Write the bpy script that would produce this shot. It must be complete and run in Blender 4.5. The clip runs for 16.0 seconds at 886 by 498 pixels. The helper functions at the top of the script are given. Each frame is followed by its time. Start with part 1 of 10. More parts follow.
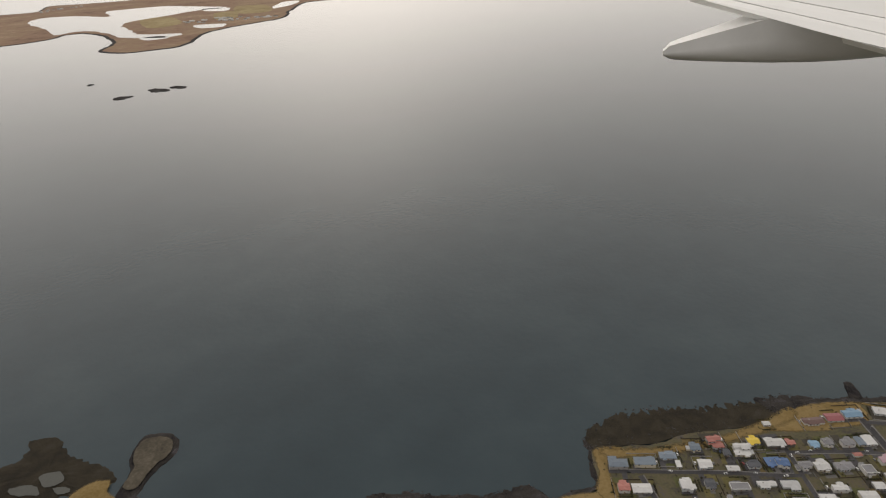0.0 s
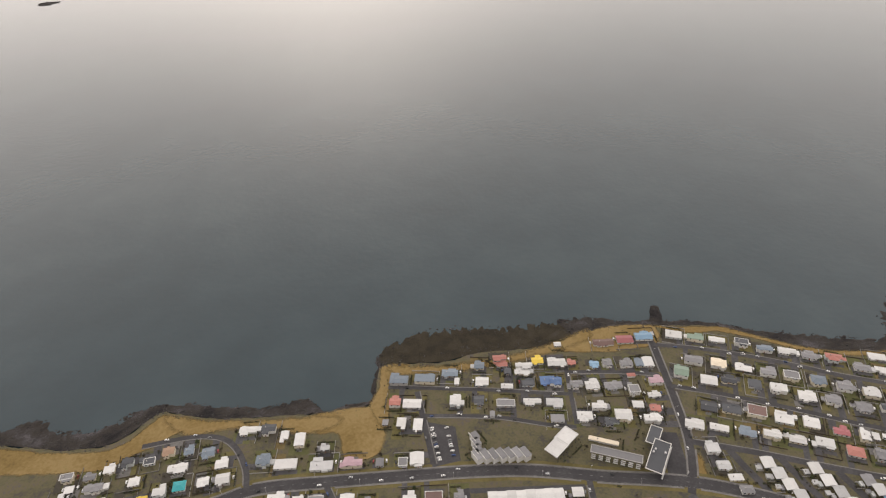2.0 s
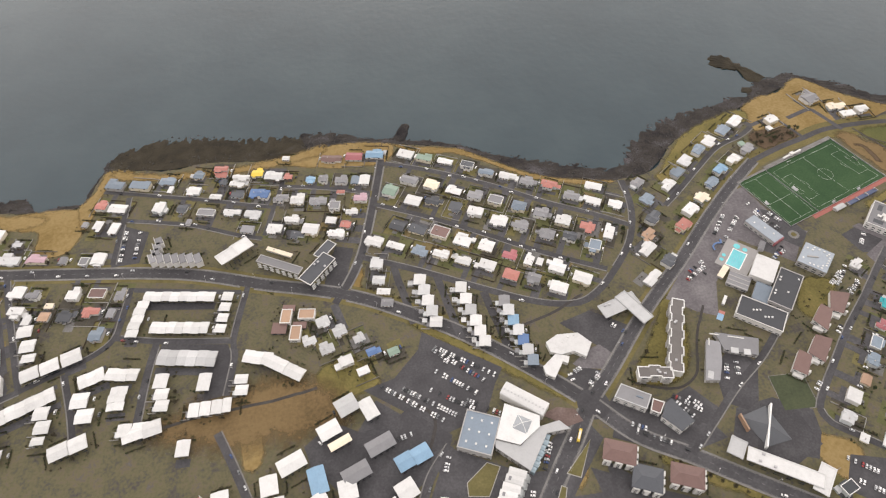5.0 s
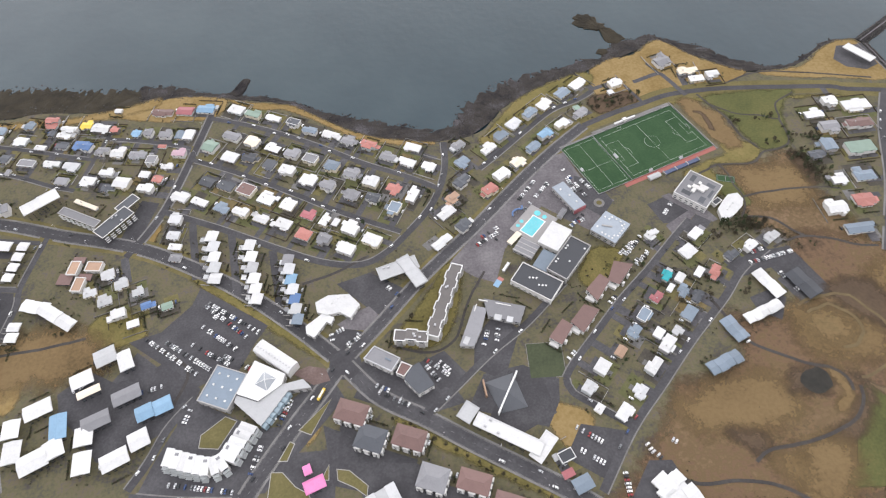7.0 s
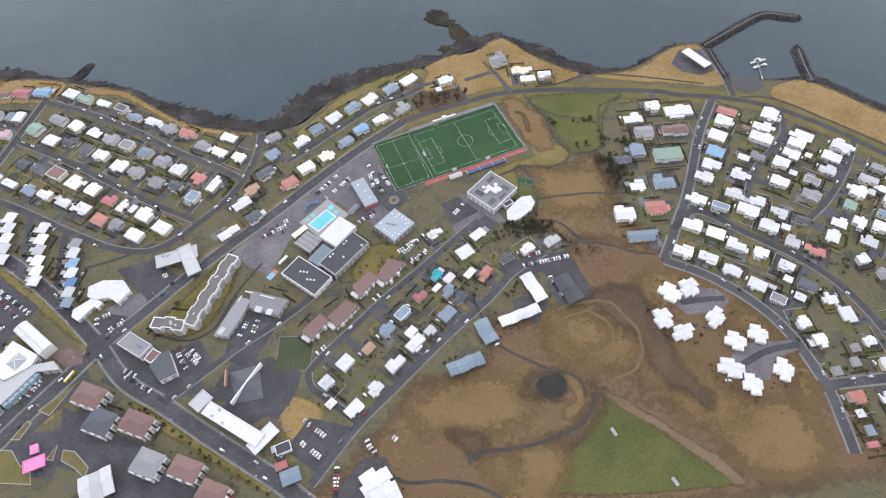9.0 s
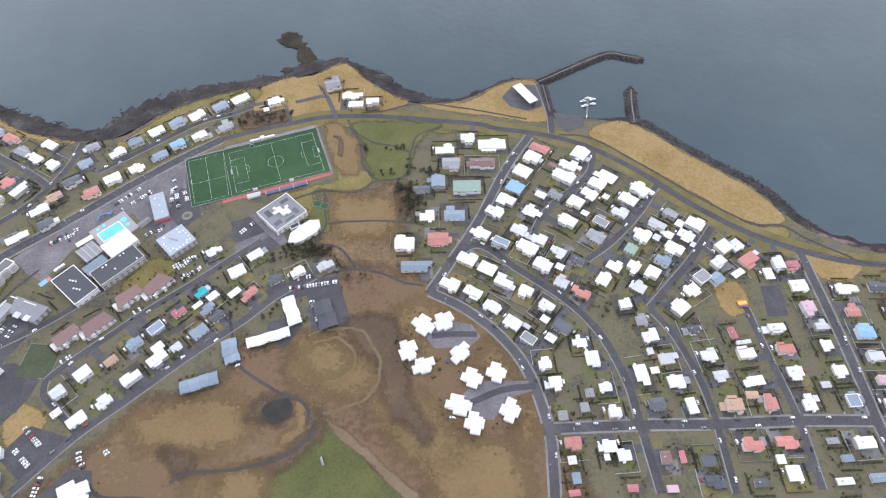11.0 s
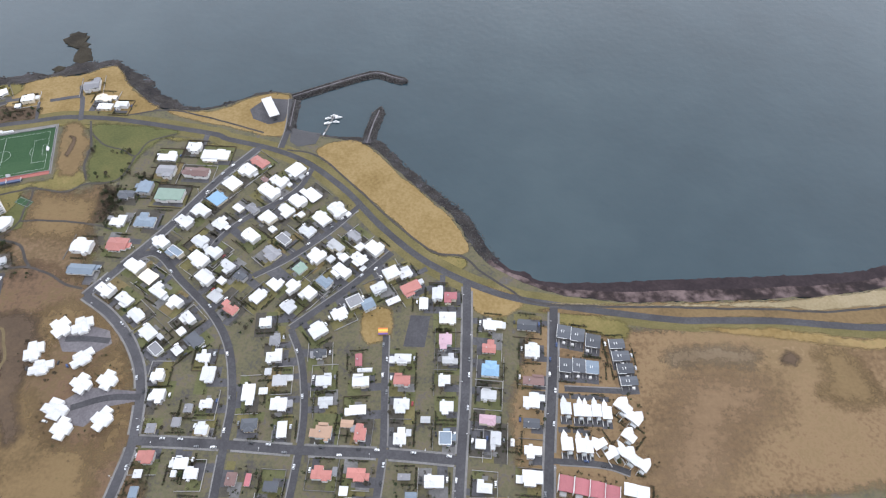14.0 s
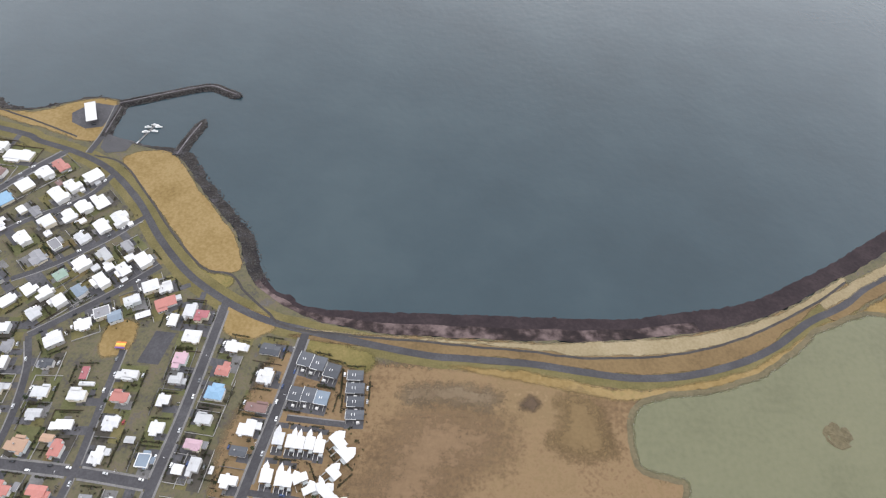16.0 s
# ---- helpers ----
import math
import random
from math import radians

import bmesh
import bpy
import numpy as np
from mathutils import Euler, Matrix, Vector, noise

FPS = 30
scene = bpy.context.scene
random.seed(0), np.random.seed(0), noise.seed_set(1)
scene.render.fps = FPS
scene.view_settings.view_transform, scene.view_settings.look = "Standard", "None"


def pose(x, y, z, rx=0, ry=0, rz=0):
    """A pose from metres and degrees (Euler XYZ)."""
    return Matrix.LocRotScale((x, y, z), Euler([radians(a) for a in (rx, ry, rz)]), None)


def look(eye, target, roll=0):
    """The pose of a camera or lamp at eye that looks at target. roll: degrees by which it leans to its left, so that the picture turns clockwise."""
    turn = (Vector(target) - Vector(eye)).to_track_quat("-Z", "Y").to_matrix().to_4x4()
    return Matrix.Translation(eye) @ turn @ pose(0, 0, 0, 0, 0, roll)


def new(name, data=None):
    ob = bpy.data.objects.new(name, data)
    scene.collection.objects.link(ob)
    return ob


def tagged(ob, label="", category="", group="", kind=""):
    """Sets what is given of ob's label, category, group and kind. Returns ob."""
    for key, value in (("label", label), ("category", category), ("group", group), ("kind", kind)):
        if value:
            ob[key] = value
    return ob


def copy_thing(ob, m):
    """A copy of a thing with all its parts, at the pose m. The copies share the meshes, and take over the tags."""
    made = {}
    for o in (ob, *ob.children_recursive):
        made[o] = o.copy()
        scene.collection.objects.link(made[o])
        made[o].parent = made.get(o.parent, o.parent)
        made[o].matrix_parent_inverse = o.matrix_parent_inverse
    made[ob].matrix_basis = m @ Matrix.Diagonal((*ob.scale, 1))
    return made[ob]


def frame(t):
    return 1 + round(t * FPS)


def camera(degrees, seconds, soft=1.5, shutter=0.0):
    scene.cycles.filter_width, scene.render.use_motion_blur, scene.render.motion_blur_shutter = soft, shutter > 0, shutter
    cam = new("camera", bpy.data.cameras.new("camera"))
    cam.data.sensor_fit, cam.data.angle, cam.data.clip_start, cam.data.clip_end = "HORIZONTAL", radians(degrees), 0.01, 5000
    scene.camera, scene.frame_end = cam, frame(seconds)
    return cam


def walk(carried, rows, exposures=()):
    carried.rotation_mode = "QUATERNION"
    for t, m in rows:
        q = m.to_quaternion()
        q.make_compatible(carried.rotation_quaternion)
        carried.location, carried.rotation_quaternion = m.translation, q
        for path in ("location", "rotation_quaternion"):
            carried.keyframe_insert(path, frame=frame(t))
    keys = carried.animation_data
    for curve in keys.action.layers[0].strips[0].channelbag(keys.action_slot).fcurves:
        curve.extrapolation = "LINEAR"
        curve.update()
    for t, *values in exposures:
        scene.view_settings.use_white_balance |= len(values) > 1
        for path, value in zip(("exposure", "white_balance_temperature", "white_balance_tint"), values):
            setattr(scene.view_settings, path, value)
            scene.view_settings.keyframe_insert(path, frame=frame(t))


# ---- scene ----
SCALE = 0.3
cam = camera(71.44, 16.0, soft=1.2)
PATH = [
    (0, (-1192.22, -304.64, 571.41), (-884.64, 791.11, 0.0), -3.62),
    (0.5, (-1131.27, -321.72, 566.69), (-848.54, 688.44, 0.0), -3.57),
    (1, (-1070.33, -338.84, 562.03), (-809.41, 595.66, 0.0), -3.48),
    (1.5, (-1009.42, -355.94, 557.50), (-764.02, 511.94, 0.0), -3.08),
    (2, (-948.66, -372.89, 553.15), (-727.53, 417.12, 0.0), -2.72),
    (2.5, (-888.10, -389.65, 549.01), (-700.74, 303.74, 0.0), -2.68),
    (3, (-827.71, -406.16, 545.08), (-672.91, 184.47, 0.0), -2.25),
    (3.5, (-767.48, -422.34, 541.30), (-646.76, 71.95, 0.0), -2.74),
    (4, (-707.37, -438.19, 537.70), (-596.82, 29.15, 0.0), -2.53),
    (6.5, (-408.09, -507.21, 524.58), (-348.15, -134.10, 0.0), -3.48),
    (7, (-348.71, -518.43, 524.03), (-293.84, -148.22, 0.0), -3.53),
    (7.5, (-289.25, -529.15, 523.72), (-241.48, -167.92, 0.0), -3.78),
    (8, (-229.61, -539.41, 523.55), (-187.30, -181.92, 0.0), -3.95),
    (10.5, (76.84, -578.71, 523.24), (103.70, -204.37, 0.0), -1.91),
    (11, (138.50, -582.80, 522.98), (162.82, -197.61, 0.0), -1.46),
    (11.5, (200.06, -586.21, 522.77), (217.98, -211.94, 0.0), -1.58),
    (12, (261.42, -588.87, 522.64), (275.85, -212.69, 0.0), -1.31),
    (12.5, (322.50, -590.70, 522.68), (334.04, -209.30, 0.0), -0.94),
    (13, (383.28, -591.73, 523.02), (392.05, -202.80, 0.0), -0.45),
    (13.5, (443.79, -592.08, 523.74), (449.70, -199.19, 0.0), 0.02),
    (14, (504.10, -591.96, 524.90), (507.30, -190.96, 0.0), 0.31),
    (14.5, (564.21, -591.46, 526.43), (580.54, -167.65, 0.0), 4.15),
    (15, (624.17, -590.76, 528.26), (632.56, -158.23, 0.0), 3.64),
    (15.5, (684.05, -589.99, 530.22), (687.96, -144.62, 0.0), 3.97),
    (16, (743.91, -576.18, 521.14), (745.27, -146.01, 0.0), 4.21),
]
walk(cam, [(t, look(Vector(eye) * SCALE, Vector(target) * SCALE, roll)) for t, eye, target, roll in PATH],
     exposures=[(0, -0.58, 6900, 12), (0.5, -0.38, 6950, 13), (1, -0.31, 7000, 13), (2, 0.08, 7000, 15), (2.5, 0.24, 7050, 15), (4.2, 0.6, 6900, 15), (6.5, 0.2, 6400, 13), (7, 0.66, 6200, 14), (7.5, 0.56, 6100, 14), (8.2, 0.52, 6050, 14), (10.3, 0.86, 5700, 15), (12.5, 0.84, 5700, 14), (15.3, 0.77, 5950, 12), (16, 0.76, 6050, 13)])

# world, light and exposure
SUN_ELEVATION, SUN_TURN = 20.0, 8.0
world = bpy.data.worlds.new("overcast_sky")
world.use_nodes = True
scene.world = world
wt = world.node_tree
sky = wt.nodes.new("ShaderNodeTexSky")
sky.sky_type, sky.sun_disc = "NISHITA", False
sky.sun_elevation, sky.sun_rotation = radians(SUN_ELEVATION), radians(SUN_TURN)
sky.altitude, sky.air_density, sky.dust_density, sky.ozone_density = 100, 1.0, 4.0, 1.0
veil = wt.nodes.new("ShaderNodeHueSaturation")
veil.inputs["Saturation"].default_value = 0.3
wt.links.new(sky.outputs[0], veil.inputs["Color"])
cloud = wt.nodes.new("ShaderNodeMix")
cloud.data_type = "RGBA"
cloud.inputs["Factor"].default_value = 0.92
cloud.inputs[7].default_value = (7.1, 7.0, 6.9, 1)
wt.links.new(veil.outputs[0], cloud.inputs[6])
wt.links.new(cloud.outputs[2], wt.nodes["Background"].inputs[0])
wt.nodes["Background"].inputs[1].default_value = 0.15
sun_data = bpy.data.lights.new("sun", "SUN")
sun_data.energy, sun_data.angle, sun_data.color = 1.0, radians(110), (1.0, 0.96, 0.9)
sun = new("sun", sun_data)
sun.matrix_world = pose(0, 0, 300, 90 - SUN_ELEVATION, 0, 180 - SUN_TURN)

# ---- materials ----
def material(name, stops, rough=0.8, grain=0.6, patch=0.05, bump=0.3, metal=0.0, spread=0.0, coat=0.0, ior=1.45):
    """Colours from stops, mixed by broad patches and fine grain; spread: how far single objects differ."""
    m = bpy.data.materials.new(name)
    m.use_nodes = True
    t = m.node_tree
    b = t.nodes["Principled BSDF"]
    b.inputs["Roughness"].default_value, b.inputs["Metallic"].default_value = rough, metal
    b.inputs["Specular IOR Level"].default_value = 0.2 if rough >= 0.85 else 0.5
    b.inputs["IOR"].default_value, b.inputs["Coat Weight"].default_value = ior, coat
    place = t.nodes.new("ShaderNodeTexCoord")
    info = t.nodes.new("ShaderNodeObjectInfo")
    shift = t.nodes.new("ShaderNodeVectorMath")
    shift.operation = "MULTIPLY_ADD"
    shift.inputs[1].default_value = (1, 1, 1)
    lift = t.nodes.new("ShaderNodeVectorMath")
    lift.operation = "SCALE"
    lift.inputs[0].default_value = (91.0, 57.0, 33.0)
    t.links.new(info.outputs["Random"], lift.inputs["Scale"])
    t.links.new(place.outputs["Object"], shift.inputs[0])
    t.links.new(lift.outputs[0], shift.inputs[2])
    broad, fine = t.nodes.new("ShaderNodeTexNoise"), t.nodes.new("ShaderNodeTexNoise")
    broad.inputs["Scale"].default_value, broad.inputs["Detail"].default_value = patch, 7
    broad.inputs["Roughness"].default_value = 0.62
    fine.inputs["Scale"].default_value, fine.inputs["Detail"].default_value = grain, 4
    for n in (broad, fine):
        t.links.new(shift.outputs[0], n.inputs["Vector"])
    mix = t.nodes.new("ShaderNodeMix")
    mix.inputs["Factor"].default_value = 0.38
    t.links.new(broad.outputs["Fac"], mix.inputs["A"])
    t.links.new(fine.outputs["Fac"], mix.inputs["B"])
    ramp = t.nodes.new("ShaderNodeValToRGB")
    while len(ramp.color_ramp.elements) < len(stops):
        ramp.color_ramp.elements.new(0.5)
    for e, (at, colour) in zip(ramp.color_ramp.elements, stops):
        e.position, e.color = at, (*colour, 1)
    t.links.new(mix.outputs["Result"], ramp.inputs["Fac"])
    out = ramp.outputs[0]
    if spread:
        hsv = t.nodes.new("ShaderNodeHueSaturation")
        span = t.nodes.new("ShaderNodeMapRange")
        span.inputs["To Min"].default_value, span.inputs["To Max"].default_value = 1 - spread, 1 + spread
        t.links.new(info.outputs["Random"], span.inputs["Value"])
        t.links.new(span.outputs[0], hsv.inputs["Value"])
        t.links.new(out, hsv.inputs["Color"])
        out = hsv.outputs[0]
    t.links.new(out, b.inputs["Base Color"])
    if bump:
        bn = t.nodes.new("ShaderNodeBump")
        bn.inputs["Strength"].default_value, bn.inputs["Distance"].default_value = bump, 0.15
        t.links.new(fine.outputs["Fac"], bn.inputs["Height"])
        t.links.new(bn.outputs[0], b.inputs["Normal"])
    return m


def paint(name, r, g, b, rough=0.55, spread=0.08, grain=0.7, patch=0.15, metal=0.0):
    lo, hi = 0.86, 1.07
    return material(name, [(0.3, (r * lo, g * lo, b * lo)), (0.5, (r, g, b)), (0.7, (min(r * hi, 0.92), min(g * hi, 0.92), min(b * hi, 0.92)))],
                    rough, grain, patch, 0.15, metal, spread)


ROOF = {
    "w": paint("white_painted_roof", 0.55, 0.55, 0.545, spread=0.1),
    "l": paint("pale_grey_roof", 0.42, 0.425, 0.43, spread=0.18),
    "g": paint("grey_roof", 0.19, 0.19, 0.20, spread=0.2),
    "D": paint("black_felt_roof", 0.040, 0.043, 0.05),
    "d": paint("dark_grey_roof", 0.060, 0.065, 0.075, spread=0.25),
    "s": paint("slate_blue_roof", 0.16, 0.20, 0.245, spread=0.15),
    "b": paint("light_blue_roof", 0.18, 0.30, 0.42, spread=0.12),
    "B": paint("deep_blue_roof", 0.085, 0.155, 0.31, spread=0.12),
    "r": paint("orange_red_roof", 0.36, 0.145, 0.12, spread=0.15),
    "m": paint("crimson_roof", 0.31, 0.105, 0.115, spread=0.15),
    "n": paint("brown_roof", 0.15, 0.09, 0.08, spread=0.15),
    "o": paint("tan_roof", 0.33, 0.215, 0.145, spread=0.15),
    "c": paint("cream_roof", 0.66, 0.58, 0.46, spread=0.08),
    "e": paint("grey_green_roof", 0.19, 0.26, 0.21, spread=0.12),
    "t": paint("teal_roof", 0.02, 0.30, 0.33),
    "y": paint("yellow_roof", 0.62, 0.45, 0.06),
    "q": paint("blue_grey_roof", 0.27, 0.305, 0.345),
    "p": paint("mauve_roof", 0.40, 0.27, 0.31),
    "k": paint("pink_roof", 0.58, 0.19, 0.38),
}
ROOF_WORDS = {"w": "white", "l": "pale grey", "g": "grey", "D": "black", "d": "dark grey", "s": "slate blue", "b": "light blue", "B": "deep blue",
              "r": "orange-red", "m": "crimson", "n": "brown", "o": "tan", "c": "cream", "e": "grey-green", "t": "teal", "y": "yellow",
              "p": "mauve", "k": "pink", "q": "blue-grey"}
WALL = [paint("white_render", 0.56, 0.55, 0.53), paint("cream_render", 0.55, 0.5, 0.4), paint("grey_concrete", 0.34, 0.33, 0.32),
        paint("dark_cladding", 0.12, 0.11, 0.10), paint("pale_cladding", 0.48, 0.5, 0.5)]
WALL_WORDS = ["white rendered", "cream rendered", "grey concrete", "dark clad", "pale clad"]
GLASS = material("window_glass", [(0.3, (0.02, 0.025, 0.03)), (0.7, (0.05, 0.06, 0.07))], 0.08, 1, 0.2, 0)
BAY_GLASS = paint("pale_bay_glass", 0.24, 0.31, 0.35, rough=0.12)
PALE_WALL = paint("pale_garden_wall", 0.30, 0.29, 0.275)
TRIM = paint("white_trim", 0.62, 0.62, 0.61)
DOOR = paint("brown_door", 0.16, 0.07, 0.04, spread=0.4)
ASPHALT = material("asphalt", [(0.3, (0.0432, 0.0423, 0.0451)), (0.5, (0.0612, 0.0594, 0.0635)), (0.7, (0.0900, 0.0882, 0.0920))], 0.85, 0.5, 0.04, 0.2, spread=0.12)
WORN_ASPHALT = material("worn_asphalt", [(0.3, (0.0738, 0.0689, 0.0720)), (0.5, (0.1279, 0.1181, 0.1250)), (0.7, (0.1870, 0.1771, 0.1801))], 0.85, 0.4, 0.04, 0.2)
CONCRETE = material("pavement_concrete", [(0.3, (0.11, 0.105, 0.10)), (0.5, (0.165, 0.16, 0.155)), (0.7, (0.22, 0.215, 0.21))], 0.85, 0.6, 0.08, 0.2)
MARKING = paint("worn_road_paint", 0.20, 0.20, 0.20)
DRIVE = material("drive_paving", [(0.3, (0.0508, 0.0493, 0.0532)), (0.5, (0.0725, 0.0711, 0.0760)), (0.7, (0.1161, 0.1124, 0.1178))], 0.85, 0.5, 0.06, 0.2)
LAWN = material("garden_lawn", [(0.3, (0.0884, 0.0815, 0.0367)), (0.5, (0.1269, 0.1125, 0.0486)), (0.7, (0.1716, 0.1436, 0.0691))], 0.95, 0.5, 0.06, 0.4)
VERGE = material("road_verge", [(0.3, (0.082, 0.072, 0.028)), (0.5, (0.122, 0.104, 0.044)), (0.7, (0.17, 0.138, 0.066))], 0.95, 0.45, 0.05, 0.4)
GREEN_LAWN = material("green_garden_lawn", [(0.3, (0.0700, 0.0745, 0.0330)), (0.5, (0.0975, 0.1000, 0.0451)), (0.7, (0.1325, 0.1254, 0.0616))], 0.95, 0.5, 0.06, 0.4)
DRY_LAWN = material("dry_garden_lawn", [(0.3, (0.108, 0.084, 0.040)), (0.5, (0.145, 0.112, 0.054)), (0.7, (0.185, 0.146, 0.078))], 0.95, 0.5, 0.06, 0.4)
PAVING = material("garden_paving", [(0.3, (0.100, 0.096, 0.094)), (0.5, (0.140, 0.136, 0.133)), (0.7, (0.190, 0.185, 0.180))], 0.85, 0.6, 0.1, 0.2)
BED = material("bare_garden_soil", [(0.3, (0.046, 0.041, 0.035)), (0.5, (0.066, 0.060, 0.050)), (0.7, (0.092, 0.082, 0.064))], 0.95, 0.6, 0.1, 0.4)
TOWN = material("garden_ground", [(0.3, (0.052, 0.046, 0.043)), (0.41, (0.074, 0.066, 0.058)), (0.46, (0.090, 0.084, 0.052)), (0.51, (0.105, 0.097, 0.056)), (0.56, (0.116, 0.098, 0.064)), (0.62, (0.092, 0.083, 0.072)), (0.72, (0.118, 0.110, 0.103))], 0.95, 0.35, 0.045, 0.5)
GRASS = {
    "grass_ochre": material("dry_ochre_grass", [(0.28, (0.1150, 0.0797, 0.0299)), (0.42, (0.1800, 0.1238, 0.0475)), (0.5, (0.2120, 0.1498, 0.0625)), (0.58, (0.2450, 0.1757, 0.0810)), (0.68, (0.1850, 0.1459, 0.0554))], 0.95, 0.3, 0.014, 0.4),
    "grass_olive": material("olive_grass", [(0.32, (0.0850, 0.0738, 0.0265)), (0.5, (0.1400, 0.1197, 0.0435)), (0.66, (0.2000, 0.1547, 0.0643))], 0.95, 0.45, 0.025, 0.4),
    "grass_green": material("green_grass", [(0.32, (0.0512, 0.0577, 0.0231)), (0.5, (0.0848, 0.0884, 0.0325)), (0.68, (0.1237, 0.1119, 0.0445))], 0.95, 0.4, 0.02, 0.4),
    "tan_moor": material("tan_moor", [(0.30, (0.0911, 0.0605, 0.0334)), (0.42, (0.1457, 0.0968, 0.0522)), (0.5, (0.1947, 0.1331, 0.0729)), (0.58, (0.1669, 0.1173, 0.0608)), (0.7, (0.2579, 0.1806, 0.1072))], 0.95, 0.25, 0.009, 0.5),
    "brown_turf": material("brown_turf", [(0.3, (0.1269, 0.0856, 0.0491)), (0.5, (0.1672, 0.1123, 0.0644)), (0.7, (0.2077, 0.1412, 0.0830))], 0.95, 0.25, 0.012, 0.5),
    "wet_moor": material("wet_dark_moor", [(0.3, (0.0554, 0.0391, 0.0265)), (0.5, (0.0806, 0.0567, 0.0376)), (0.7, (0.1109, 0.0763, 0.0470))], 0.9, 0.3, 0.02, 0.5),
    "mound_grass": material("mound_grass", [(0.3, (0.0833, 0.0587, 0.0287)), (0.45, (0.1368, 0.0938, 0.0461)), (0.58, (0.1665, 0.1156, 0.0571)), (0.7, (0.1131, 0.0843, 0.0396))], 0.95, 0.3, 0.02, 0.5),
    "sandy_track": material("sandy_track", [(0.3, (0.0980, 0.0700, 0.0408)), (0.5, (0.1470, 0.1085, 0.0680)), (0.7, (0.1890, 0.1470, 0.0952))], 0.95, 0.4, 0.03, 0.3),
    "pale_grass": material("pale_beach_grass", [(0.3, (0.1666, 0.1279, 0.0699)), (0.5, (0.2361, 0.1919, 0.1136)), (0.7, (0.2916, 0.2416, 0.1573))], 0.95, 0.4, 0.02, 0.4),
    "moor": material("brown_moor", [(0.30, (0.0553, 0.0358, 0.0250)), (0.41, (0.0916, 0.0608, 0.0380)), (0.48, (0.1337, 0.0858, 0.0528)), (0.54, (0.1154, 0.0814, 0.0426)), (0.61, (0.1516, 0.1029, 0.0602)), (0.72, (0.2108, 0.1421, 0.0946))], 0.95, 0.25, 0.0085, 0.5),
}
ROCK = material("wet_shore_rock", [(0.36, (0.0104, 0.0098, 0.0107)), (0.45, (0.0246, 0.0221, 0.0233)), (0.50, (0.0357, 0.0311, 0.0251)), (0.55, (0.0410, 0.0380, 0.0403)), (0.64, (0.0930, 0.0859, 0.0905))], 0.9, 0.8, 0.03, 0.8)
DARK_SAND = material("dark_wet_sand", [(0.32, (0.0188, 0.0138, 0.0159)), (0.5, (0.0281, 0.0206, 0.0225)), (0.68, (0.0435, 0.0320, 0.0335))], 0.9, 0.3, 0.04, 0.5)
STONY = material("stony_spit_top", [(0.3, (0.05, 0.044, 0.034)), (0.5, (0.085, 0.074, 0.056)), (0.68, (0.14, 0.122, 0.095))], 0.9, 0.3, 0.05, 0.4)
POOL_GREY = material("grey_rock_pool", [(0.3, (0.0360, 0.0396, 0.0330)), (0.7, (0.0540, 0.0570, 0.0480))], 0.3, 0.3, 0.03, 0.1)
BANK = material("muddy_bank", [(0.3, (0.08, 0.068, 0.042)), (0.5, (0.12, 0.102, 0.06)), (0.7, (0.16, 0.13, 0.08))], 0.9, 0.4, 0.05, 0.3)
TRODDEN = material("trodden_turf", [(0.3, (0.0896, 0.0696, 0.0377)), (0.5, (0.1226, 0.0946, 0.0519)), (0.7, (0.1603, 0.1256, 0.0660))], 0.95, 0.3, 0.05, 0.3)
FOOTPATH = material("dark_footpath", [(0.3, (0.0372, 0.0335, 0.0310)), (0.5, (0.0527, 0.0484, 0.0459)), (0.7, (0.0744, 0.0682, 0.0632))], 0.9, 0.4, 0.05, 0.2)
WEED = material("weedy_shelf", [(0.3, (0.0112, 0.0099, 0.0083)), (0.45, (0.0248, 0.0211, 0.0150)), (0.55, (0.0384, 0.0322, 0.0210)), (0.68, (0.0465, 0.0409, 0.0375))], 0.9, 0.9, 0.04, 0.8)
SAND = material("pale_shingle", [(0.43, (0.0174, 0.0125, 0.0130)), (0.49, (0.0326, 0.0229, 0.0222)), (0.54, (0.0739, 0.0536, 0.0517)), (0.62, (0.1392, 0.1034, 0.0979))], 0.85, 0.12, 0.02, 0.4)
BOULDER = material("basalt_boulder", [(0.3, (0.0160, 0.0152, 0.0144)), (0.5, (0.0360, 0.0336, 0.0320)), (0.7, (0.0880, 0.0800, 0.0760))], 0.8, 1.0, 0.2, 0.4)
TWIGS = material("bare_twigs", [(0.3, (0.036, 0.031, 0.022)), (0.5, (0.058, 0.050, 0.034)), (0.7, (0.082, 0.074, 0.045))], 0.95, 0.3, 0.05, 0)
NEEDLES = material("dark_evergreen", [(0.3, (0.026, 0.038, 0.019)), (0.5, (0.042, 0.056, 0.027)), (0.7, (0.068, 0.080, 0.036))], 0.9, 0.3, 0.1, 0)
BARK = material("bark", [(0.3, (0.04, 0.03, 0.02)), (0.7, (0.10, 0.08, 0.06))], 0.9, 3, 0.5, 0.3)
TURF = material("artificial_turf", [(0.3, (0.021, 0.050, 0.022)), (0.5, (0.031, 0.066, 0.029)), (0.7, (0.047, 0.088, 0.040))], 0.9, 0.5, 0.03, 0.2)
TRACK = paint("red_running_strip", 0.25, 0.075, 0.06)
POOL_WATER = material("pool_water", [(0.3, (0.09, 0.40, 0.45)), (0.7, (0.15, 0.52, 0.55))], 0.1, 0.5, 0.1, 0.1)
METAL = paint("galvanised_metal", 0.4, 0.4, 0.41, rough=0.4, metal=0.6)
RUBBER = paint("black_rubber", 0.02, 0.02, 0.02)
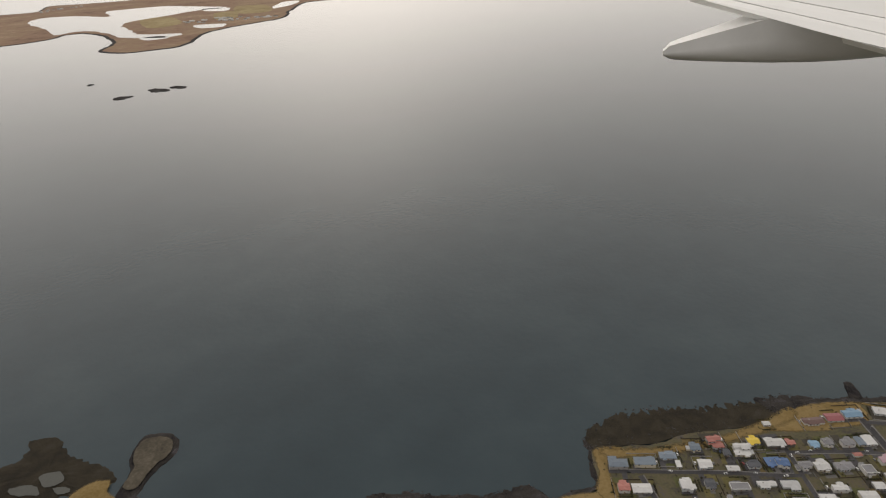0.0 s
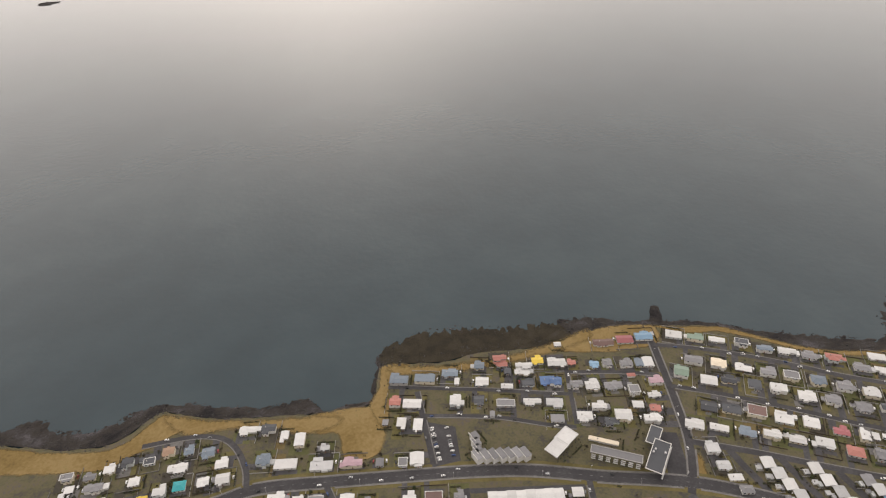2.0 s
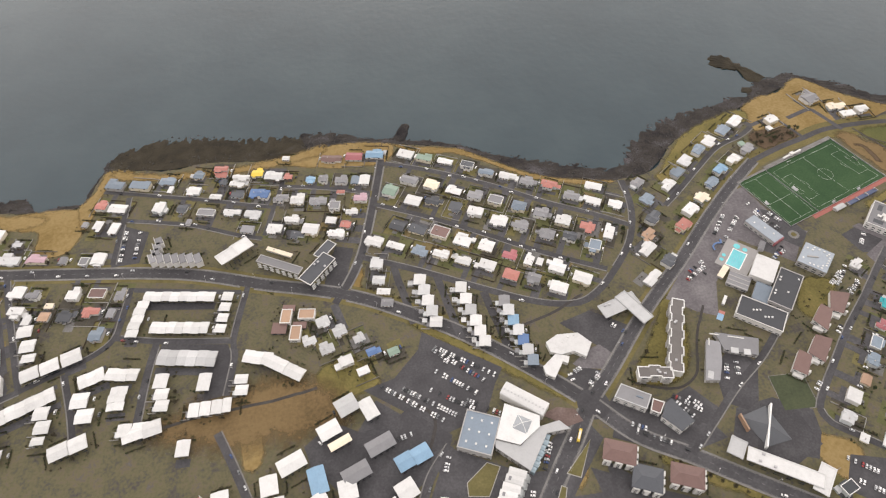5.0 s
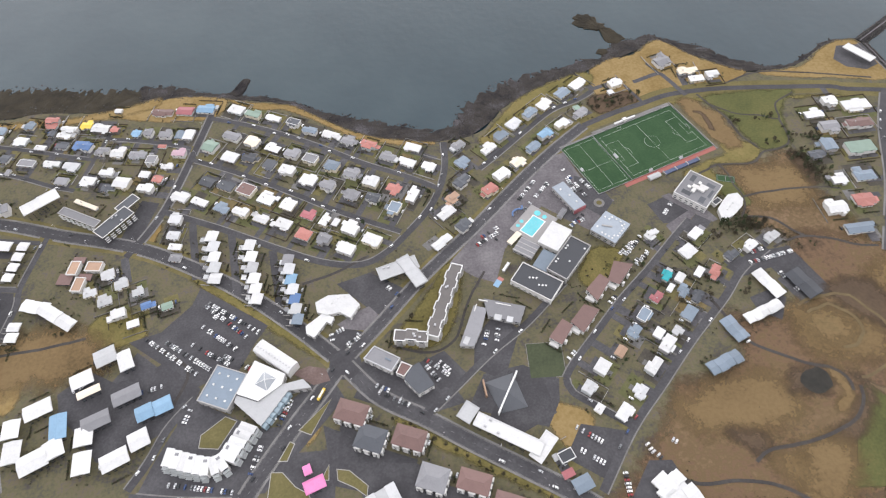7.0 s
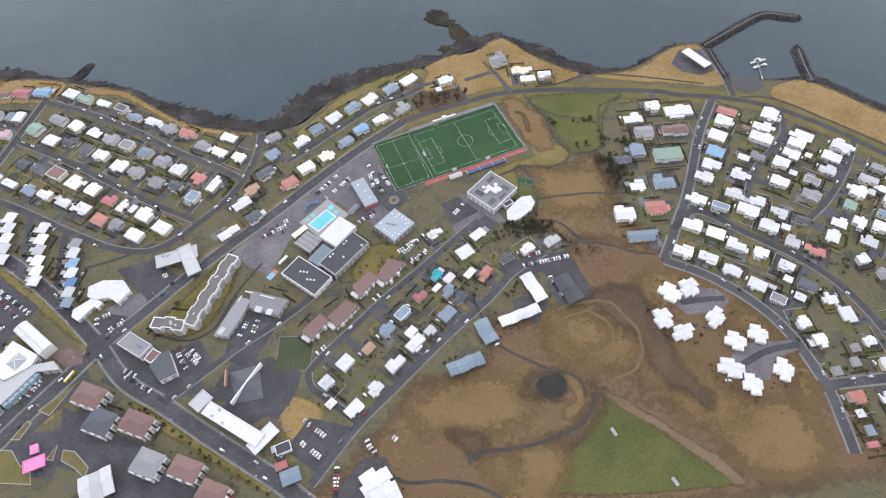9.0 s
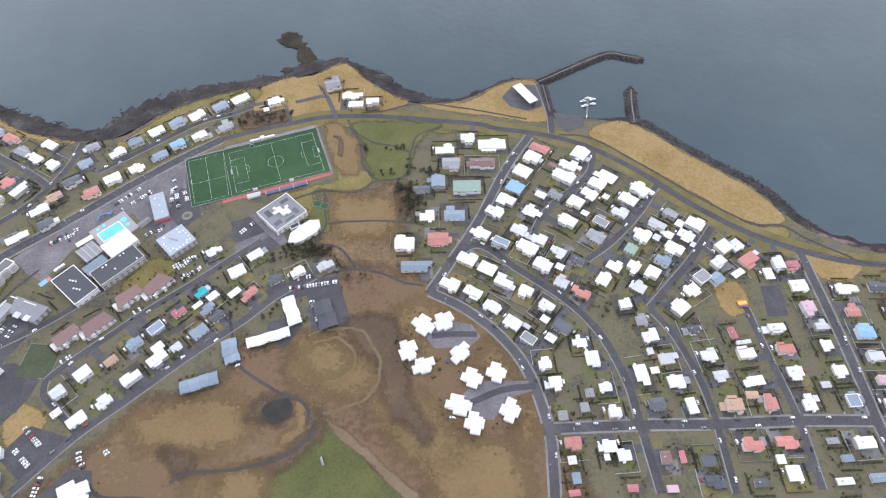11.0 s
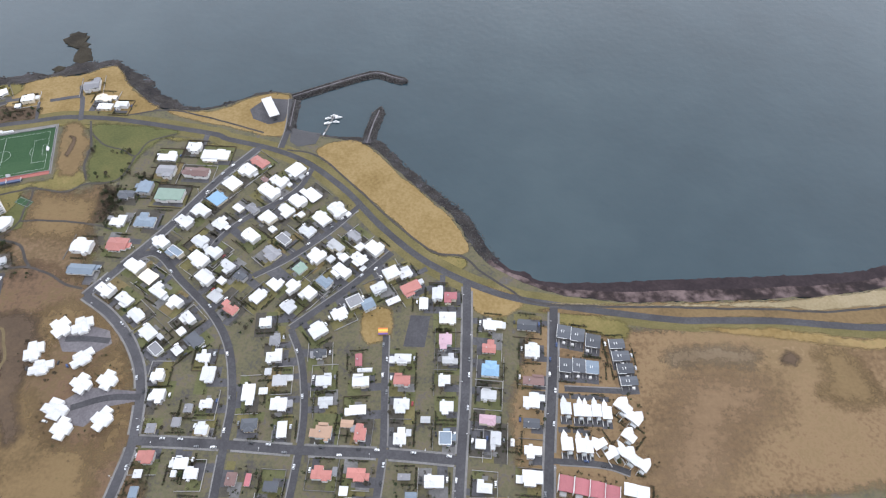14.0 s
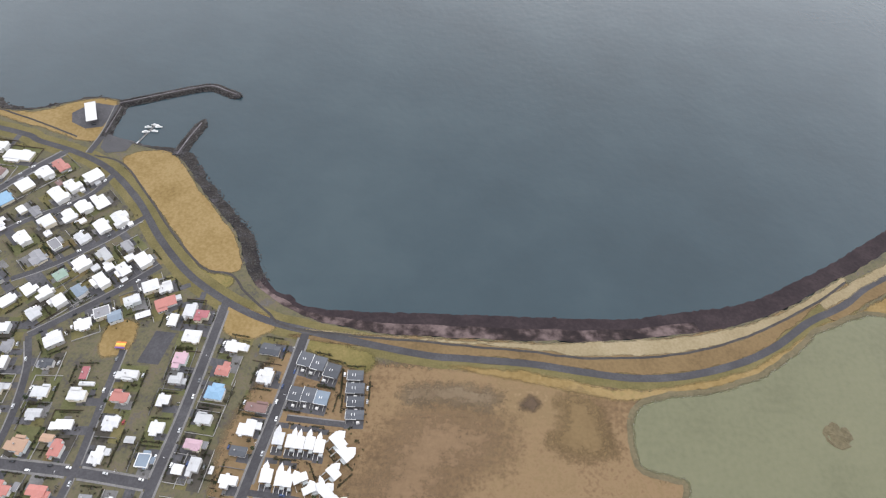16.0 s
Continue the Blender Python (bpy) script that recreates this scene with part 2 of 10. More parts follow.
POND_WATER = material("shallow_pond", [(0.3, (0.0949, 0.0941, 0.0502)), (0.5, (0.1201, 0.1200, 0.0664)), (0.7, (0.1383, 0.1344, 0.0764))], 0.18, 0.2, 0.012, 0.05, ior=1.33)
# broad tone patches in the sea colour, partly standing in for cloud reflections
SEA = material("sea_water", [(0.34, (0.0173, 0.0330, 0.0416)), (0.5, (0.0227, 0.0411, 0.0509)), (0.64, (0.0309, 0.0510, 0.0600))], 0.12, 0.012, 0.0022, 0, ior=1.33)
st = SEA.node_tree
wave = st.nodes.new("ShaderNodeTexNoise")
wave.inputs["Scale"].default_value, wave.inputs["Detail"].default_value = 0.09, 8
chop = st.nodes.new("ShaderNodeBump")
chop.inputs["Strength"].default_value, chop.inputs["Distance"].default_value = 0.24, 0.35
st.links.new(st.nodes["Texture Coordinate"].outputs["Object"], wave.inputs["Vector"])
st.links.new(wave.outputs["Fac"], chop.inputs["Height"])
st.links.new(chop.outputs[0], st.nodes["Principled BSDF"].inputs["Normal"])



def feathered(m):
    """Lets a ground cover thin out unevenly towards its rim, by the mesh's own edge value."""
    t = m.node_tree
    out, b = t.nodes["Material Output"], t.nodes["Principled BSDF"]
    rim, ragged = t.nodes.new("ShaderNodeAttribute"), t.nodes.new("ShaderNodeTexNoise")
    rim.attribute_name = "edge"
    ragged.inputs["Scale"].default_value, ragged.inputs["Detail"].default_value = 0.13, 8
    ragged.inputs["Roughness"].default_value = 0.75
    t.links.new(t.nodes["Texture Coordinate"].outputs["Object"], ragged.inputs["Vector"])
    add = t.nodes.new("ShaderNodeMath")
    add.inputs[1].default_value = -0.5
    t.links.new(ragged.outputs["Fac"], add.inputs[0])
    mul = t.nodes.new("ShaderNodeMath")
    mul.operation = "MULTIPLY_ADD"
    mul.inputs[1].default_value = 1.3
    t.links.new(add.outputs[0], mul.inputs[0])
    t.links.new(rim.outputs["Fac"], mul.inputs[2])
    cut = t.nodes.new("ShaderNodeMapRange")
    cut.inputs["From Min"].default_value, cut.inputs["From Max"].default_value = 0.2, 0.8
    t.links.new(mul.outputs[0], cut.inputs["Value"])
    gone, mix = t.nodes.new("ShaderNodeBsdfTransparent"), t.nodes.new("ShaderNodeMixShader")
    t.links.new(cut.outputs[0], mix.inputs[0])
    t.links.new(gone.outputs[0], mix.inputs[1])
    t.links.new(b.outputs[0], mix.inputs[2])
    t.links.new(mix.outputs[0], out.inputs[0])


for m in (*GRASS.values(), POND_WATER):
    feathered(m)

# ---- builders ----
class Shape:
    """Vertices and faces of one mesh."""
    def __init__(self):
        self.v, self.f = [], []

    def add(self, verts, faces):
        n = len(self.v)
        self.v += [tuple(p) for p in verts]
        self.f += [tuple(n + i for i in f) for f in faces]

    def box(self, x0, x1, y0, y1, z0, z1):
        self.add([(x, y, z) for z in (z0, z1) for x, y in ((x0, y0), (x1, y0), (x1, y1), (x0, y1))],
                 [(3, 2, 1, 0), (4, 5, 6, 7), (0, 1, 5, 4), (1, 2, 6, 5), (2, 3, 7, 6), (3, 0, 4, 7)])

    def turned_box(self, x, y, turn, w, d, z0, z1):
        c, s = math.cos(turn), math.sin(turn)
        pts = [(x + a * c - b * s, y + a * s + b * c) for a, b in ((-w / 2, -d / 2), (w / 2, -d / 2), (w / 2, d / 2), (-w / 2, d / 2))]
        self.add([(p[0], p[1], z) for z in (z0, z1) for p in pts],
                 [(3, 2, 1, 0), (4, 5, 6, 7), (0, 1, 5, 4), (1, 2, 6, 5), (2, 3, 7, 6), (3, 0, 4, 7)])

    def gable(self, x0, x1, y0, y1, z, rise, along_x=True, hip=0.0, eave=0.25):
        if not along_x:
            other = Shape()
            other.gable(y0, y1, x0, x1, z, rise, True, hip, eave)
            self.add([(b, a, c) for a, b, c in other.v], [f[::-1] for f in other.f])
            return
        ym = (y0 + y1) / 2
        self.add([(x0, y0, z - eave), (x1, y0, z - eave), (x1, y1, z - eave), (x0, y1, z - eave),
                  (x0, y0, z), (x1, y0, z), (x1, y1, z), (x0, y1, z), (x0 + hip, ym, z + rise), (x1 - hip, ym, z + rise)],
                 [(3, 2, 1, 0), (0, 1, 5, 4), (2, 3, 7, 6), (1, 2, 6, 5), (3, 0, 4, 7),
                  (4, 5, 9, 8), (6, 7, 8, 9), (5, 6, 9), (7, 4, 8)])

    def mesh(self, name, *mats):
        me = bpy.data.meshes.new(name)
        me.from_pydata(self.v, [], self.f)
        for m in mats:
            me.materials.append(m)
        return me


def part(name, shape, mat, parent, label=""):
    me = shape if isinstance(shape, bpy.types.Mesh) else shape.mesh(name, mat)
    ob = new(name, me)
    ob.parent = parent
    return tagged(ob, label)


def structure(name, shape, mat, label, category):
    return tagged(new(name, shape.mesh(name, mat)), label, category, kind="structure")


def holder(name, x, y, z, turn, label, category, group=""):
    ob = new(name)
    ob.matrix_world = pose(x, y, z, 0, 0, turn)
    return tagged(ob, label, category, group)


def spline(points, step, closed=False):
    """A smooth line through the points, sampled at even steps."""
    p = [np.array(q, float) for q in points]
    n = len(p)
    out = []
    for i in range(n if closed else n - 1):
        a, b = p[i], p[(i + 1) % n]
        before = p[i - 1] if closed or i else 2 * a - b
        after = p[(i + 2) % n] if closed or i + 2 < n else 2 * b - a
        k = max(1, int(np.linalg.norm(b - a) / step))
        for j in range(k):
            u = j / k
            out.append(0.5 * (2 * a + (b - before) * u + (2 * before - 5 * a + 4 * b - after) * u * u + (3 * a - before - 3 * b + after) * u ** 3))
    if not closed:
        out.append(p[-1])
    return np.array(out)


def rough_edge(line, size, reach, seed):
    """Shifts a line sideways by smooth noise, as worn ground edges run."""
    out = []
    for x, y in line:
        v = noise.noise_vector(Vector((x / reach, y / reach, seed)))
        w = noise.noise_vector(Vector((x / reach * 3.1, y / reach * 3.1, seed + 9)))
        out.append((x + size * (v.x + 0.5 * w.x), y + size * (v.y + 0.5 * w.y)))
    return np.array(out)


def sheet(name, outline, z, mat, label, category, kind="structure"):
    bm = bmesh.new()
    vs = [bm.verts.new((x, y, z)) for x, y in outline]
    es = [bm.edges.new((vs[i], vs[(i + 1) % len(vs)])) for i in range(len(vs))]
    bmesh.ops.triangle_fill(bm, use_beauty=True, use_dissolve=False, edges=es, normal=(0, 0, 1))
    for f in bm.faces:
        if f.normal.z < 0:
            f.normal_flip()
    me = bpy.data.meshes.new(name)
    bm.to_mesh(me)
    bm.free()
    me.materials.append(mat)
    return tagged(new(name, me), label, category, kind=kind)


def side_distance(p, line):
    """How far points lie inside (+) or outside (-) a closed line."""
    a, b = line, np.roll(line, -1, axis=0)
    best, inside = np.full(len(p), 1e18), np.zeros(len(p), bool)
    for (xa, ya), (xb, yb) in zip(a, b):
        dx, dy = xb - xa, yb - ya
        u = np.clip(((p[:, 0] - xa) * dx + (p[:, 1] - ya) * dy) / (dx * dx + dy * dy + 1e-9), 0, 1)
        best = np.minimum(best, (p[:, 0] - xa - u * dx) ** 2 + (p[:, 1] - ya - u * dy) ** 2)
        if ya != yb:
            inside ^= ((ya > p[:, 1]) != (yb > p[:, 1])) & (p[:, 0] < dx * (p[:, 1] - ya) / dy + xa)
    return np.where(inside, 1, -1) * np.sqrt(best)


def soft_sheet(name, line, z, width, mat, label, category="grass"):
    """A ground cover on a fine grid, whose rim of the given width carries an edge value that falls to nothing."""
    lo, hi = line.min(axis=0) - width - 2, line.max(axis=0) + width + 2
    step = min(max(2.0, width * 0.5), 6.0, max(1.2, min(hi - lo) / 14))
    nx, ny = int((hi[0] - lo[0]) / step) + 2, int((hi[1] - lo[1]) / step) + 2
    gx, gy = np.meshgrid(lo[0] + step * np.arange(nx), lo[1] + step * np.arange(ny), indexing="ij")
    p = np.c_[gx.ravel(), gy.ravel()]
    d = side_distance(p, line)
    keep = (d > -width - step).reshape(nx, ny)
    cells = keep[:-1, :-1] & keep[1:, :-1] & keep[1:, 1:] & keep[:-1, 1:]
    ci, cj = np.nonzero(cells)
    quads = np.c_[ci * ny + cj, (ci + 1) * ny + cj, (ci + 1) * ny + cj + 1, ci * ny + cj + 1]
    used, quads = np.unique(quads, return_inverse=True)
    quads = quads.reshape(-1, 4)
    me = bpy.data.meshes.new(name)
    me.from_pydata([(x, y, z) for x, y in p[used]], [], quads.tolist())
    edge = me.attributes.new("edge", "FLOAT", "POINT")
    edge.data.foreach_set("value", np.clip(0.5 + 0.5 * d[used] / width, 0, 1).astype(np.float32))
    me.materials.append(mat)
    return tagged(new(name, me), label, category, kind="structure")


def ribbon(shape, line, left, right, z, z_under=None):
    """A strip along a line, from left to right of it; with z_under it has sides."""
    line = np.asarray(line)
    t = np.gradient(line, axis=0)
    t /= np.linalg.norm(t, axis=1)[:, None] + 1e-9
    nrm = np.c_[-t[:, 1], t[:, 0]]
    a, b = line + nrm * left, line + nrm * right
    n = len(line)
    rows = [a, b] if z_under is None else [a, a, b, b]
    zs = [z, z] if z_under is None else [z_under, z, z, z_under]
    verts = [(p[0], p[1], h) for row, h in zip(rows, zs) for p in row]
    faces = [(k * n + i, (k + 1) * n + i, (k + 1) * n + i + 1, k * n + i + 1) for k in range(len(rows) - 1) for i in range(n - 1)]
    shape.add(verts, [f if left < right else f[::-1] for f in [g[::-1] for g in faces]])



# ---- the plan, in metres ----

LAND_EDGE_WEST = [(-1418.2, 272.7), (-1377.4, 250.7), (-1336.7, 224.8), (-1273.4, 194.5), (-1218.7, 175.2), (-1183.3, 175.4), (-1159.5, 191.8), (-1137.7, 203.1), (-1084.3, 175.2), (-1015.4, 154.1), (-952.3, 138.5), (-931.1, 133.3), (-906.6, 133.2), (-892.2, 158.2), (-878, 192.4), (-843, 183.4), (-801, 172.3), (-775.4, 173.9), (-757, 174.7), (-693.2, 159.8)]
LAND_EDGE_TOWN = [(-657.1, 153.9), (-637.4, 156.6), (-619.6, 165.9), (-582.2, 160.9), (-548.7, 144.3), (-526.9, 148.9), (-494, 136.8), (-447.1, 119.3), (-415.4, 93.7), (-388.3, 67.7), (-358.5, 42.7), (-315.7, 22.1), (-272.9, 8.5), (-232.1, 6.9), (-207.9, 18.2), (-190.5, 35.5), (-165.4, 53.7), (-127.3, 67.5), (-94.7, 79.9), (-63.1, 86)]
LAND_EDGE_POINT = [(-57.9, 78.5), (-26.3, 102.3), (14.1, 107.2), (37.8, 122.8), (52.2, 128.2), (68, 115), (81.8, 93.9), (106, 69.4), (127.2, 45.8), (146.2, 38.1), (182.5, 35.1), (218.3, 40.7), (254.1, 61.1), (283.7, 69.8), (309.6, 66.1), (313.9, 57.8), (313.4, -1.9), (317.5, -8.3), (353.8, -12.3), (359.4, -13.7), (388.2, -21.3), (415.4, -28.8)]
LAND_EDGE_BAY = [(439.9, -55.7), (463, -84.3), (491, -115.4), (517.7, -144.2), (536.3, -180.8), (548.3, -203), (577.8, -228.2), (619.2, -247.4), (679.3, -257.6), (730.6, -258.6), (816.3, -256.4), (903.1, -250.2), (993.6, -234.9), (1058.3, -216.3), (1108.3, -193.8), (1157.3, -162.8), (1217.7, -125.9), (1317.9, -56.1)]
WATERLINE_WEST = [(-1434.5, 327.8), (-1392.2, 307.9), (-1358.4, 268.6), (-1322.7, 241.3), (-1300, 247.8), (-1274.2, 238.6), (-1259.3, 218.8), (-1228.2, 211.1), (-1197.3, 206.9), (-1172.9, 217.5), (-1128, 213.1), (-1095.4, 210.6), (-1050.7, 188.1), (-998.8, 175.9), (-971.6, 175.5), (-950.4, 146.7), (-941, 147.9), (-904.3, 142.2), (-894.6, 166.1), (-881.8, 201.2), (-860.2, 229.4), (-823.4, 243.3), (-770.2, 243.1), (-704.1, 223), (-651.2, 198.6)]
WATERLINE_TOWN = [(-629.7, 197.2), (-585.8, 190.3), (-550.8, 175.3), (-527.7, 161.8), (-472.6, 150.3), (-432.7, 128.8), (-404.5, 105.9), (-370.1, 82), (-336.1, 65.9), (-296.4, 43.5), (-262.5, 36.7), (-238.7, 47), (-231.3, 66), (-189.3, 90.5), (-149.9, 102.5), (-107.9, 106.2), (-72.2, 112.8)]
WATERLINE_POINT = [(-94.8, 106.2), (-52.9, 119.4), (-22.1, 117.7), (-6.7, 135.2), (6.9, 144.5), (41.7, 145), (57.7, 151.8), (73.9, 136.9), (95.6, 119.6), (126.3, 85.6), (151.1, 61.2), (174.4, 45.4), (210.6, 48.9), (254, 69.2), (283.6, 76.8), (309.7, 71.8), (319.8, 57.5), (319.1, -0.1), (326.1, -3.6), (354.1, -6.2), (358.5, -4.3), (389, -11.2), (427.7, -17.4)]
WATERLINE_BAY = [(455.5, -50.8), (479.7, -79.6), (508.2, -110.1), (535.3, -139.2), (553.3, -177), (564.1, -197.7), (579, -215.1), (597.4, -218.4), (608.7, -229.2), (677.9, -229.6), (730.4, -225.7), (818.8, -222.0), (908.2, -217.5), (938.3, -215.2), (1001.5, -201.2), (1069.6, -184.1), (1130.9, -152.1), (1190.7, -115.1), (1288.7, -47.4)]
POND = [(927.3, -331), (943.3, -314), (975.4, -304.8), (1010.2, -297.7), (1061, -277.8), (1106.9, -245.6), (1140.8, -219.4), (1211.2, -196.4), (1256.8, -248.3), (1175.4, -400.3), (981.2, -411.5), (969, -386), (946.3, -377.5), (932, -374.3), (926.9, -363.4)]
FAR_LAND = [(-3395, 5632), (-3106, 5725), (-2895, 5832), (-2777, 6010), (-2718, 6213), (-2609, 6222), (-2450, 6028), (-2301, 5694), (-2185, 5296), (-2170, 5013), (-2189, 4729), (-2014, 4536), (-1792, 4538), (-1614, 4678), (-1533, 5236), (-1368, 5546), (-1103, 5760), (-823, 6059), (-701, 6764), (-461, 7609), (17, 8112), (-2264, 11342), (-2836, 10900), (-3478, 10926), (-3940, 11013), (-3845, 9889), (-4266, 9788), (-4788, 9776)]
LAGOON = [(-3465, 7930), (-3474, 8549), (-3080, 8449), (-2644, 7933), (-2800, 8766), (-2573, 8922), (-2157, 8951), (-1842, 8588), (-1345, 7882), (-1676, 7749), (-2053, 7295), (-2278, 7028), (-2324, 6635), (-2151, 6034), (-2038, 5674), (-1693, 5431), (-1827, 5257), (-2187, 5573), (-2279, 5837), (-2465, 6226), (-2682, 6430), (-2821, 6267), (-3091, 7014)]
ISLET_A = [(-1839.1, 2901.1), (-1801.1, 2840.1), (-1748.5, 2898.3), (-1799.9, 2916.5)]
ISLET_B = [(-1692.8, 3001), (-1652.9, 2934.2), (-1589.7, 2936.9), (-1620.6, 2998.9), (-1681.2, 3036.9)]
ISLET_C = [(-1595.8, 3012.5), (-1526.7, 2954.5), (-1521.3, 2995), (-1571.8, 3041.9)]
ISLET_D = [(-2022.8, 3327.7), (-1989.8, 3338.4), (-2014.3, 3370)]
REEF = [(-39, 195.4), (-28.1, 212.5), (-10.6, 206), (4.3, 170.3), (17.7, 148.9), (14.3, 134.1), (-4.1, 141.3), (-13.3, 167.4), (-32, 181.6)]
REEF_TWO = [(-30.6, 121.8), (-25.4, 132.6), (-12.4, 125.7), (-14.5, 117.3)]
POINT_KNOB = [(-1418, 425), (-1403, 423), (-1390, 419), (-1379, 409), (-1373, 395), (-1374, 380), (-1378, 369), (-1395, 354), (-1408, 333), (-1422, 310), (-1443, 318), (-1436, 341), (-1431, 362), (-1435, 385), (-1429, 410)]
WEST_SHELF = [(-1569, 473), (-1534, 463), (-1513, 427), (-1474, 389), (-1451, 374), (-1441, 353), (-1455, 337), (-1485, 338), (-1568, 359), (-1618, 386), (-1611, 421), (-1570, 441)]
PIER = [(-517, 155.4), (-512.4, 163.5), (-498.1, 183.8), (-489.4, 181), (-494, 165), (-503.6, 148.6)]
JETTY = [(310.3, 61.4), (351.2, 82.4), (394.3, 103.9), (418, 111.2), (440.1, 102.6), (459.8, 94.2)]
MOLE = [(414.1, -27.8), (419.6, 6), (427.5, 40.3)]
HARBOUR_QUAY = [(314.6, 55.5), (314.8, -3)]

TARN = (2, -361)
MOUND_RINGS = [(49, -325, 46), (45, -315, 24)]

ROADS_A = [
    ("main_road", 13, [(-1138.6, 55), (-1082.9, 58.1), (-1036.9, 61), (-965, 45.2), (-892.9, 27.8), (-820.9, 9.6), (-761.7, -9.4), (-693.8, -40.5), (-648.5, -59), (-603.8, -80.2), (-559.3, -109.9), (-504.4, -153.6), (-452.8, -205.5), (-410.6, -254.6)]),
    ("east_boulevard", 13, [(-410.6, -254.6), (-381.6, -294.5), (-343.7, -323.6), (-307.9, -353.2), (-273.7, -380.4), (-241.2, -406.3), (-211, -433.9)]),
    ("coast_road_south", 11, [(-410.6, -254.6), (-377, -227.6), (-328.2, -184.1), (-289.2, -153.3), (-247.7, -121.9), (-194.9, -78.4), (-142.8, -39), (-92.8, -6.2)]),
]
ROADS_B = [
    ("coast_road", 7.6, [(-92.8, -6.2), (-50.3, 6.1), (-11.9, 13.8), (27.2, 21.6), (77.8, 19.5), (126, 11.4), (179.9, -0.2), (226.3, -11.1), (242.2, -19.5), (297.6, -36.4), (344.6, -60.2), (394.6, -105), (439.6, -159.9), (482.1, -201.9), (524.2, -229.8), (571.6, -251.2), (625.8, -262.9), (730.7, -278.7), (775.3, -280), (836.5, -280.8), (886, -285.4), (935.4, -288.2), (987, -281.6), (1043.2, -263.2), (1085.5, -240.5), (1126.6, -209.8), (1172.1, -184.6), (1210.1, -155.6), (1267.7, -124.4), (1357.2, -81.6)]),
    ("south_road", 13, [(-410.6, -254.6), (-434.7, -282.1), (-459.8, -309), (-485.6, -338.7), (-507.3, -366.9)]),
    ("pier_street", 8, [(-537.9, 118.9), (-555.8, 62.1), (-571.3, 14.3), (-587.1, -28.1), (-606.2, -61.9), (-623.7, -84.9)]),
]
ROADS_C = [
    ("shore_street", 6, [(-539, 113.8), (-481.9, 83.1), (-420.1, 41), (-361.8, -6.3), (-312.4, -40.8), (-283, -64.8)]),
    ("middle_street", 6, [(-559.7, 45.8), (-506.2, 11.5), (-447.2, -32.6), (-391.6, -75.9), (-332.9, -115.8)]),
    ("bend_street", 7, [(-588.8, -29.3), (-527.1, -67.3), (-465.2, -109.3), (-418.1, -138), (-380.4, -149), (-353.2, -140.2), (-327.2, -120.1), (-298, -91.6), (-279.4, -62.2), (-267.8, -31.1), (-262.5, 5.1)]),
    ("shore_lane", 6, [(-231.2, -46.5), (-204.6, -28.8), (-164.3, 0.3), (-122.6, 28), (-83.4, 40), (-62, 51.1)]),
    ("upper_west_street", 5, [(-866.5, 150.2), (-806.7, 126.3), (-754.2, 105.8), (-709.4, 85.8), (-674.2, 71.8)]),
    ("upper_mid_street", 5, [(-665.3, 107), (-609.2, 87.1), (-561.6, 66)]),
    ("cross_lane_west", 5, [(-658.3, 125.8), (-673.3, 81.3), (-690.2, 30.5)]),
]
ROADS_D = [
    ("low_west_street", 5, [(-850.1, 98.6), (-773.8, 70.1), (-719.4, 39.6), (-692.4, 26.8)]),
    ("car_court_lane", 6, [(-847, 136), (-857.1, 31.2)]),
    ("loop_street", 6, [(-1158.6, 158.4), (-1108.6, 154.5), (-1076, 143.4), (-1058.2, 122.9), (-1048.7, 90.3), (-1049, 64.7)]),
    ("west_lane", 6, [(-969.7, 41.9), (-961.1, 1.7), (-949.2, -43.5), (-938.3, -84.9), (-931.7, -107.7)]),
    ("west_lane_two", 6, [(-1061.6, 62.3), (-1058.2, -3.9), (-1051.4, -51)]),
    ("west_cross", 6, [(-931.7, -107.7), (-961.2, -116), (-990.8, -121), (-1019.3, -128.5)]),
    ("ring_lane", 6, [(-833.9, -7.4), (-840.1, -42.3), (-846.4, -69.2), (-865.7, -84.9), (-898.9, -96.7), (-931.7, -107.7)]),
    ("ring_south_lane", 6, [(-846.4, -69.2), (-798.7, -85.6), (-728.8, -103.4)]),
    ("ring_east_lane", 6, [(-711.8, -38.7), (-721, -71.4), (-728.8, -103.4), (-728, -123.1), (-736.9, -162.9)]),
]
ROADS_E = [
    ("tower_lane", 7, [(-804.2, -84.6), (-812.3, -122.6), (-819.5, -177.1)]),
    ("arc_lane", 6, [(-891, -99.1), (-879.8, -142.9), (-874.1, -172.4)]),
    ("business_street", 7, [(-746.1, -198.3), (-730.4, -240.2), (-714.7, -288.8), (-707.1, -313.7)]),
    ("mall_street", 7, [(-544.7, -262.4), (-567.2, -284.8), (-582.9, -312.1), (-598.5, -332.9)]),
    ("station_street", 7, [(-597.5, -338.7), (-554.6, -350.9), (-507.7, -361)]),
    ("school_lane", 6, [(-343.5, -322.1), (-310, -299.2), (-274.5, -275), (-231.6, -250.5), (-183.6, -214.8)]),
    ("terrace_lane", 6, [(-213.6, -313.4), (-202.7, -301.5), (-171.4, -275.4), (-134.5, -245.2), (-96.8, -218.2), (-55.7, -186.6), (-30.2, -167.8)]),
    ("moor_lane", 7, [(-214.6, -413.4), (-172.6, -369.4), (-130.9, -335.8), (-85.6, -299.3), (-38.7, -265.5), (-7, -238.7), (29.6, -219.8)]),
]
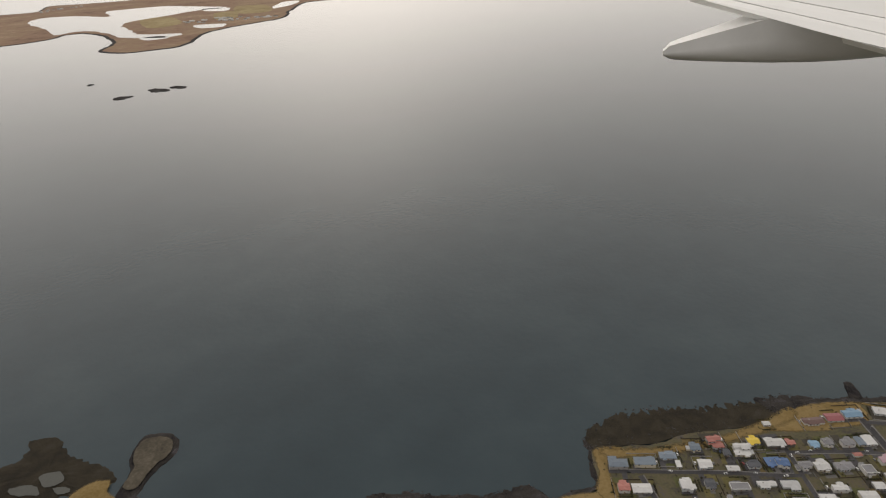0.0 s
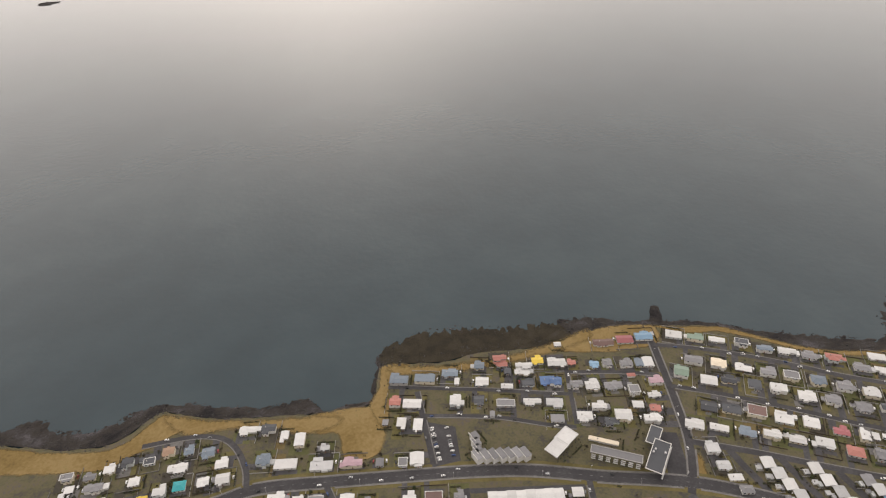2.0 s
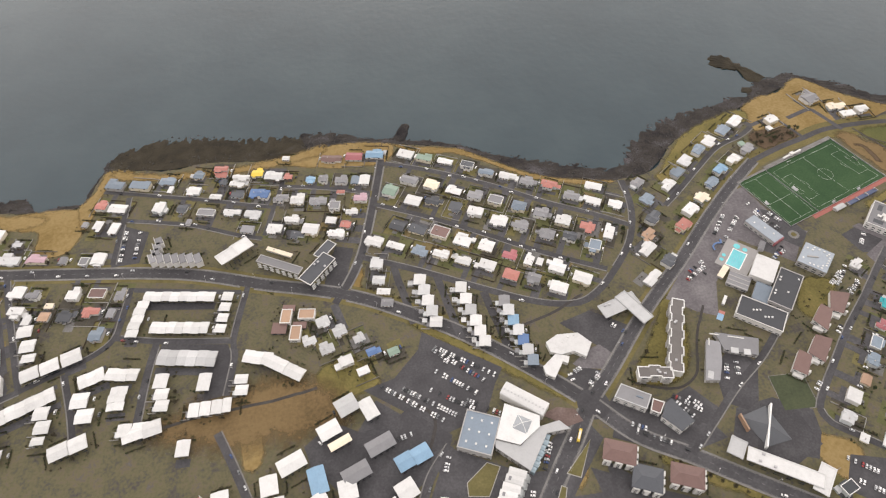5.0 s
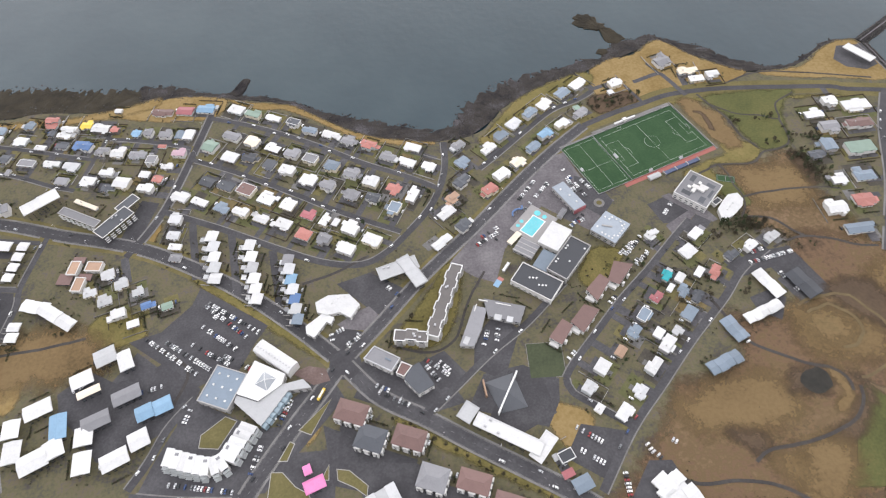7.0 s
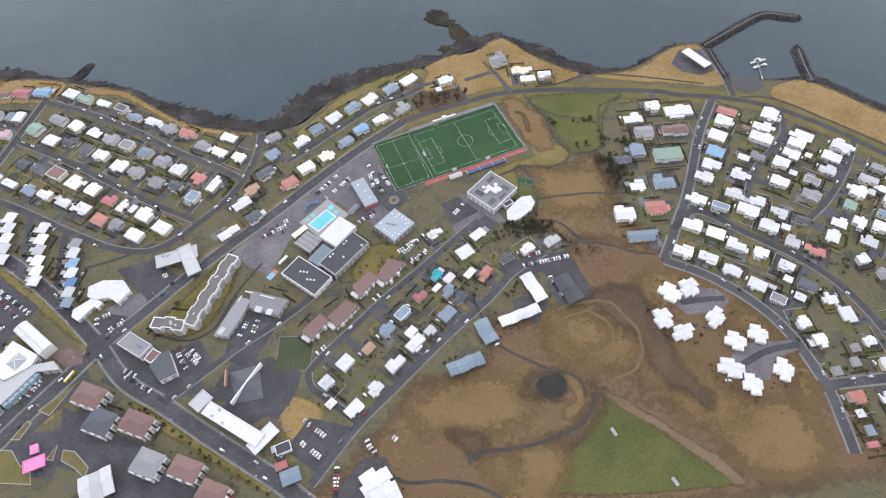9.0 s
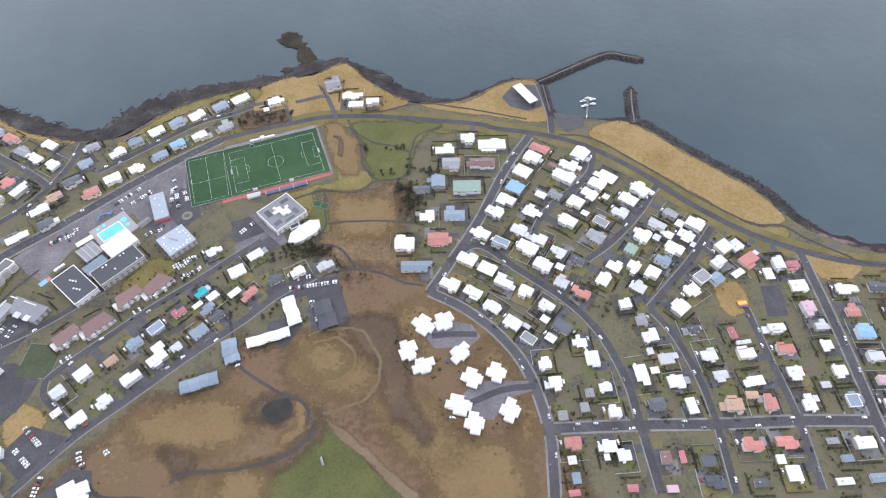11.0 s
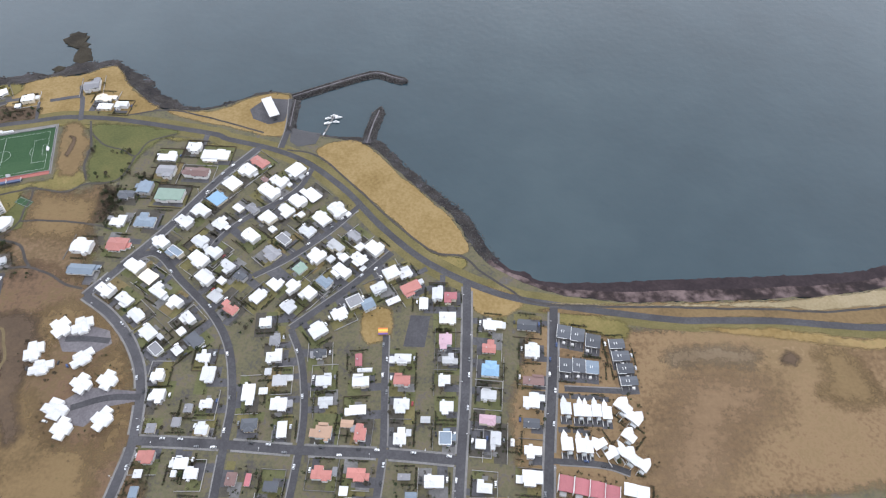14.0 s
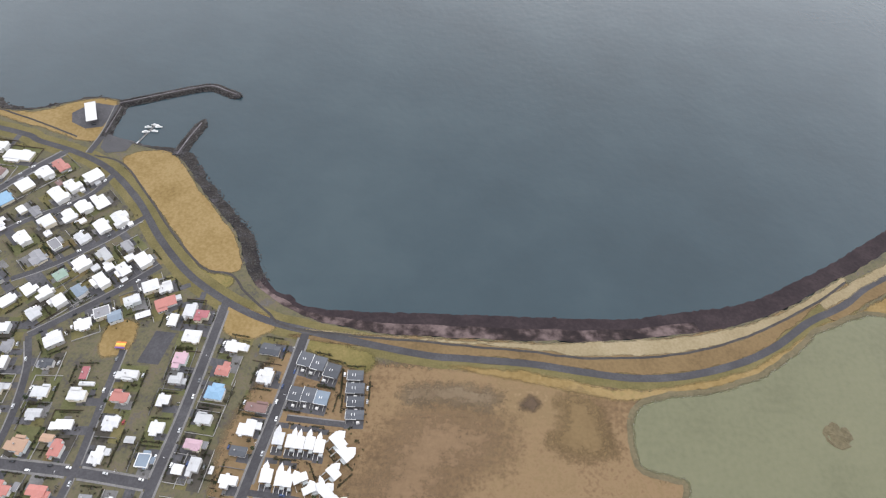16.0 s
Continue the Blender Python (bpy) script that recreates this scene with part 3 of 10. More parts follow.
ROADS_F = [
    ("moor_link", 6, [(-213.6, -313.4), (-211.9, -327.5), (-191.5, -347.6), (-169.9, -368.9)]),
    ("park_street", 8, [(145, -249.8), (167.1, -218.3), (204, -163.8), (244.6, -90), (283.9, -33.7)]),
    ("ring_road", 8, [(145, -249.8), (178.6, -273.2), (208.9, -305.9), (229, -344.8), (238, -398.2), (235.6, -431.8), (232.1, -458.6)]),
    ("inner_ring_road", 7, [(166.7, -214.7), (200.4, -195.9), (237.8, -231), (278.7, -271.6), (303.2, -310.5), (316.2, -360), (317.8, -401.9), (319, -460.4)]),
    ("grid_street", 8, [(237.1, -399.1), (318.8, -403), (381.9, -407.9), (454.7, -411.3), (521.7, -417.4)]),
    ("grid_lane_one", 6, [(358.7, -288.4), (373.9, -322.9), (382.6, -368.6), (383.4, -408), (379.5, -465.4)]),
    ("grid_lane_two", 6, [(451.6, -296.2), (452.5, -332.6), (454, -372), (454.7, -411.3), (449.5, -468.6)]),
]
ROADS_G = [
    ("grid_lane_three", 8, [(532, -234.5), (529.7, -300), (526.8, -359.1), (521.7, -417.4), (517.4, -471.7)]),
    ("grid_lane_four", 8, [(617.6, -265.2), (609.9, -328.4), (598.4, -405.1), (589.8, -475)]),
    ("harbour_lane", 6, [(352.8, -70.1), (342.7, -99.6), (324.4, -120.5), (303, -136.4), (284.1, -152.7), (267, -174.8), (257.2, -197.2)]),
    ("harbour_lane_two", 6, [(412.9, -129.4), (382.9, -166.6), (343.9, -203.1), (310.5, -225.5)]),
    ("harbour_lane_three", 7, [(452.9, -195.9), (417.9, -234.4), (386, -263.8), (358.7, -288.4)]),
    ("dark_court_lane", 5, [(617.8, -352.2), (648.8, -353.7), (669.5, -354.7)]),
    ("white_court_lane", 5, [(599.9, -417.7), (642.7, -421.2), (664.3, -428)]),
    ("harbour_apron_road", 7, [(310, -35.1), (313.5, 3.3), (309.5, 58.1)]),
    ("cluster_lane", 6, [(187, -301.8), (165.2, -299.5), (143.6, -299.7)]),
]
ROADS_H = [
    ("cluster_lane_low", 6, [(233.4, -358.8), (202.9, -360.1), (173.6, -369.4)]),
]
ROADS = ROADS_A + ROADS_B + ROADS_C + ROADS_D + ROADS_E + ROADS_F + ROADS_G + ROADS_H
PATHS_A = [
    ("shore_path", 2.5, [(104.6, 25.3), (153.6, 35.5), (212.3, 19.4), (283.8, -7.5)]),
    ("bay_path", 2.5, [(318, -38), (356, -49), (402, -96), (447, -147), (495, -194), (528, -201), (548, -222), (575, -243), (599.8, -258.7), (679.7, -264.2), (730.6, -264.5), (792.8, -266.6), (838, -267.3), (871.5, -270.1), (911.3, -268.6), (975.6, -260.2), (1038.8, -240.5), (1095.6, -212.1), (1151, -178.7), (1185.5, -152.8)]),
    ("school_walk", 3, [(-441.6, -160), (-406.9, -153.3), (-370.9, -139.3)]),
    ("flats_walk", 2.5, [(-362.3, -247.9), (-331.4, -261.5), (-303.5, -254), (-280.9, -214.3), (-258.7, -185)]),
    ("mall_walk", 3, [(-582.5, -202.2), (-552.8, -232.3), (-564.7, -263.8)]),
    ("terrace_walk_one", 8, [(-555.6, -53), (-548.8, -130.1)]),
    ("terrace_walk_two", 8, [(-513.1, -78.2), (-506.9, -159.9)]),
    ("terrace_walk_three", 8, [(-469.9, -110.6), (-463.9, -198.7)]),
    ("west_park_path", 3, [(-803.9, -181.7), (-761.8, -178), (-692.5, -179), (-652.8, -176.3)]),
]
PATHS_B = [
    ("park_path", 2.6, [(60.3, 14), (69.6, -12.2), (77.7, -36.3), (79.7, -64.9), (90.3, -89)]),
    ("park_path_two", 2.2, [(67.1, -6), (91.6, -29.3), (116.7, -38.4), (136.4, -49.1), (145.7, -23.3), (175.5, -9.8)]),
    ("park_path_three", 2.6, [(136.4, -49.1), (130, -84), (114.4, -93.9), (92.1, -94.6), (79.2, -104.6), (66.8, -108), (33.9, -101.5), (19.7, -106.2), (-5.1, -113.6)]),
    ("park_path_four", 2.2, [(33.9, -101.5), (38, -118), (36.6, -133.9), (39.1, -150.3), (33.3, -165.6), (24, -176.5)]),
    ("park_path_five", 2.4, [(39.3, -151.6), (63.8, -150.6), (92.8, -152.8), (124, -157.3), (145.8, -163.9)]),
    ("moor_path_north", 3, [(24, -176.5), (45.9, -182.2), (56.8, -188.7), (64.6, -202.8), (74.9, -214.3)]),
    ("moor_path_link", 2.6, [(36.8, -221), (52.9, -216.4), (71.9, -214.1), (98.1, -222.9), (118.6, -235.8), (139.9, -241.7)]),
]
PATHS_C = [
    ("moor_path", 3, [(-51.1, -266.1), (-43.6, -297.5), (-38.2, -312.6), (-22.1, -327.2), (5, -346.2), (20.6, -353), (29.2, -364.4), (28.3, -376.7)]),
    ("moor_path_west", 3, [(-83.2, -416.5), (-68.1, -410), (-37.6, -410.3), (-14.3, -408.2), (11.3, -401.9), (29.8, -388.4), (36.5, -373.8)]),
    ("moor_path_low", 3, [(-150.9, -412.4), (-136.9, -423.2), (-104.8, -427.6), (-78.9, -436), (-52.4, -455), (-33.6, -467)]),
    ("point_drive", 6, [(47.2, 15.7), (37.7, 48.5), (31.5, 62.2), (9, 57.8), (-6.2, 54.2)]),
    ("point_drive_two", 4, [(-9, 14.6), (-19.4, 51.6)]),
    ("point_drive_three", 4, [(32.7, 59.9), (23.5, 85.5)]),
]
PATHS = PATHS_A + PATHS_B + PATHS_C
YARDS_A = [
    ("mall_car_park", [(-610.8, -190.2), (-580.3, -185.2), (-551.7, -160.6), (-543.8, -141.7), (-477.5, -200.3), (-489.5, -215.4), (-506.1, -243.1), (-543.3, -250.4), (-568.7, -229.1)]),
    ("mall_court", [(-464.6, -315.7), (-421.5, -267.9), (-411.9, -289.5), (-461.8, -336.2)]),
    ("pool_car_park", [(-291.2, -167.4), (-178.1, -67.3), (-139.1, -51), (-103.6, -123.8), (-136.2, -160.1), (-177.6, -115.6), (-230.8, -162.2), (-250, -200.7), (-268.3, -189.9)]),
    ("pitch_car_park", [(-162.3, -50.3), (-130.5, -43.7), (-118.3, -108.1), (-97.7, -125.1), (-129.1, -146.2)]),
    ("west_court", [(-850.9, 89.6), (-820, 70.9), (-828.3, 26.4), (-859.2, 27.8)]),
    ("flats_court", [(-613.4, -7), (-593.5, -15.7), (-615.8, -79.1), (-635.3, -67.2)]),
    ("church_court", [(-407.4, -167.2), (-375.6, -207.5), (-340.1, -188.4), (-372.4, -160.7)]),
]
YARDS_B = [
    ("business_court", [(-637.3, -248.3), (-601.3, -202.8), (-555.6, -248.1), (-576.3, -257.6), (-620.9, -273.6)]),
    ("school_court", [(-305.7, -322.6), (-285.1, -293.6), (-248.2, -292.2), (-219.6, -312), (-225.6, -332.7), (-241.5, -353.1), (-276.7, -336.1)]),
    ("school_apron", [(-262.2, -295), (-233.6, -309.3), (-230.9, -342.3), (-268.7, -355.1), (-290.1, -335.5)]),
    ("moor_car_park", [(-214, -356), (-173.3, -371.8), (-207.7, -405.7), (-235.2, -381.4)]),
    ("flats_car_park", [(-396, -278.8), (-352, -307.1), (-362.9, -315.5), (-404.3, -291)]),
    ("court_south", [(-417.6, -309.7), (-384.8, -341.8), (-357, -357.1), (-368.6, -378.4), (-423.4, -339)]),
    ("station_court", [(-481.2, -327.4), (-423.3, -334.1), (-429, -375.6), (-470.7, -362.8)]),
    ("boathouse_court", [(258.3, 36.3), (276.3, 59.9), (309.4, 55.8), (306.6, 14.3), (287.3, 7.9), (265.9, 18.6)]),
    ("cluster_court", [(131.6, -291.7), (157.7, -283), (183.2, -290.5), (189.9, -304.4), (177.6, -314.6), (145.5, -313)]),
]
YARDS_C = [
    ("cluster_court_low", [(160.6, -366.1), (181.4, -349.2), (233.1, -353.9), (233.6, -362.6), (206.2, -368.3), (191.5, -386.9), (172.9, -384)]),
    ("dark_hall_yard", [(18.6, -234), (54.7, -231.6), (67.4, -280.5), (38.1, -285.9)]),
    ("business_yard", [(-643.6, -213.6), (-620.1, -230.1), (-594.5, -229.6), (-575.1, -218.9), (-540.5, -253.2), (-544.7, -262.4), (-562.4, -283.1), (-585.4, -294), (-608.6, -299.5), (-627, -303.3), (-653.2, -267.4), (-665.8, -254.2), (-670.8, -231.1)]),
    ("terrace_yard", [(-562.1, -264.4), (-547.1, -263), (-489.5, -301.5), (-469.7, -304.4), (-457.6, -280.2), (-426.6, -261.2), (-413.7, -266.7), (-447.4, -316.6), (-484.8, -357.7), (-517.2, -357.3), (-590.7, -338.2), (-578, -313), (-559.9, -283.6)]),
]
YARDS_D = [
    ("flats_yard", [(-433.1, -310.9), (-417.6, -320.5), (-384.4, -353.8), (-358, -360.1), (-334.5, -383.4), (-307.1, -400.8), (-290.1, -422.9), (-371.5, -408.2), (-390.6, -380.1), (-429, -363.8)]),
    ("office_yard", [(-397.7, -261.3), (-375.7, -248.1), (-314.9, -297.1), (-306.3, -316.4), (-343.3, -320.5), (-381.4, -292.9)]),
    ("school_yard", [(-284.6, -254.9), (-247.5, -247.2), (-241.4, -257.8), (-261.7, -292.2), (-275.9, -297.8), (-292.3, -285.9)]),
    ("hall_yard", [(-14.9, -270.5), (8.6, -265.7), (19.3, -277.7), (3.3, -299.6), (-13.5, -286.8)]),
    ("court_yard_west", [(-822.7, -29.6), (-745.3, -51), (-748.2, -58.8), (-822.3, -40.6)]),
    ("west_block_yard", [(-1033.5, 23.7), (-969.8, 4.3), (-946.2, -82.5), (-961.7, -95.8), (-993.9, -68.3), (-1018.4, -22.6)]),
    ("ring_front", [(-832.1, -8), (-718.6, -41.2), (-718.8, -47.2), (-831, -14.4)]),
]
YARDS_E = [
    ("arc_yard", [(-799.2, -88.8), (-734, -105.8), (-731.2, -122.2), (-739.4, -162.1), (-758.2, -162.3), (-754.7, -121.4), (-776.3, -118.1), (-802.2, -107.2)]),
    ("ball_court", [(475.1, -273.5), (494.6, -274.4), (489.2, -309.2), (468.7, -308.2)]),
    ("office_north", [(-343.4, -270.7), (-315.6, -263), (-299.9, -289.4), (-326.3, -300.1)]),
    ("roundabout_yard", [(-129.8, -80.7), (-108.7, -93.8), (-99.8, -126.5), (-118.4, -144.2), (-134.7, -124.9), (-151.4, -145.2), (-161.7, -135.2), (-136.1, -110.7)]),
    ("west_big_yard", [(-1034.5, -16.3), (-1008.1, -11.5), (-969.8, -7), (-955.1, -72), (-941.8, -103.5), (-971.7, -129.6), (-996.7, -157.2), (-1024.1, -159.7), (-1043.8, -52.9)]),
]
YARDS_F = [
    ("hall_lot", [(-429.1, -230.1), (-407.6, -217.8), (-383.4, -228.8), (-409.0, -244.4), (-421.8, -238.7)]),
    ("hall_lot_two", [(-384.6, -193.9), (-361.9, -181.4), (-345.5, -197.6), (-369.6, -212.5)]),
    ("hall_paving", [(-411.3, -213.8), (-392.2, -203.6), (-378.6, -200.1), (-369.7, -212.8), (-382.1, -227.2), (-406.4, -219.6)]),
    ("grey_school_lot", [(-287.3, -270.6), (-277.4, -272.8), (-247.1, -256.1), (-249.5, -247.4), (-265.3, -239.7), (-274.5, -247.1)]),
    ("office_lot", [(-326.9, -294.4), (-316.3, -302.2), (-302, -292.4), (-308, -283.5), (-314.3, -266.7), (-338.7, -273)]),
    ("school_lot", [(-65.8, -139.1), (-42.5, -132.6), (-24.9, -157.8), (-46.4, -170), (-59.1, -167.1)]),
    ("school_lot_two", [(-42.3, -179.6), (-21.7, -163.2), (-7.4, -174.4), (-31.4, -192.7)]),
    ("school_paving", [(-46.7, -131.3), (-36.8, -129.3), (-8.2, -158.2), (-1, -174.7), (-8.2, -176.6), (-24.6, -159.5)]),
    ("school_paving_two", [(-57.9, -170.3), (-26.9, -156.6), (-20, -161.9), (-54.9, -185)]),
    ("row_lot", [(-20.9, -232.4), (11.1, -221.7), (53.4, -222.4), (53.8, -240), (10, -244), (-12, -247)]),
    ("west_low_yard", [(-996.5, -158.3), (-980.6, -136.4), (-956.5, -133.9), (-945.9, -166.3), (-959.8, -190), (-1021.7, -172.7), (-1023.6, -162.3)]),
    ("south_hall_lot", [(-198.9, -428.4), (-169.2, -397.3), (-150.6, -400.7), (-146.8, -415.4), (-171.1, -429.1), (-156.6, -446.9), (-200.8, -439)]),
]
YARDS = YARDS_A + YARDS_B + YARDS_C + YARDS_D + YARDS_E + YARDS_F
ZONES_A = [
    ("grass_ochre", "north_grass", [(-661.8, 147.5), (-610.7, 162.9), (-567.4, 161.7), (-519.5, 143.8), (-539, 113.8), (-609.8, 124.9)]),
    ("grass_ochre", "shore_strip_west", [(-519.5, 143.8), (-486.7, 130.7), (-440, 115.5), (-415.4, 93.7), (-388.3, 67.7), (-358.5, 42.7), (-315.8, 21.2), (-273, 7.6), (-273.6, 3.8), (-316.5, 13.6), (-359.2, 32), (-385.4, 54.9), (-419.1, 86.2), (-447.1, 106.4), (-489.9, 120.6)]),
    ("grass_ochre", "point_field", [(-57.9, 78.5), (-26.3, 102.3), (14.1, 107.2), (52.2, 128.2), (69.9, 112.5), (93.2, 81.6), (122.9, 51.5), (138.8, 39.6), (104.6, 25.3), (55.2, 22.7), (-1.5, 22.6), (-51.2, 23.2)]),
    ("grass_ochre", "harbour_field", [(153.6, 35.5), (211.5, 33.5), (254.2, 58.9), (283.7, 68.7), (309.5, 58.1), (308.3, -11.9), (241.4, 2), (183.8, 18.8)]),
]
ZONES_B = [
    ("grass_ochre", "bay_field", [(356.1, -34.6), (388.2, -21.3), (415.2, -30.8), (439.4, -59.5), (462.5, -87.9), (490.4, -118.8), (517.1, -147.5), (534.2, -184.6), (528.4, -197.4), (495.9, -192.7), (447.8, -145.6), (402.1, -94.7), (358.6, -51.4)]),
    ("grass_olive", "bay_verge", [(318, -43.4), (358.4, -54.2), (401.8, -98.3), (447.3, -148.8), (495.3, -195.8), (530, -203.6), (526.8, -218.3), (483.3, -195.1), (440.4, -153.4), (395.3, -97.9), (344.8, -56.4)]),
    ("grass_ochre", "west_bay_field", [(-973.8, 139.1), (-904.7, 131.7), (-895.8, 103.6), (-910, 64.1), (-944.1, 66.3), (-947.4, 103.4), (-971.7, 113.7)]),
    ("grass_ochre", "west_corner", [(-904.6, 132.6), (-888, 159), (-876.6, 191.9), (-843.1, 181.3), (-872.5, 164.3), (-893, 93.7)]),
]
ZONES_C = [
    ("grass_olive", "coast_verge", [(-33.8, 9.7), (28.6, 13.6), (158.2, -10.9), (242.6, -31.5), (214.9, -28), (144.7, -14.2), (37.5, 3.8)]),
    ("grass_olive", "shore_gardens", [(-220, -2.6), (-194.2, 24.1), (-150.7, 61), (-85.9, 84.6), (-55.7, 85.4), (-57.5, 66.6), (-118.8, 42.9), (-177.5, 3.3), (-208.1, -12)]),
    ("grass_olive", "main_verge", [(-552.4, -122.2), (-503.9, -163.9), (-452.8, -213.7), (-426.1, -241.9), (-428.9, -247.3), (-463.6, -217.7), (-509, -172.9), (-554.5, -130.3)]),
    ("grass_ochre", "triangle_lawn", [(-608.2, -69.2), (-594.2, -36.4), (-588.6, -57.8), (-608.6, -88.2), (-615.9, -86.6)]),
    ("grass_olive", "boulevard_verge", [(-368, -315.6), (-318.1, -356.1), (-242.8, -413.2), (-248.1, -415.7), (-319.3, -364.6), (-373.4, -321.2)]),
    ("grass_ochre", "quarter_lawn", [(-452.3, -318.2), (-427.1, -286.4), (-422.2, -292.8), (-447.4, -326.7)]),
]
ZONES_D = [
    ("grass_green", "sports_field", [(-13.9, -452), (-4.8, -434), (14.3, -407.2), (40.9, -373.1), (58.6, -392.3), (89.8, -422.3), (110.9, -442.9), (121.4, -465.9)]),
    ("sandy_track", "field_edge", [(44, -372.4), (59.2, -383.3), (90.8, -412.8), (120.4, -441.6), (137.1, -467.6), (125.9, -466.4), (110.4, -446), (85.4, -418.5), (56.2, -391)]),
    ("grass_olive", "flats_lawn", [(-290.7, -163.9), (-281.3, -180.1), (-300.9, -236), (-325.4, -255.6), (-362.3, -247.9), (-331.1, -210.3)]),
    ("grass_olive", "mall_lawn", [(-653.2, -162.3), (-616.8, -150.2), (-595.1, -187.2), (-637.3, -190.9)]),
    ("mound_grass", "park_west", [(-792.3, -174.4), (-686.6, -160.3), (-651.9, -173.6), (-634.8, -215.7), (-720.1, -217.9), (-786.7, -198.2)]),
    ("grass_ochre", "park_ball", [(-726.7, -201.6), (-706.1, -201.9), (-710.2, -237.6), (-722.9, -239.1)]),
]
ZONES_E = [
    ("grass_ochre", "school_sand", [(-241.7, -345.3), (-226.6, -335.2), (-200.8, -353.5), (-224.8, -378.7)]),
    ("grass_olive", "sports_lawn", [(-168.1, -211.3), (-142.1, -181.3), (-113.1, -194.8), (-152.4, -228.2)]),
    ("moor", "brown_park", [(28.9, -117.9), (45.5, -106), (90.1, -104), (114.4, -93.9), (124.9, -122.9), (121.4, -151.6), (135.2, -220.2), (141.5, -244.9), (99, -229), (67.8, -216.9), (34.7, -186), (37, -155.2)]),
    ("moor", "great_moor", [(-194.3, -413.5), (-160.7, -383.7), (-120.6, -346.7), (-82.2, -336.7), (-48.4, -323.1), (-39.6, -285.8), (-14.7, -294.1), (33.2, -286.4), (60.7, -216.3), (111.9, -219.7), (150.3, -252.2), (192.2, -282.3), (228.7, -362.1), (237.8, -409.4), (229.6, -476.7), (-195.2, -439.7)]),
]
ZONES_F = [
    ("mound_grass", "west_tan", [(-127.8, -359.1), (-76.2, -342.7), (-35.7, -343.6), (-26.7, -380.9), (-49.2, -393.6), (-87.9, -390.2), (-118, -382.6)]),
    ("mound_grass", "crescent", [(12.7, -348), (25.8, -357.2), (29.1, -373.2), (17.7, -389.8), (2, -393.5), (6, -383.5), (16.7, -372.1)]),
    ("mound_grass", "moor_mound", [(6.6, -293.1), (33.4, -291.3), (65.8, -298.5), (82.8, -320.8), (81.4, -348.8), (61.1, -353.4), (35.6, -349), (14.3, -331.6)]),
    ("mound_grass", "mound_crown", [(25.7, -299), (49.7, -297.6), (65.9, -313.4), (64.9, -327.8), (47.9, -333.6), (29.4, -324.5), (22.5, -310.6)]),
    ("mound_grass", "low_tan", [(-69.5, -415.4), (-27.4, -416.8), (-3.9, -418.9), (-7.1, -434.4), (-14.6, -451.2), (-59.9, -447.2)]),
]
ZONES_G = [
    ("mound_grass", "ring_tan", [(86.4, -357.3), (126.9, -358.3), (154.4, -392), (201, -411), (214.7, -445), (192.4, -469.2), (148, -461.1), (131.5, -437.6), (104.9, -402.5)]),
    ("mound_grass", "ring_north", [(104.3, -274.1), (144.2, -258.3), (180.6, -287.5), (146.9, -296.8), (129.6, -313.3), (119.6, -300.4)]),
    ("mound_grass", "ring_east", [(200, -307.8), (214.3, -338.5), (226.1, -377.9), (224.9, -413.1), (210.6, -411.9), (206.2, -376.1), (186.5, -330.2)]),
    ("wet_moor", "dark_swale", [(57.5, -279.3), (87.7, -272.6), (109.4, -284.1), (120.1, -312.5), (119.6, -352.2), (128.2, -379.5), (136.2, -405.2), (126.5, -405.3), (108.3, -380.3), (92.5, -355.2), (87, -321.2), (71.2, -299)]),
]
ZONES_H = [
    ("wet_moor", "tarn_edge", [(33.6, -363.2), (43.9, -373), (30.1, -395.8), (12.1, -413.3), (-6.4, -417.3), (-25.8, -410.9), (-5.2, -403.3), (18, -394.7), (31.8, -378.5)]),
    ("wet_moor", "west_hollow", [(-93.2, -387.3), (-78.2, -391), (-63.9, -406.6), (-69.5, -415.4), (-84.5, -409.4)]),
    ("wet_moor", "tarn_ring", [(-19.5, -354.7), (-5, -348), (11.5, -352.2), (13.9, -366.6), (3.3, -377.5), (-15, -375.9), (-23.1, -368.5)]),
    ("mound_grass", "park_tan", [(41.7, -118.6), (85.1, -112.4), (112.7, -126.5), (112.6, -166.9), (77.1, -172.9), (48, -163.6)]),
    ("mound_grass", "park_bank", [(30.6, 3.1), (52.7, 5), (68.8, -24.1), (75, -72), (56.7, -80.1), (44.7, -51.8)]),
    ("wet_moor", "bank_track", [(38.4, -8.5), (44.4, -10.8), (57.1, -31.3), (58.2, -48.7), (52.4, -46.5), (52, -33)]),
]
ZONES_I = [
    ("grass_green", "pitch_park", [(66.5, 6.3), (121.4, 5.4), (178.7, -5.9), (159.2, -21), (142.4, -42.7), (136.3, -70.6), (128.3, -91), (107.9, -93.5), (92.9, -89.2), (84.2, -67.9), (79.3, -29.6)]),
    ("grass_olive", "park_slope", [(-11.7, -107.3), (23.8, -94.4), (49.5, -86.9), (48.7, -72.4), (78.6, -74), (91.5, -92.7), (64.9, -107), (25.2, -100.6), (28.1, -142.7), (9.5, -137.7)]),
    ("wet_moor", "park_scrub", [(114.1, -109.6), (129.9, -103.5), (136.1, -136), (129.1, -153.6), (119.2, -145)]),
    ("grass_green", "court_lawn", [(18.7, -142.2), (32.1, -118.1), (44, -159.5), (29.5, -162.7)]),
    ("tan_moor", "east_moor", [(593, -288.3), (623.7, -292.4), (730.8, -291.2), (813.6, -288.6), (921.4, -302.5), (936.8, -319), (928.9, -330.9), (928.3, -368.4), (945.7, -380), (974.1, -385.7), (982.5, -422.8), (598.9, -446.8)]),
]
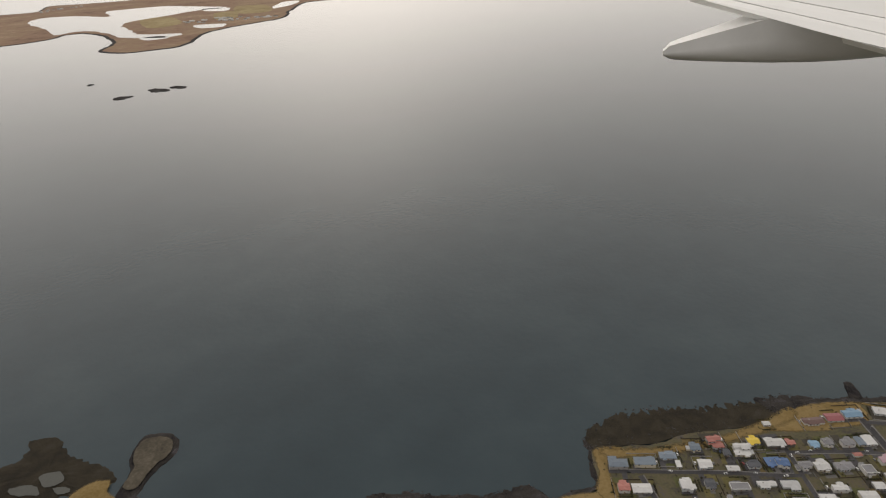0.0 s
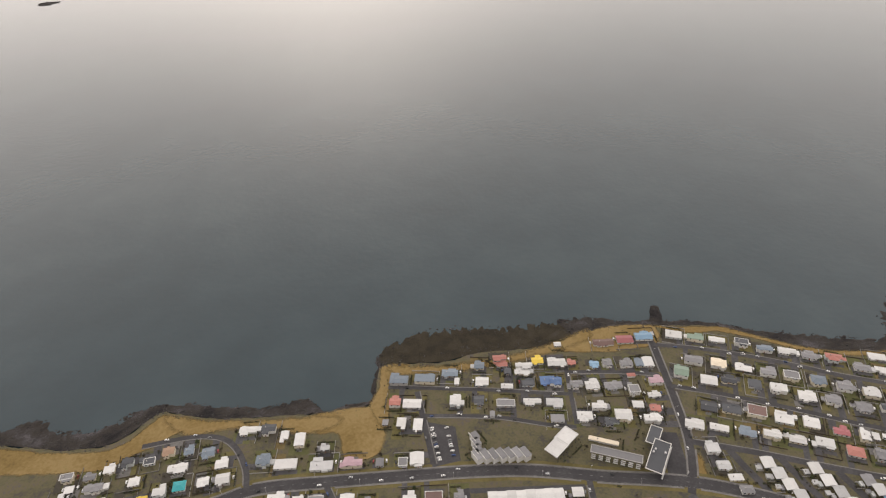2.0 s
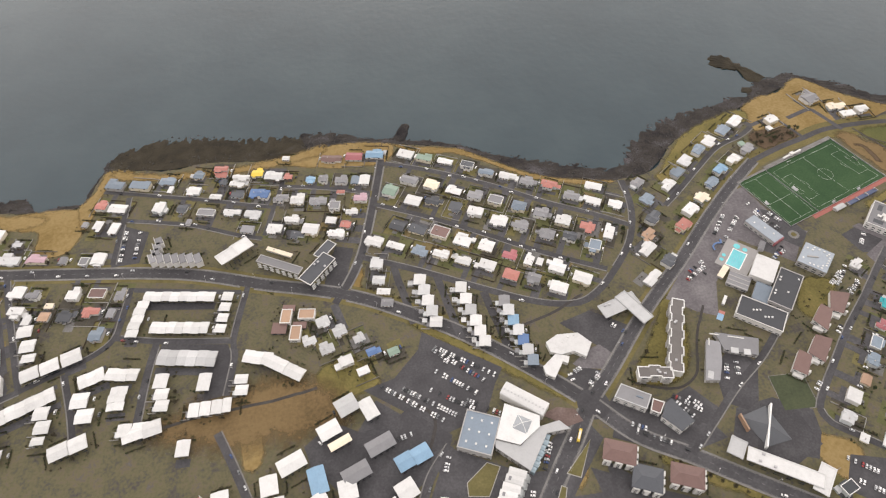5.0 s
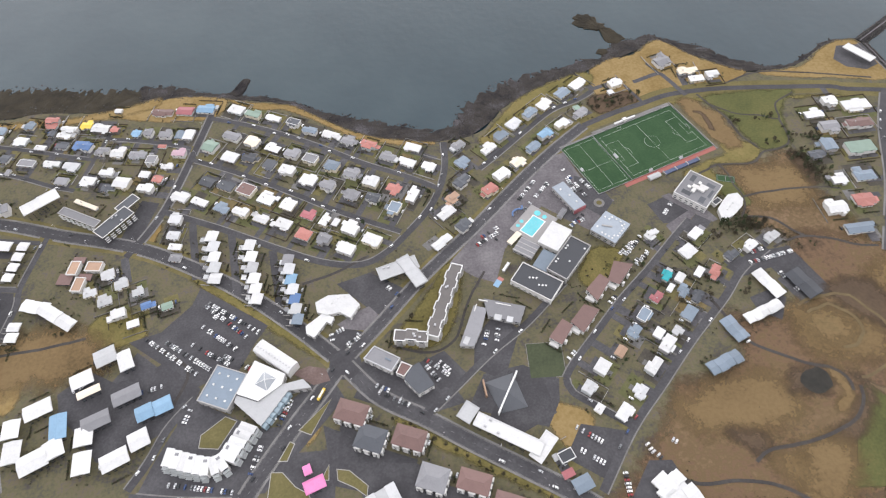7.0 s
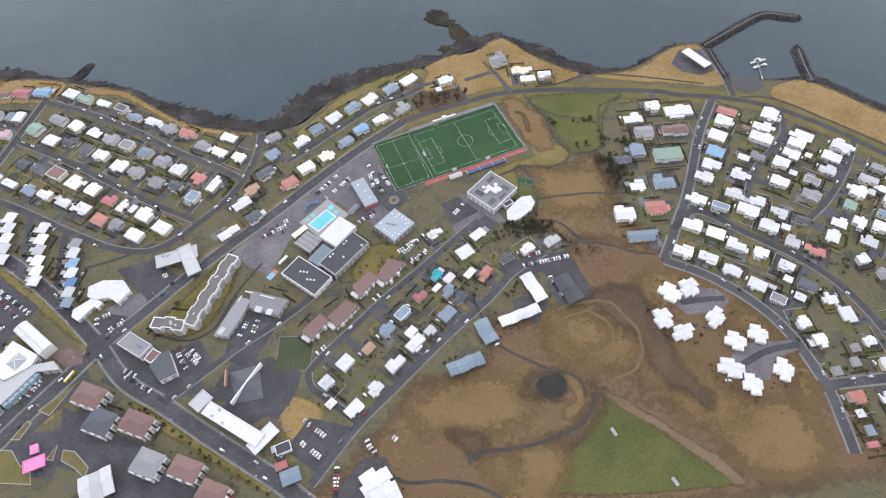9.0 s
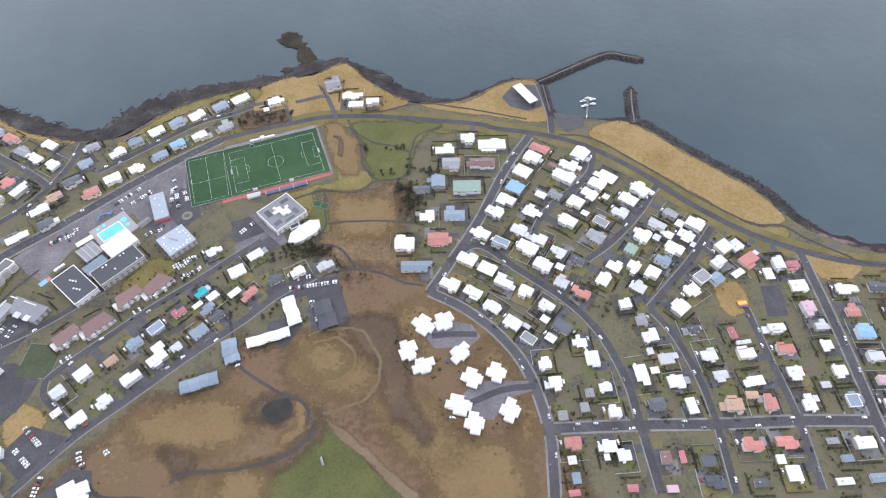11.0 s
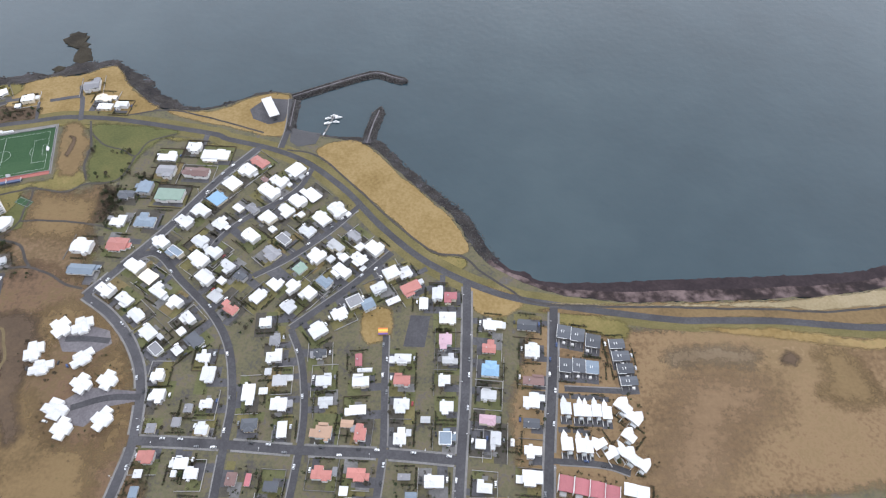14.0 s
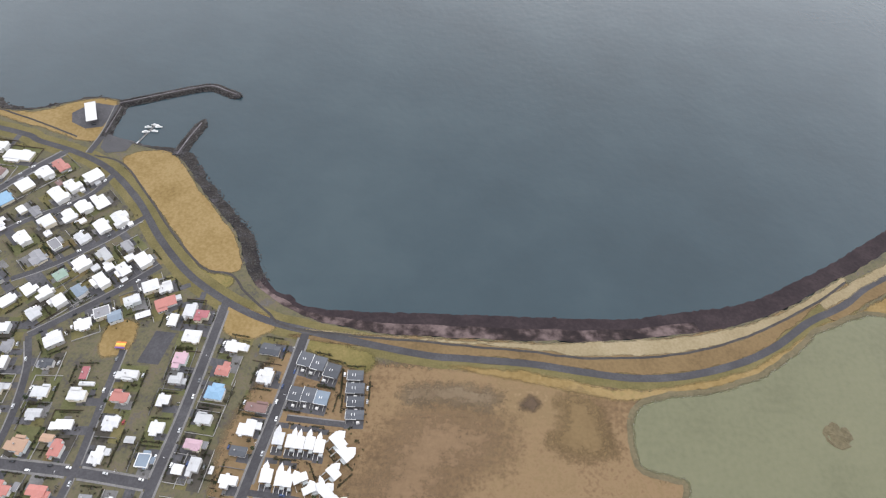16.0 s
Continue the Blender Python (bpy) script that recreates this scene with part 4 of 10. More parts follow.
ZONES_J = [
    ("brown_turf", "east_brown", [(727.5, -343.9), (764.5, -335.8), (803.4, -345.0), (803.9, -370.0), (765.5, -390.5), (758.1, -410.6), (728.8, -438.8), (697.7, -447.5), (692.0, -419.4), (707.4, -384.5)]),
    ("sandy_track", "east_crest_two", [(721.9, -313.9), (775.4, -309.5), (807.8, -315.7), (797.2, -328), (754.8, -325.8), (723.2, -328.3)]),
    ("mound_grass", "east_green", [(898, -315), (900, -330), (906, -352), (893, -364), (873, -369), (856, -364), (852, -352), (860, -335), (858, -320), (868, -311), (884, -307)]),
    ("wet_moor", "east_hollow", [(841.4, -324.1), (837.3, -329.6), (830.2, -332), (824.2, -330.1), (822.8, -324.8), (826.9, -319.3), (834, -316.8), (840.1, -318.8)]),
]
ZONES_K = [
    ("mound_grass", "bay_green", [(601.2, -268.5), (730.7, -277.4), (814.6, -276.6), (925.1, -284), (994.1, -276.1), (1058.2, -252.4), (1105.3, -218.5), (1149.5, -182.5), (1180.4, -164.9), (1185.5, -152.8), (1107.2, -196.8), (1044.3, -222.9), (932.2, -248.8), (816.1, -258.4), (730.6, -259.2)]),
    ("grass_ochre", "south_verge", [(758.3, -289.3), (840.9, -291), (921.6, -301.3), (996.3, -288.4), (1052.7, -268.9), (1112.2, -231.8), (1167, -196.8), (1156.5, -221.7), (1090, -259.9), (1036.6, -283.8), (993.7, -297.6), (947.4, -307.9), (919.6, -311.5), (839.7, -302)]),
]
ZONES_L = [
    ("pale_grass", "beach_strip", [(611.6, -262.5), (679.5, -261.6), (730.6, -261.2), (816, -259.1), (902.8, -252.2), (992.9, -237.7), (1057.3, -219.2), (1107.2, -196.8), (1156.4, -165.2), (1188.3, -146.2), (1184.5, -155.2), (1155.2, -176.1), (1099.2, -210.4), (1042.5, -238.2), (979.2, -257.3), (911.8, -266), (871.9, -267.5), (838.2, -264.7), (792.9, -264), (730.6, -263.2), (611.3, -259.9)]),
    ("grass_ochre", "west_field", [(-1376.5, 247), (-1335.9, 221.3), (-1272.6, 189.5), (-1218.2, 169.6), (-1179.9, 167.8), (-1156.3, 185.5), (-1137.7, 197.8), (-1115.8, 179.6), (-1103.4, 173.5), (-1170.1, 147.3), (-1215.6, 142.5), (-1362.7, 194)]),
    ("grass_ochre", "west_lawn", [(-1495, 337), (-1486, 350), (-1468, 357), (-1451, 352), (-1452, 334), (-1440, 317), (-1441, 304), (-1486, 320)]),
    ("grass_ochre", "play_lawn", [(427.8, -269.1), (453.9, -265.1), (455.4, -296.4), (431.4, -302.7)]),
]
ZONES_M = [
    ("grass_ochre", "corner_lawn", [(533, -236.4), (585.5, -254.5), (569.1, -275), (540.8, -269.8)]),
    ("grass_olive", "corner_lawn_two", [(619.5, -269.5), (686.2, -282.6), (681.8, -301.5), (662.9, -296.1), (619.3, -282.4)]),
    ("mound_grass", "track_low", [(-43.1, -415.7), (-12.2, -411.8), (-9, -440.6), (-29.3, -467.8), (-58.3, -458.2)]),
    ("grass_ochre", "west_strip", [(-1137.7, 196), (-1084.6, 171), (-1016.1, 149.2), (-947.2, 131.5), (-944.1, 116.8), (-982.7, 118.1), (-1029.9, 143.1), (-1079.3, 154.8), (-1110.2, 159.2)]),
    ("grass_ochre", "shore_strip_far", [(-865.2, 189.4), (-815.4, 169.1), (-713.8, 155.2), (-646.5, 160.3), (-604.8, 167), (-610.9, 150.6), (-638.5, 146.1), (-711.7, 143.8), (-805.7, 155.4), (-865.8, 173.2)]),
    ("wet_moor", "point_scrub", [(-73.3, 26.5), (-42.2, 44.1), (-17.9, 38.5), (-11.1, 17.9), (-41.4, 12.2), (-65.2, 9.4)]),
]
ZONES_N = [
    ("mound_grass", "bay_green_east", [(1151, -189.9), (1200.8, -154.9), (1268, -116.1), (1346.5, -75.5), (1347.4, -101.6), (1271.7, -137.9), (1205.7, -175.2), (1157.4, -206.7)]),
    ("pale_grass", "beach_strip_east", [(1146.7, -184.3), (1204.2, -145.9), (1272.4, -105.5), (1351.9, -64.1), (1350.1, -75.1), (1274.8, -115.4), (1206.8, -155.9), (1150, -192.9)]),
    ("grass_ochre", "south_verge_east", [(1159.7, -208.6), (1211.3, -176.9), (1269.2, -143.7), (1352.7, -104.5), (1355.2, -126), (1277.5, -161), (1224.3, -190.6), (1169.7, -222.4)]),
]
ZONES = ZONES_A + ZONES_B + ZONES_C + ZONES_D + ZONES_E + ZONES_F + ZONES_G + ZONES_H + ZONES_I + ZONES_J + ZONES_K + ZONES_L + ZONES_M + ZONES_N

# each house: x, y, turn, length, depth, roof colour and form
SHORE_LANE_WEST = [
    (-506.1, 119.4, -33, 23.3, 16.3, "w"), (-484.5, 104.9, -33, 22.9, 14.7, "e"), (-461.2, 92.2, -33, 22.6, 11.4, "w"),
    (-436.9, 76.3, -33, 19, 14.7, "d"), (-417.2, 58.6, -33, 21.7, 11.4, "s"), (-393.7, 46.2, -33, 24.4, 13, "w"),
    (-373.2, 32.7, -33, 19.5, 16.2, "g"), (-351.3, 17.1, -33, 22.1, 14.6, "r"), (-330.4, -4.6, -33, 21.6, 16, "g"),
    (-300.2, 2.7, -33, 23, 13.2, "w"),
]
MIDDLE_LANE_NORTH = [
    (-511.4, 70.2, -34, 24.2, 13.8, "g"), (-486.5, 55.6, -34, 20.6, 16.8, "c"), (-462.7, 40.5, -34, 21.8, 15.3, "w"),
    (-440.6, 25, -34, 19.8, 16.8, "g"), (-419.6, 10.9, -34, 19.5, 16.7, "g"), (-397.1, -7, -34, 19.1, 18.1, "s"),
    (-375.1, -22.8, -34, 18.7, 18.1, "g"), (-355, -40.5, -34, 19.7, 17.9, "w"), (-332.7, -57.5, -34, 19.3, 17.8, "r"),
    (-311.9, -70.6, -34, 12.2, 26.7, "w"), (-309.5, -20.4, -35, 19.9, 12.6, "w"), (-287.9, -32.5, -35, 18.2, 15.7, "w"),
    (-537, 58.4, -34, 19.2, 19.3, "e"), (-513.8, 36.9, -33, 21.9, 17.7, "w"), (-491, 30.8, -34, 20.1, 14.9, "d"),
    (-468.9, 12.8, -34, 16.7, 19.2, "d"), (-448.5, -1.8, -33, 20.8, 16.2, "w"), (-424.7, -19.7, -33, 21.8, 19, "w"),
]
MIDDLE_LANE_NORTH_B = [
    (-403.3, -34.9, -33, 18.5, 16, "g"), (-379.5, -54.8, -33, 19.5, 17.3, "g"), (-356.9, -65.7, -33, 17.8, 14.5, "d"),
    (-336.1, -86.8, -33, 14.7, 21.4, "s"),
]
MIDDLE_LANE_SOUTH = [
    (-539.6, 2.4, -36, 20.2, 15, "d"), (-517.8, -8.6, -36, 23, 16.4, "d"), (-495, -21.5, -36, 22.6, 17.8, "n"),
    (-472.4, -37.6, -36, 22.1, 20.4, "w"), (-449.7, -52.7, -36, 18.7, 17.7, "w"), (-428.1, -71.4, -36, 18.3, 16.2, "m"),
    (-410.6, -84.9, -36, 11.1, 20.1, "w"), (-400.4, -89.5, -36, 8.2, 12.1, "w"), (-384.5, -101.7, -36, 20.2, 20, "w"),
    (-364.8, -122.9, -36, 22.3, 15.8, "w"), (-569.3, -12.8, -35, 23.1, 15.8, "w"), (-547.5, -26.1, -35, 22.7, 10.5, "w"),
    (-522.2, -40.1, -35, 20.8, 15.8, "s"), (-501.2, -52.1, -35, 20.4, 13.1, "w"), (-479.8, -65.8, -35, 20, 13.1, "w"),
    (-456.9, -79.6, -35, 21, 17, "w"), (-435.8, -98.3, -35, 19.2, 15.6, "r"), (-415, -111.2, -35, 16.1, 16.8, "g"),
]
MIDDLE_LANE_SOUTH_B = [
    (-393, -128, -35, 21, 15.4, "w"),
]
BEND_HOUSES = [
    (-247.4, -5.5, 34, 17.8, 14.3, "g"), (-247.5, -35.2, 33, 18.7, 18.5, "s"), (-254.9, -64.5, 32, 23.5, 14.9, "d"),
    (-269.5, -85, 32, 18.8, 14.7, "o"), (-281.5, -102.8, 32, 23.5, 15.8, "w"), (-266.5, -125.8, 31, 19.3, 15.3, "d"),
    (-293, -141.4, 31, 27.3, 12.4, "w"), (-227.4, -83.5, 32, 19.3, 15.9, "r"),
]
SHORE_LANE_EAST = [
    (-214.6, -18.6, 32, 22.2, 15.6, "w"), (-195.5, -3.9, 32, 19.8, 15.7, "s"), (-173.9, 13.7, 33, 21.9, 17.5, "l"),
    (-151.6, 25.8, 32, 20.9, 14.4, "s"), (-128.1, 38, 32, 23, 17.7, "w"), (-101.3, 53, 32, 22, 16.2, "s"), (-76.9, 64.8, 32, 26, 16.2, "w"),
    (-209.3, -63.4, 31, 21.3, 14.8, "w"), (-186.2, -49.9, 31, 16, 17.9, "c"), (-161.4, -28.8, 31, 19.6, 13.6, "s"),
    (-142.9, -14, 31, 20.1, 15.3, "b"), (-118.5, -2, 31, 20.6, 13.8, "w"), (-89.1, 13.4, 31, 21.3, 13.9, "g"),
]
POINT_HOUSES = [
    (40.9, 82.6, 12, 23, 26.3, "g"), (-32.7, 53.9, 12, 18, 16, "w"), (-41.9, 40.7, 12, 8.2, 8.9, "wf"), (-91.9, 23.2, 12, 9.4, 8.6, "ef"),
]
POINT_HALL = [
    (65, 57.4, -3, 25, 14.8, "c"), (92.9, 40.4, -3, 18.8, 14.6, "w"), (71.5, 39.4, -3, 21.7, 12.4, "w"),
]
PIER_STREET_COAST = [
    (-735.2, 151.2, -17, 19.9, 11.7, "r"), (-711.7, 129.1, -17, 24.1, 11.6, "w"), (-690.9, 135.8, -17, 16.7, 16.9, "y"),
    (-671.5, 122, -17, 25.5, 16.8, "w"), (-654.1, 115.9, -17, 11.9, 11.8, "r"), (-628.6, 104, -17, 13.3, 13.6, "b"),
    (-613.2, 100.5, -17, 13.2, 13.6, "g"), (-591.3, 93.4, -17, 17.6, 15.4, "g"), (-575.3, 89.8, -17, 11.7, 17.2, "s"),
    (-564.2, 87.2, -17, 14.6, 19, "w"), (-598.6, 135.5, -17, 30.2, 14.4, "n"), (-570.2, 132.2, -17, 24.1, 16.4, "m"),
    (-544, 130.4, -17, 25.6, 18.5, "b"), (-654.8, 152.9, -17, 10.7, 8.8, "w"),
]
PIER_STREET_MID = [
    (-716.9, 104.1, -16, 17.7, 12.8, "d"), (-693.9, 98.9, -16, 20.6, 16.1, "B"), (-664.8, 80.6, -16, 17.4, 12.8, "g"),
    (-646.9, 76.5, -16, 18.8, 19.4, "w"), (-624.1, 65.6, -16, 24.3, 14.6, "g"), (-595.3, 74.5, -16, 11.5, 6.7, "r"),
    (-573.5, 57, -16, 18.5, 14.9, "p"), (-604.8, 53.6, -16, 14.2, 19.3, "g"), (-586.8, 39.3, -16, 16.8, 11.2, "w"),
]
PIER_STREET_LOW = [
    (-724.7, 74.1, -21, 24.1, 11.7, "w"), (-701.2, 64.1, -21, 22.4, 16.1, "l"), (-708, 42.7, -21, 17.6, 12.8, "g"),
    (-677.8, 35, -21, 20.3, 17.2, "w"), (-655.5, 43.7, -21, 19, 13.3, "w"), (-636.9, 22.3, -21, 21.5, 17.4, "w"),
    (-652.8, 18.8, -21, 18.6, 12.9, "d"), (-612.5, 31.3, -21, 14.4, 12, "w"), (-597, 20.6, -21, 14.3, 11.9, "r"),
    (-608.9, 8.2, -21, 21.2, 13.1, "w"),
]
WEST_POINT = [
    (-862.7, 159.9, -21, 25.9, 20, "s"), (-833.1, 149.5, -21, 28.6, 14.7, "s"), (-800.7, 150.6, -21, 23, 15.1, "s"),
    (-797.2, 134.1, -21, 7.1, 12.9, "w"), (-762.3, 151.1, -21, 14.5, 15.6, "s"), (-734.7, 144.4, -21, 15.9, 13.8, "r"),
    (-733.2, 129.2, -21, 10, 11.5, "d"), (-716.4, 123.9, -21, 21.3, 13.5, "w"), (-768.8, 123.1, -21, 18.3, 16.7, "w"),
    (-743, 106.9, -21, 16.7, 9.2, "w"), (-686.3, 93, -21, 16.6, 15, "B"), (-875.7, 126.2, -20, 15.3, 17.1, "r"), (-857.6, 117.7, -20, 25, 15.4, "w"),
    (-808.4, 105.1, -20, 15.2, 19.2, "w"), (-782.6, 96, -20, 13.7, 15.8, "d"), (-754.1, 83.3, -20, 24.5, 14.1, "g"),
    (-774.7, 72.9, -20, 6.7, 10.2, "g"), (-877.1, 91.3, -20, 12.1, 19.3, "w"),
]
WEST_POINT_B = [
    (-859.3, 85.7, -20, 12.1, 19.4, "w"), (-893.5, 100.9, -20, 8.1, 9.7, "g"),
]
WEST_ROAD_NORTH = [
    (-1043.7, 139.6, -15, 22.7, 14, "w"), (-1021.1, 132.5, -15, 18.6, 15.7, "d"), (-1005.1, 117.7, -15, 10.5, 18.7, "w"),
    (-988.9, 106.5, -15, 13.1, 20.1, "w"), (-1029.1, 93.3, -15, 17.9, 16, "s"), (-1007.1, 80.7, -15, 28, 14.6, "w"),
    (-970.2, 68.5, -15, 27.8, 19.2, "l"), (-963.3, 87.3, -15, 11.6, 10.7, "l"), (-938.4, 58.7, -15, 24, 13.4, "p"), (-911, 50.2, -15, 10.1, 12, "g"),
    (-888, 41.5, -15, 11.3, 15.1, "g"), (-872.7, 40.8, -15, 17.6, 21.3, "w"),
]
WEST_LOOP = [
    (-1128.2, 136.7, -7, 14.7, 14, "o"), (-1106.7, 134.3, -7, 12.3, 15.8, "s"), (-1086.7, 122.1, -7, 16, 17.3, "s"),
    (-1072.5, 105, -7, 15.8, 16.9, "w"), (-1118.2, 112.5, -7, 24.1, 13.5, "w"), (-1115.5, 89, -7, 15.3, 14.3, "t"),
    (-1091.7, 85.7, -7, 14.2, 13.1, "w"), (-1071.4, 81.8, -7, 16.6, 14.7, "w"), (-1134.5, 89.3, -7, 15.2, 15.5, "w"),
]
FAR_WEST = [
    (-1188.4, 136.5, -5, 13.7, 14.3, "w"), (-1170, 135.9, -5, 13.8, 14.5, "d"), (-1147.8, 134, -5, 14, 14.8, "d"),
    (-1230.4, 136.6, -5, 15.7, 12.2, "g"), (-1207.4, 132.8, -6, 14.6, 12.4, "g"), (-1226.1, 121.7, -6, 11, 10.5, "w"),
    (-1200.9, 113.4, -6, 22.1, 12, "g"), (-1235.9, 112.7, -6, 15.2, 15.3, "w"), (-1212.5, 91, -6, 18.2, 12.4, "l"),
    (-1194, 91.9, -6, 15.2, 15.3, "w"), (-1170.3, 85.5, -6, 14.1, 16.7, "l"), (-1151.3, 81.4, -6, 13.1, 11.7, "y"),
    (-1161.6, 110.1, -6, 13.5, 12.4, "w"), (-1133.8, 47.2, -6, 13.8, 12.2, "g"), (-1113.7, 41.9, -6, 14.9, 11.1, "d"),
    (-1087.9, 40.1, -6, 14, 11.3, "g"), (-1180.5, 47.6, -6, 14.5, 11.6, "w"), (-1162.7, 48.2, -6, 13.6, 10.6, "w"),
]
FAR_WEST_B = [
    (-1227.3, 87, -6, 11.6, 10.9, "r"),
]
WEST_ROAD_SOUTH = [
    (-1020.3, 42.7, -16, 20.8, 17.3, "w"), (-1000.2, 28.3, -16, 13.3, 17.2, "w"), (-981.7, 27.2, -16, 18.2, 10.7, "g"),
    (-952.4, 16, -16, 16.9, 17.6, "w"), (-933.8, 7.3, -16, 14.4, 12.2, "g"), (-892, -2.5, -16, 15.6, 19.3, "w"),
    (-868.2, -7.5, -16, 20.4, 13.9, "n"), (-844, -15, -16, 12, 18.2, "g"), (-949.2, -13.3, -16, 18.8, 16.6, "w"),
    (-919.9, -24.4, -16, 12.9, 12.9, "o"), (-916.8, -11.1, -16, 10.7, 7.9, "c"), (-898.5, -29.5, -16, 17.5, 16.9, "d"),
    (-872.9, -31.6, -16, 21.1, 14.5, "r"), (-936.8, -24.1, -16, 10.5, 15.2, "w"), (-985.3, 4.7, -16, 17.8, 11.5, "d"),
    (-1008.2, -4.5, -16, 12.9, 13.6, "g"), (-862.8, -62.2, -16, 14.8, 18.8, "s"), (-852, -37.9, -16, 9.4, 13.3, "g"),
]
WEST_BLOCKS = [
    (-1068.2, 38.7, 13, 14.5, 20.9, "wr"), (-1036.5, 4, 12, 14.3, 18, "wr"), (-1078, 16.6, 13, 15.1, 18.3, "wr"), (-1099, 12.6, 13, 13.8, 18, "l"),
    (-1121.3, 18, 13, 13.7, 15, "l"), (-1069.7, -4.4, 12, 14.8, 16, "wr"), (-1090.3, -8.8, 12, 16.5, 18.6, "l"),
    (-1113.4, -10.9, 12, 14.2, 14.1, "o"), (-1060.7, -31.8, 11, 14.4, 19.2, "wr"), (-1079.8, -42.9, 11, 12.2, 17.2, "wr"),
    (-1082.2, -60.2, 11, 12.8, 17.7, "wr"), (-1065.4, -72.8, 10, 12.8, 16.1, "wr"), (-997.5, -24.8, 11, 21.3, 18.6, "wr"),
    (-972.8, -27.6, 11, 14.4, 27.2, "wr"), (-987.5, -60.1, 10, 20.6, 18.5, "wr"), (-962.5, -64.5, 10, 13.9, 25.1, "wr"),
    (-975.6, -93.8, 9, 20, 17.2, "wr"), (-953, -99.4, 9, 13.4, 23.2, "wr"),
]
WEST_BLOCKS_B = [
    (-1012.2, -77, 10, 13.2, 15.1, "wr"), (-990.1, -78.8, 10, 6.7, 15.2, "o"), (-978.6, -115.5, 9, 6.5, 15.1, "o"),
    (-1041.1, -88.6, 10, 12.8, 15.7, "wr"), (-1053.8, -104.2, 9, 12.4, 14.9, "wr"), (-1106.6, -42.8, 11, 13.8, 13.1, "g"),
    (-1045.8, -121.4, 9, 12.2, 12.1, "wr"),
]
WEST_BLOCKS_LONG = [
    (-1033.2, -62.6, 21, 44.1, 16.4, "wa"), (-923.1, -130, 17, 62.8, 16.5, "wa"),
]
WEST_BLOCKS_UPRIGHT = [
    (-1031, -22.4, 7, 14.1, 35.7, "wa"), (-1005.3, -105.6, 5, 15.8, 35.3, "wa"),
]
STEPPED_WEST = [
    (-933.6, -41.8, -3, 15.1, 14.5, "wa"), (-928.3, -59.9, -4, 14.9, 15.2, "wa"), (-925.3, -74.8, -4, 13.6, 9.8, "wa"),
]
STEPPED_MID = [
    (-920.9, -94.5, 15, 17.5, 15.3, "wa"), (-903.3, -90, 15, 17.9, 15.4, "wa"), (-883.8, -84.7, 15, 19.3, 17, "wa"),
]
STEPPED_LOW = [
    (-819.4, -182.2, 8, 18.7, 15.4, "wa"), (-801.9, -181.3, 8, 17.1, 15.5, "wa"),
]
STEPPED_LOW_SOUTH = [
    (-882.8, -182.7, 15, 17.6, 15.5, "wa"), (-866, -179.7, 14, 16.1, 15.7, "wa"),
]
STEPPED_COLUMN = [
    (-903, -140.5, -8, 14.1, 13.8, "wa"), (-899.8, -155.2, -8, 13.9, 13.4, "wa"), (-901.6, -168.1, -8, 11.7, 8, "wa"),
    (-869.9, -135.7, -8, 16.4, 16.6, "wa"), (-863.7, -153.4, -8, 16.1, 14.9, "wa"), (-835.7, -142.6, -8, 16.4, 25.7, "wa"),
    (-774.3, -207.6, -8, 12.7, 16.1, "wa"),
]
LOW_WEST = [
    (-1015.9, -135.9, 23, 24.7, 17.4, "wa"),
]
LOW_WEST_GREY = [
    (-943.6, -158.9, -4, 13.2, 14.2, "la"), (-938.3, -174.8, -4, 14.8, 13.8, "la"),
]
RING_TOP = [
    (-781, -36.9, -15, 78.2, 12.6, "wa"), (-780.3, -76.8, -15, 61.4, 14.2, "wa"),
]
RING_SIDES = [
    (-823, -54.9, -15, 12.7, 46, "wa"),
]
RING_UNITS = [
    (-731.3, -50.6, -17, 11.8, 11.3, "wa"), (-734.3, -63.5, -17, 11.7, 10.9, "wa"), (-737.1, -76.1, -17, 11.5, 10.6, "wa"),
    (-739.9, -88.4, -17, 11.4, 10.4, "wa"),
]
GREY_TERRACE = [
    (-772.1, -114.5, -16, 60.1, 18, "la"),
]
TOWER_TERRACES = [
    (-796.4, -134.1, -12, 13.7, 15.9, "wa"), (-795.2, -148.4, -12, 13.5, 12.1, "wa"), (-794.3, -161.1, -12, 13.3, 11.8, "wa"),
    (-755.7, -146.3, -12, 12.6, 19.3, "wa"), (-721.1, -151.9, -12, 12.7, 10.3, "wa"), (-721.5, -163.5, -12, 12.5, 11.1, "wa"),
]
SMALL_TERRACE = [
    (-765.4, -173.1, -8, 10.1, 14.9, "wa"), (-755.1, -173.9, -8, 10.2, 15, "wa"), (-744.7, -174.8, -8, 10.2, 15, "wa"),
    (-735.4, -175.3, -8, 8.2, 15.1, "wa"),
]
HILL_TERRACE = [
    (-826.6, -177.5, -8, 12.8, 13.2, "wa"), (-812.7, -178.9, -8, 14.8, 13.3, "wa"),
]
ARC_WEST = [
    (-861.5, -114, 14, 25, 15.9, "wa"),
]
ARC_WEST_TWO = [
    (-832.6, -117.9, -16, 32.2, 13.6, "wa"),
]
ARC_EAST = [
    (-704.6, -132.3, -22, 29.5, 14.4, "wa"),
]
ARC_EAST_TWO = [
    (-687.1, -143.9, -38, 21.8, 14.1, "wa"), (-671.6, -157.1, -38, 21.4, 13.9, "wa"),
]
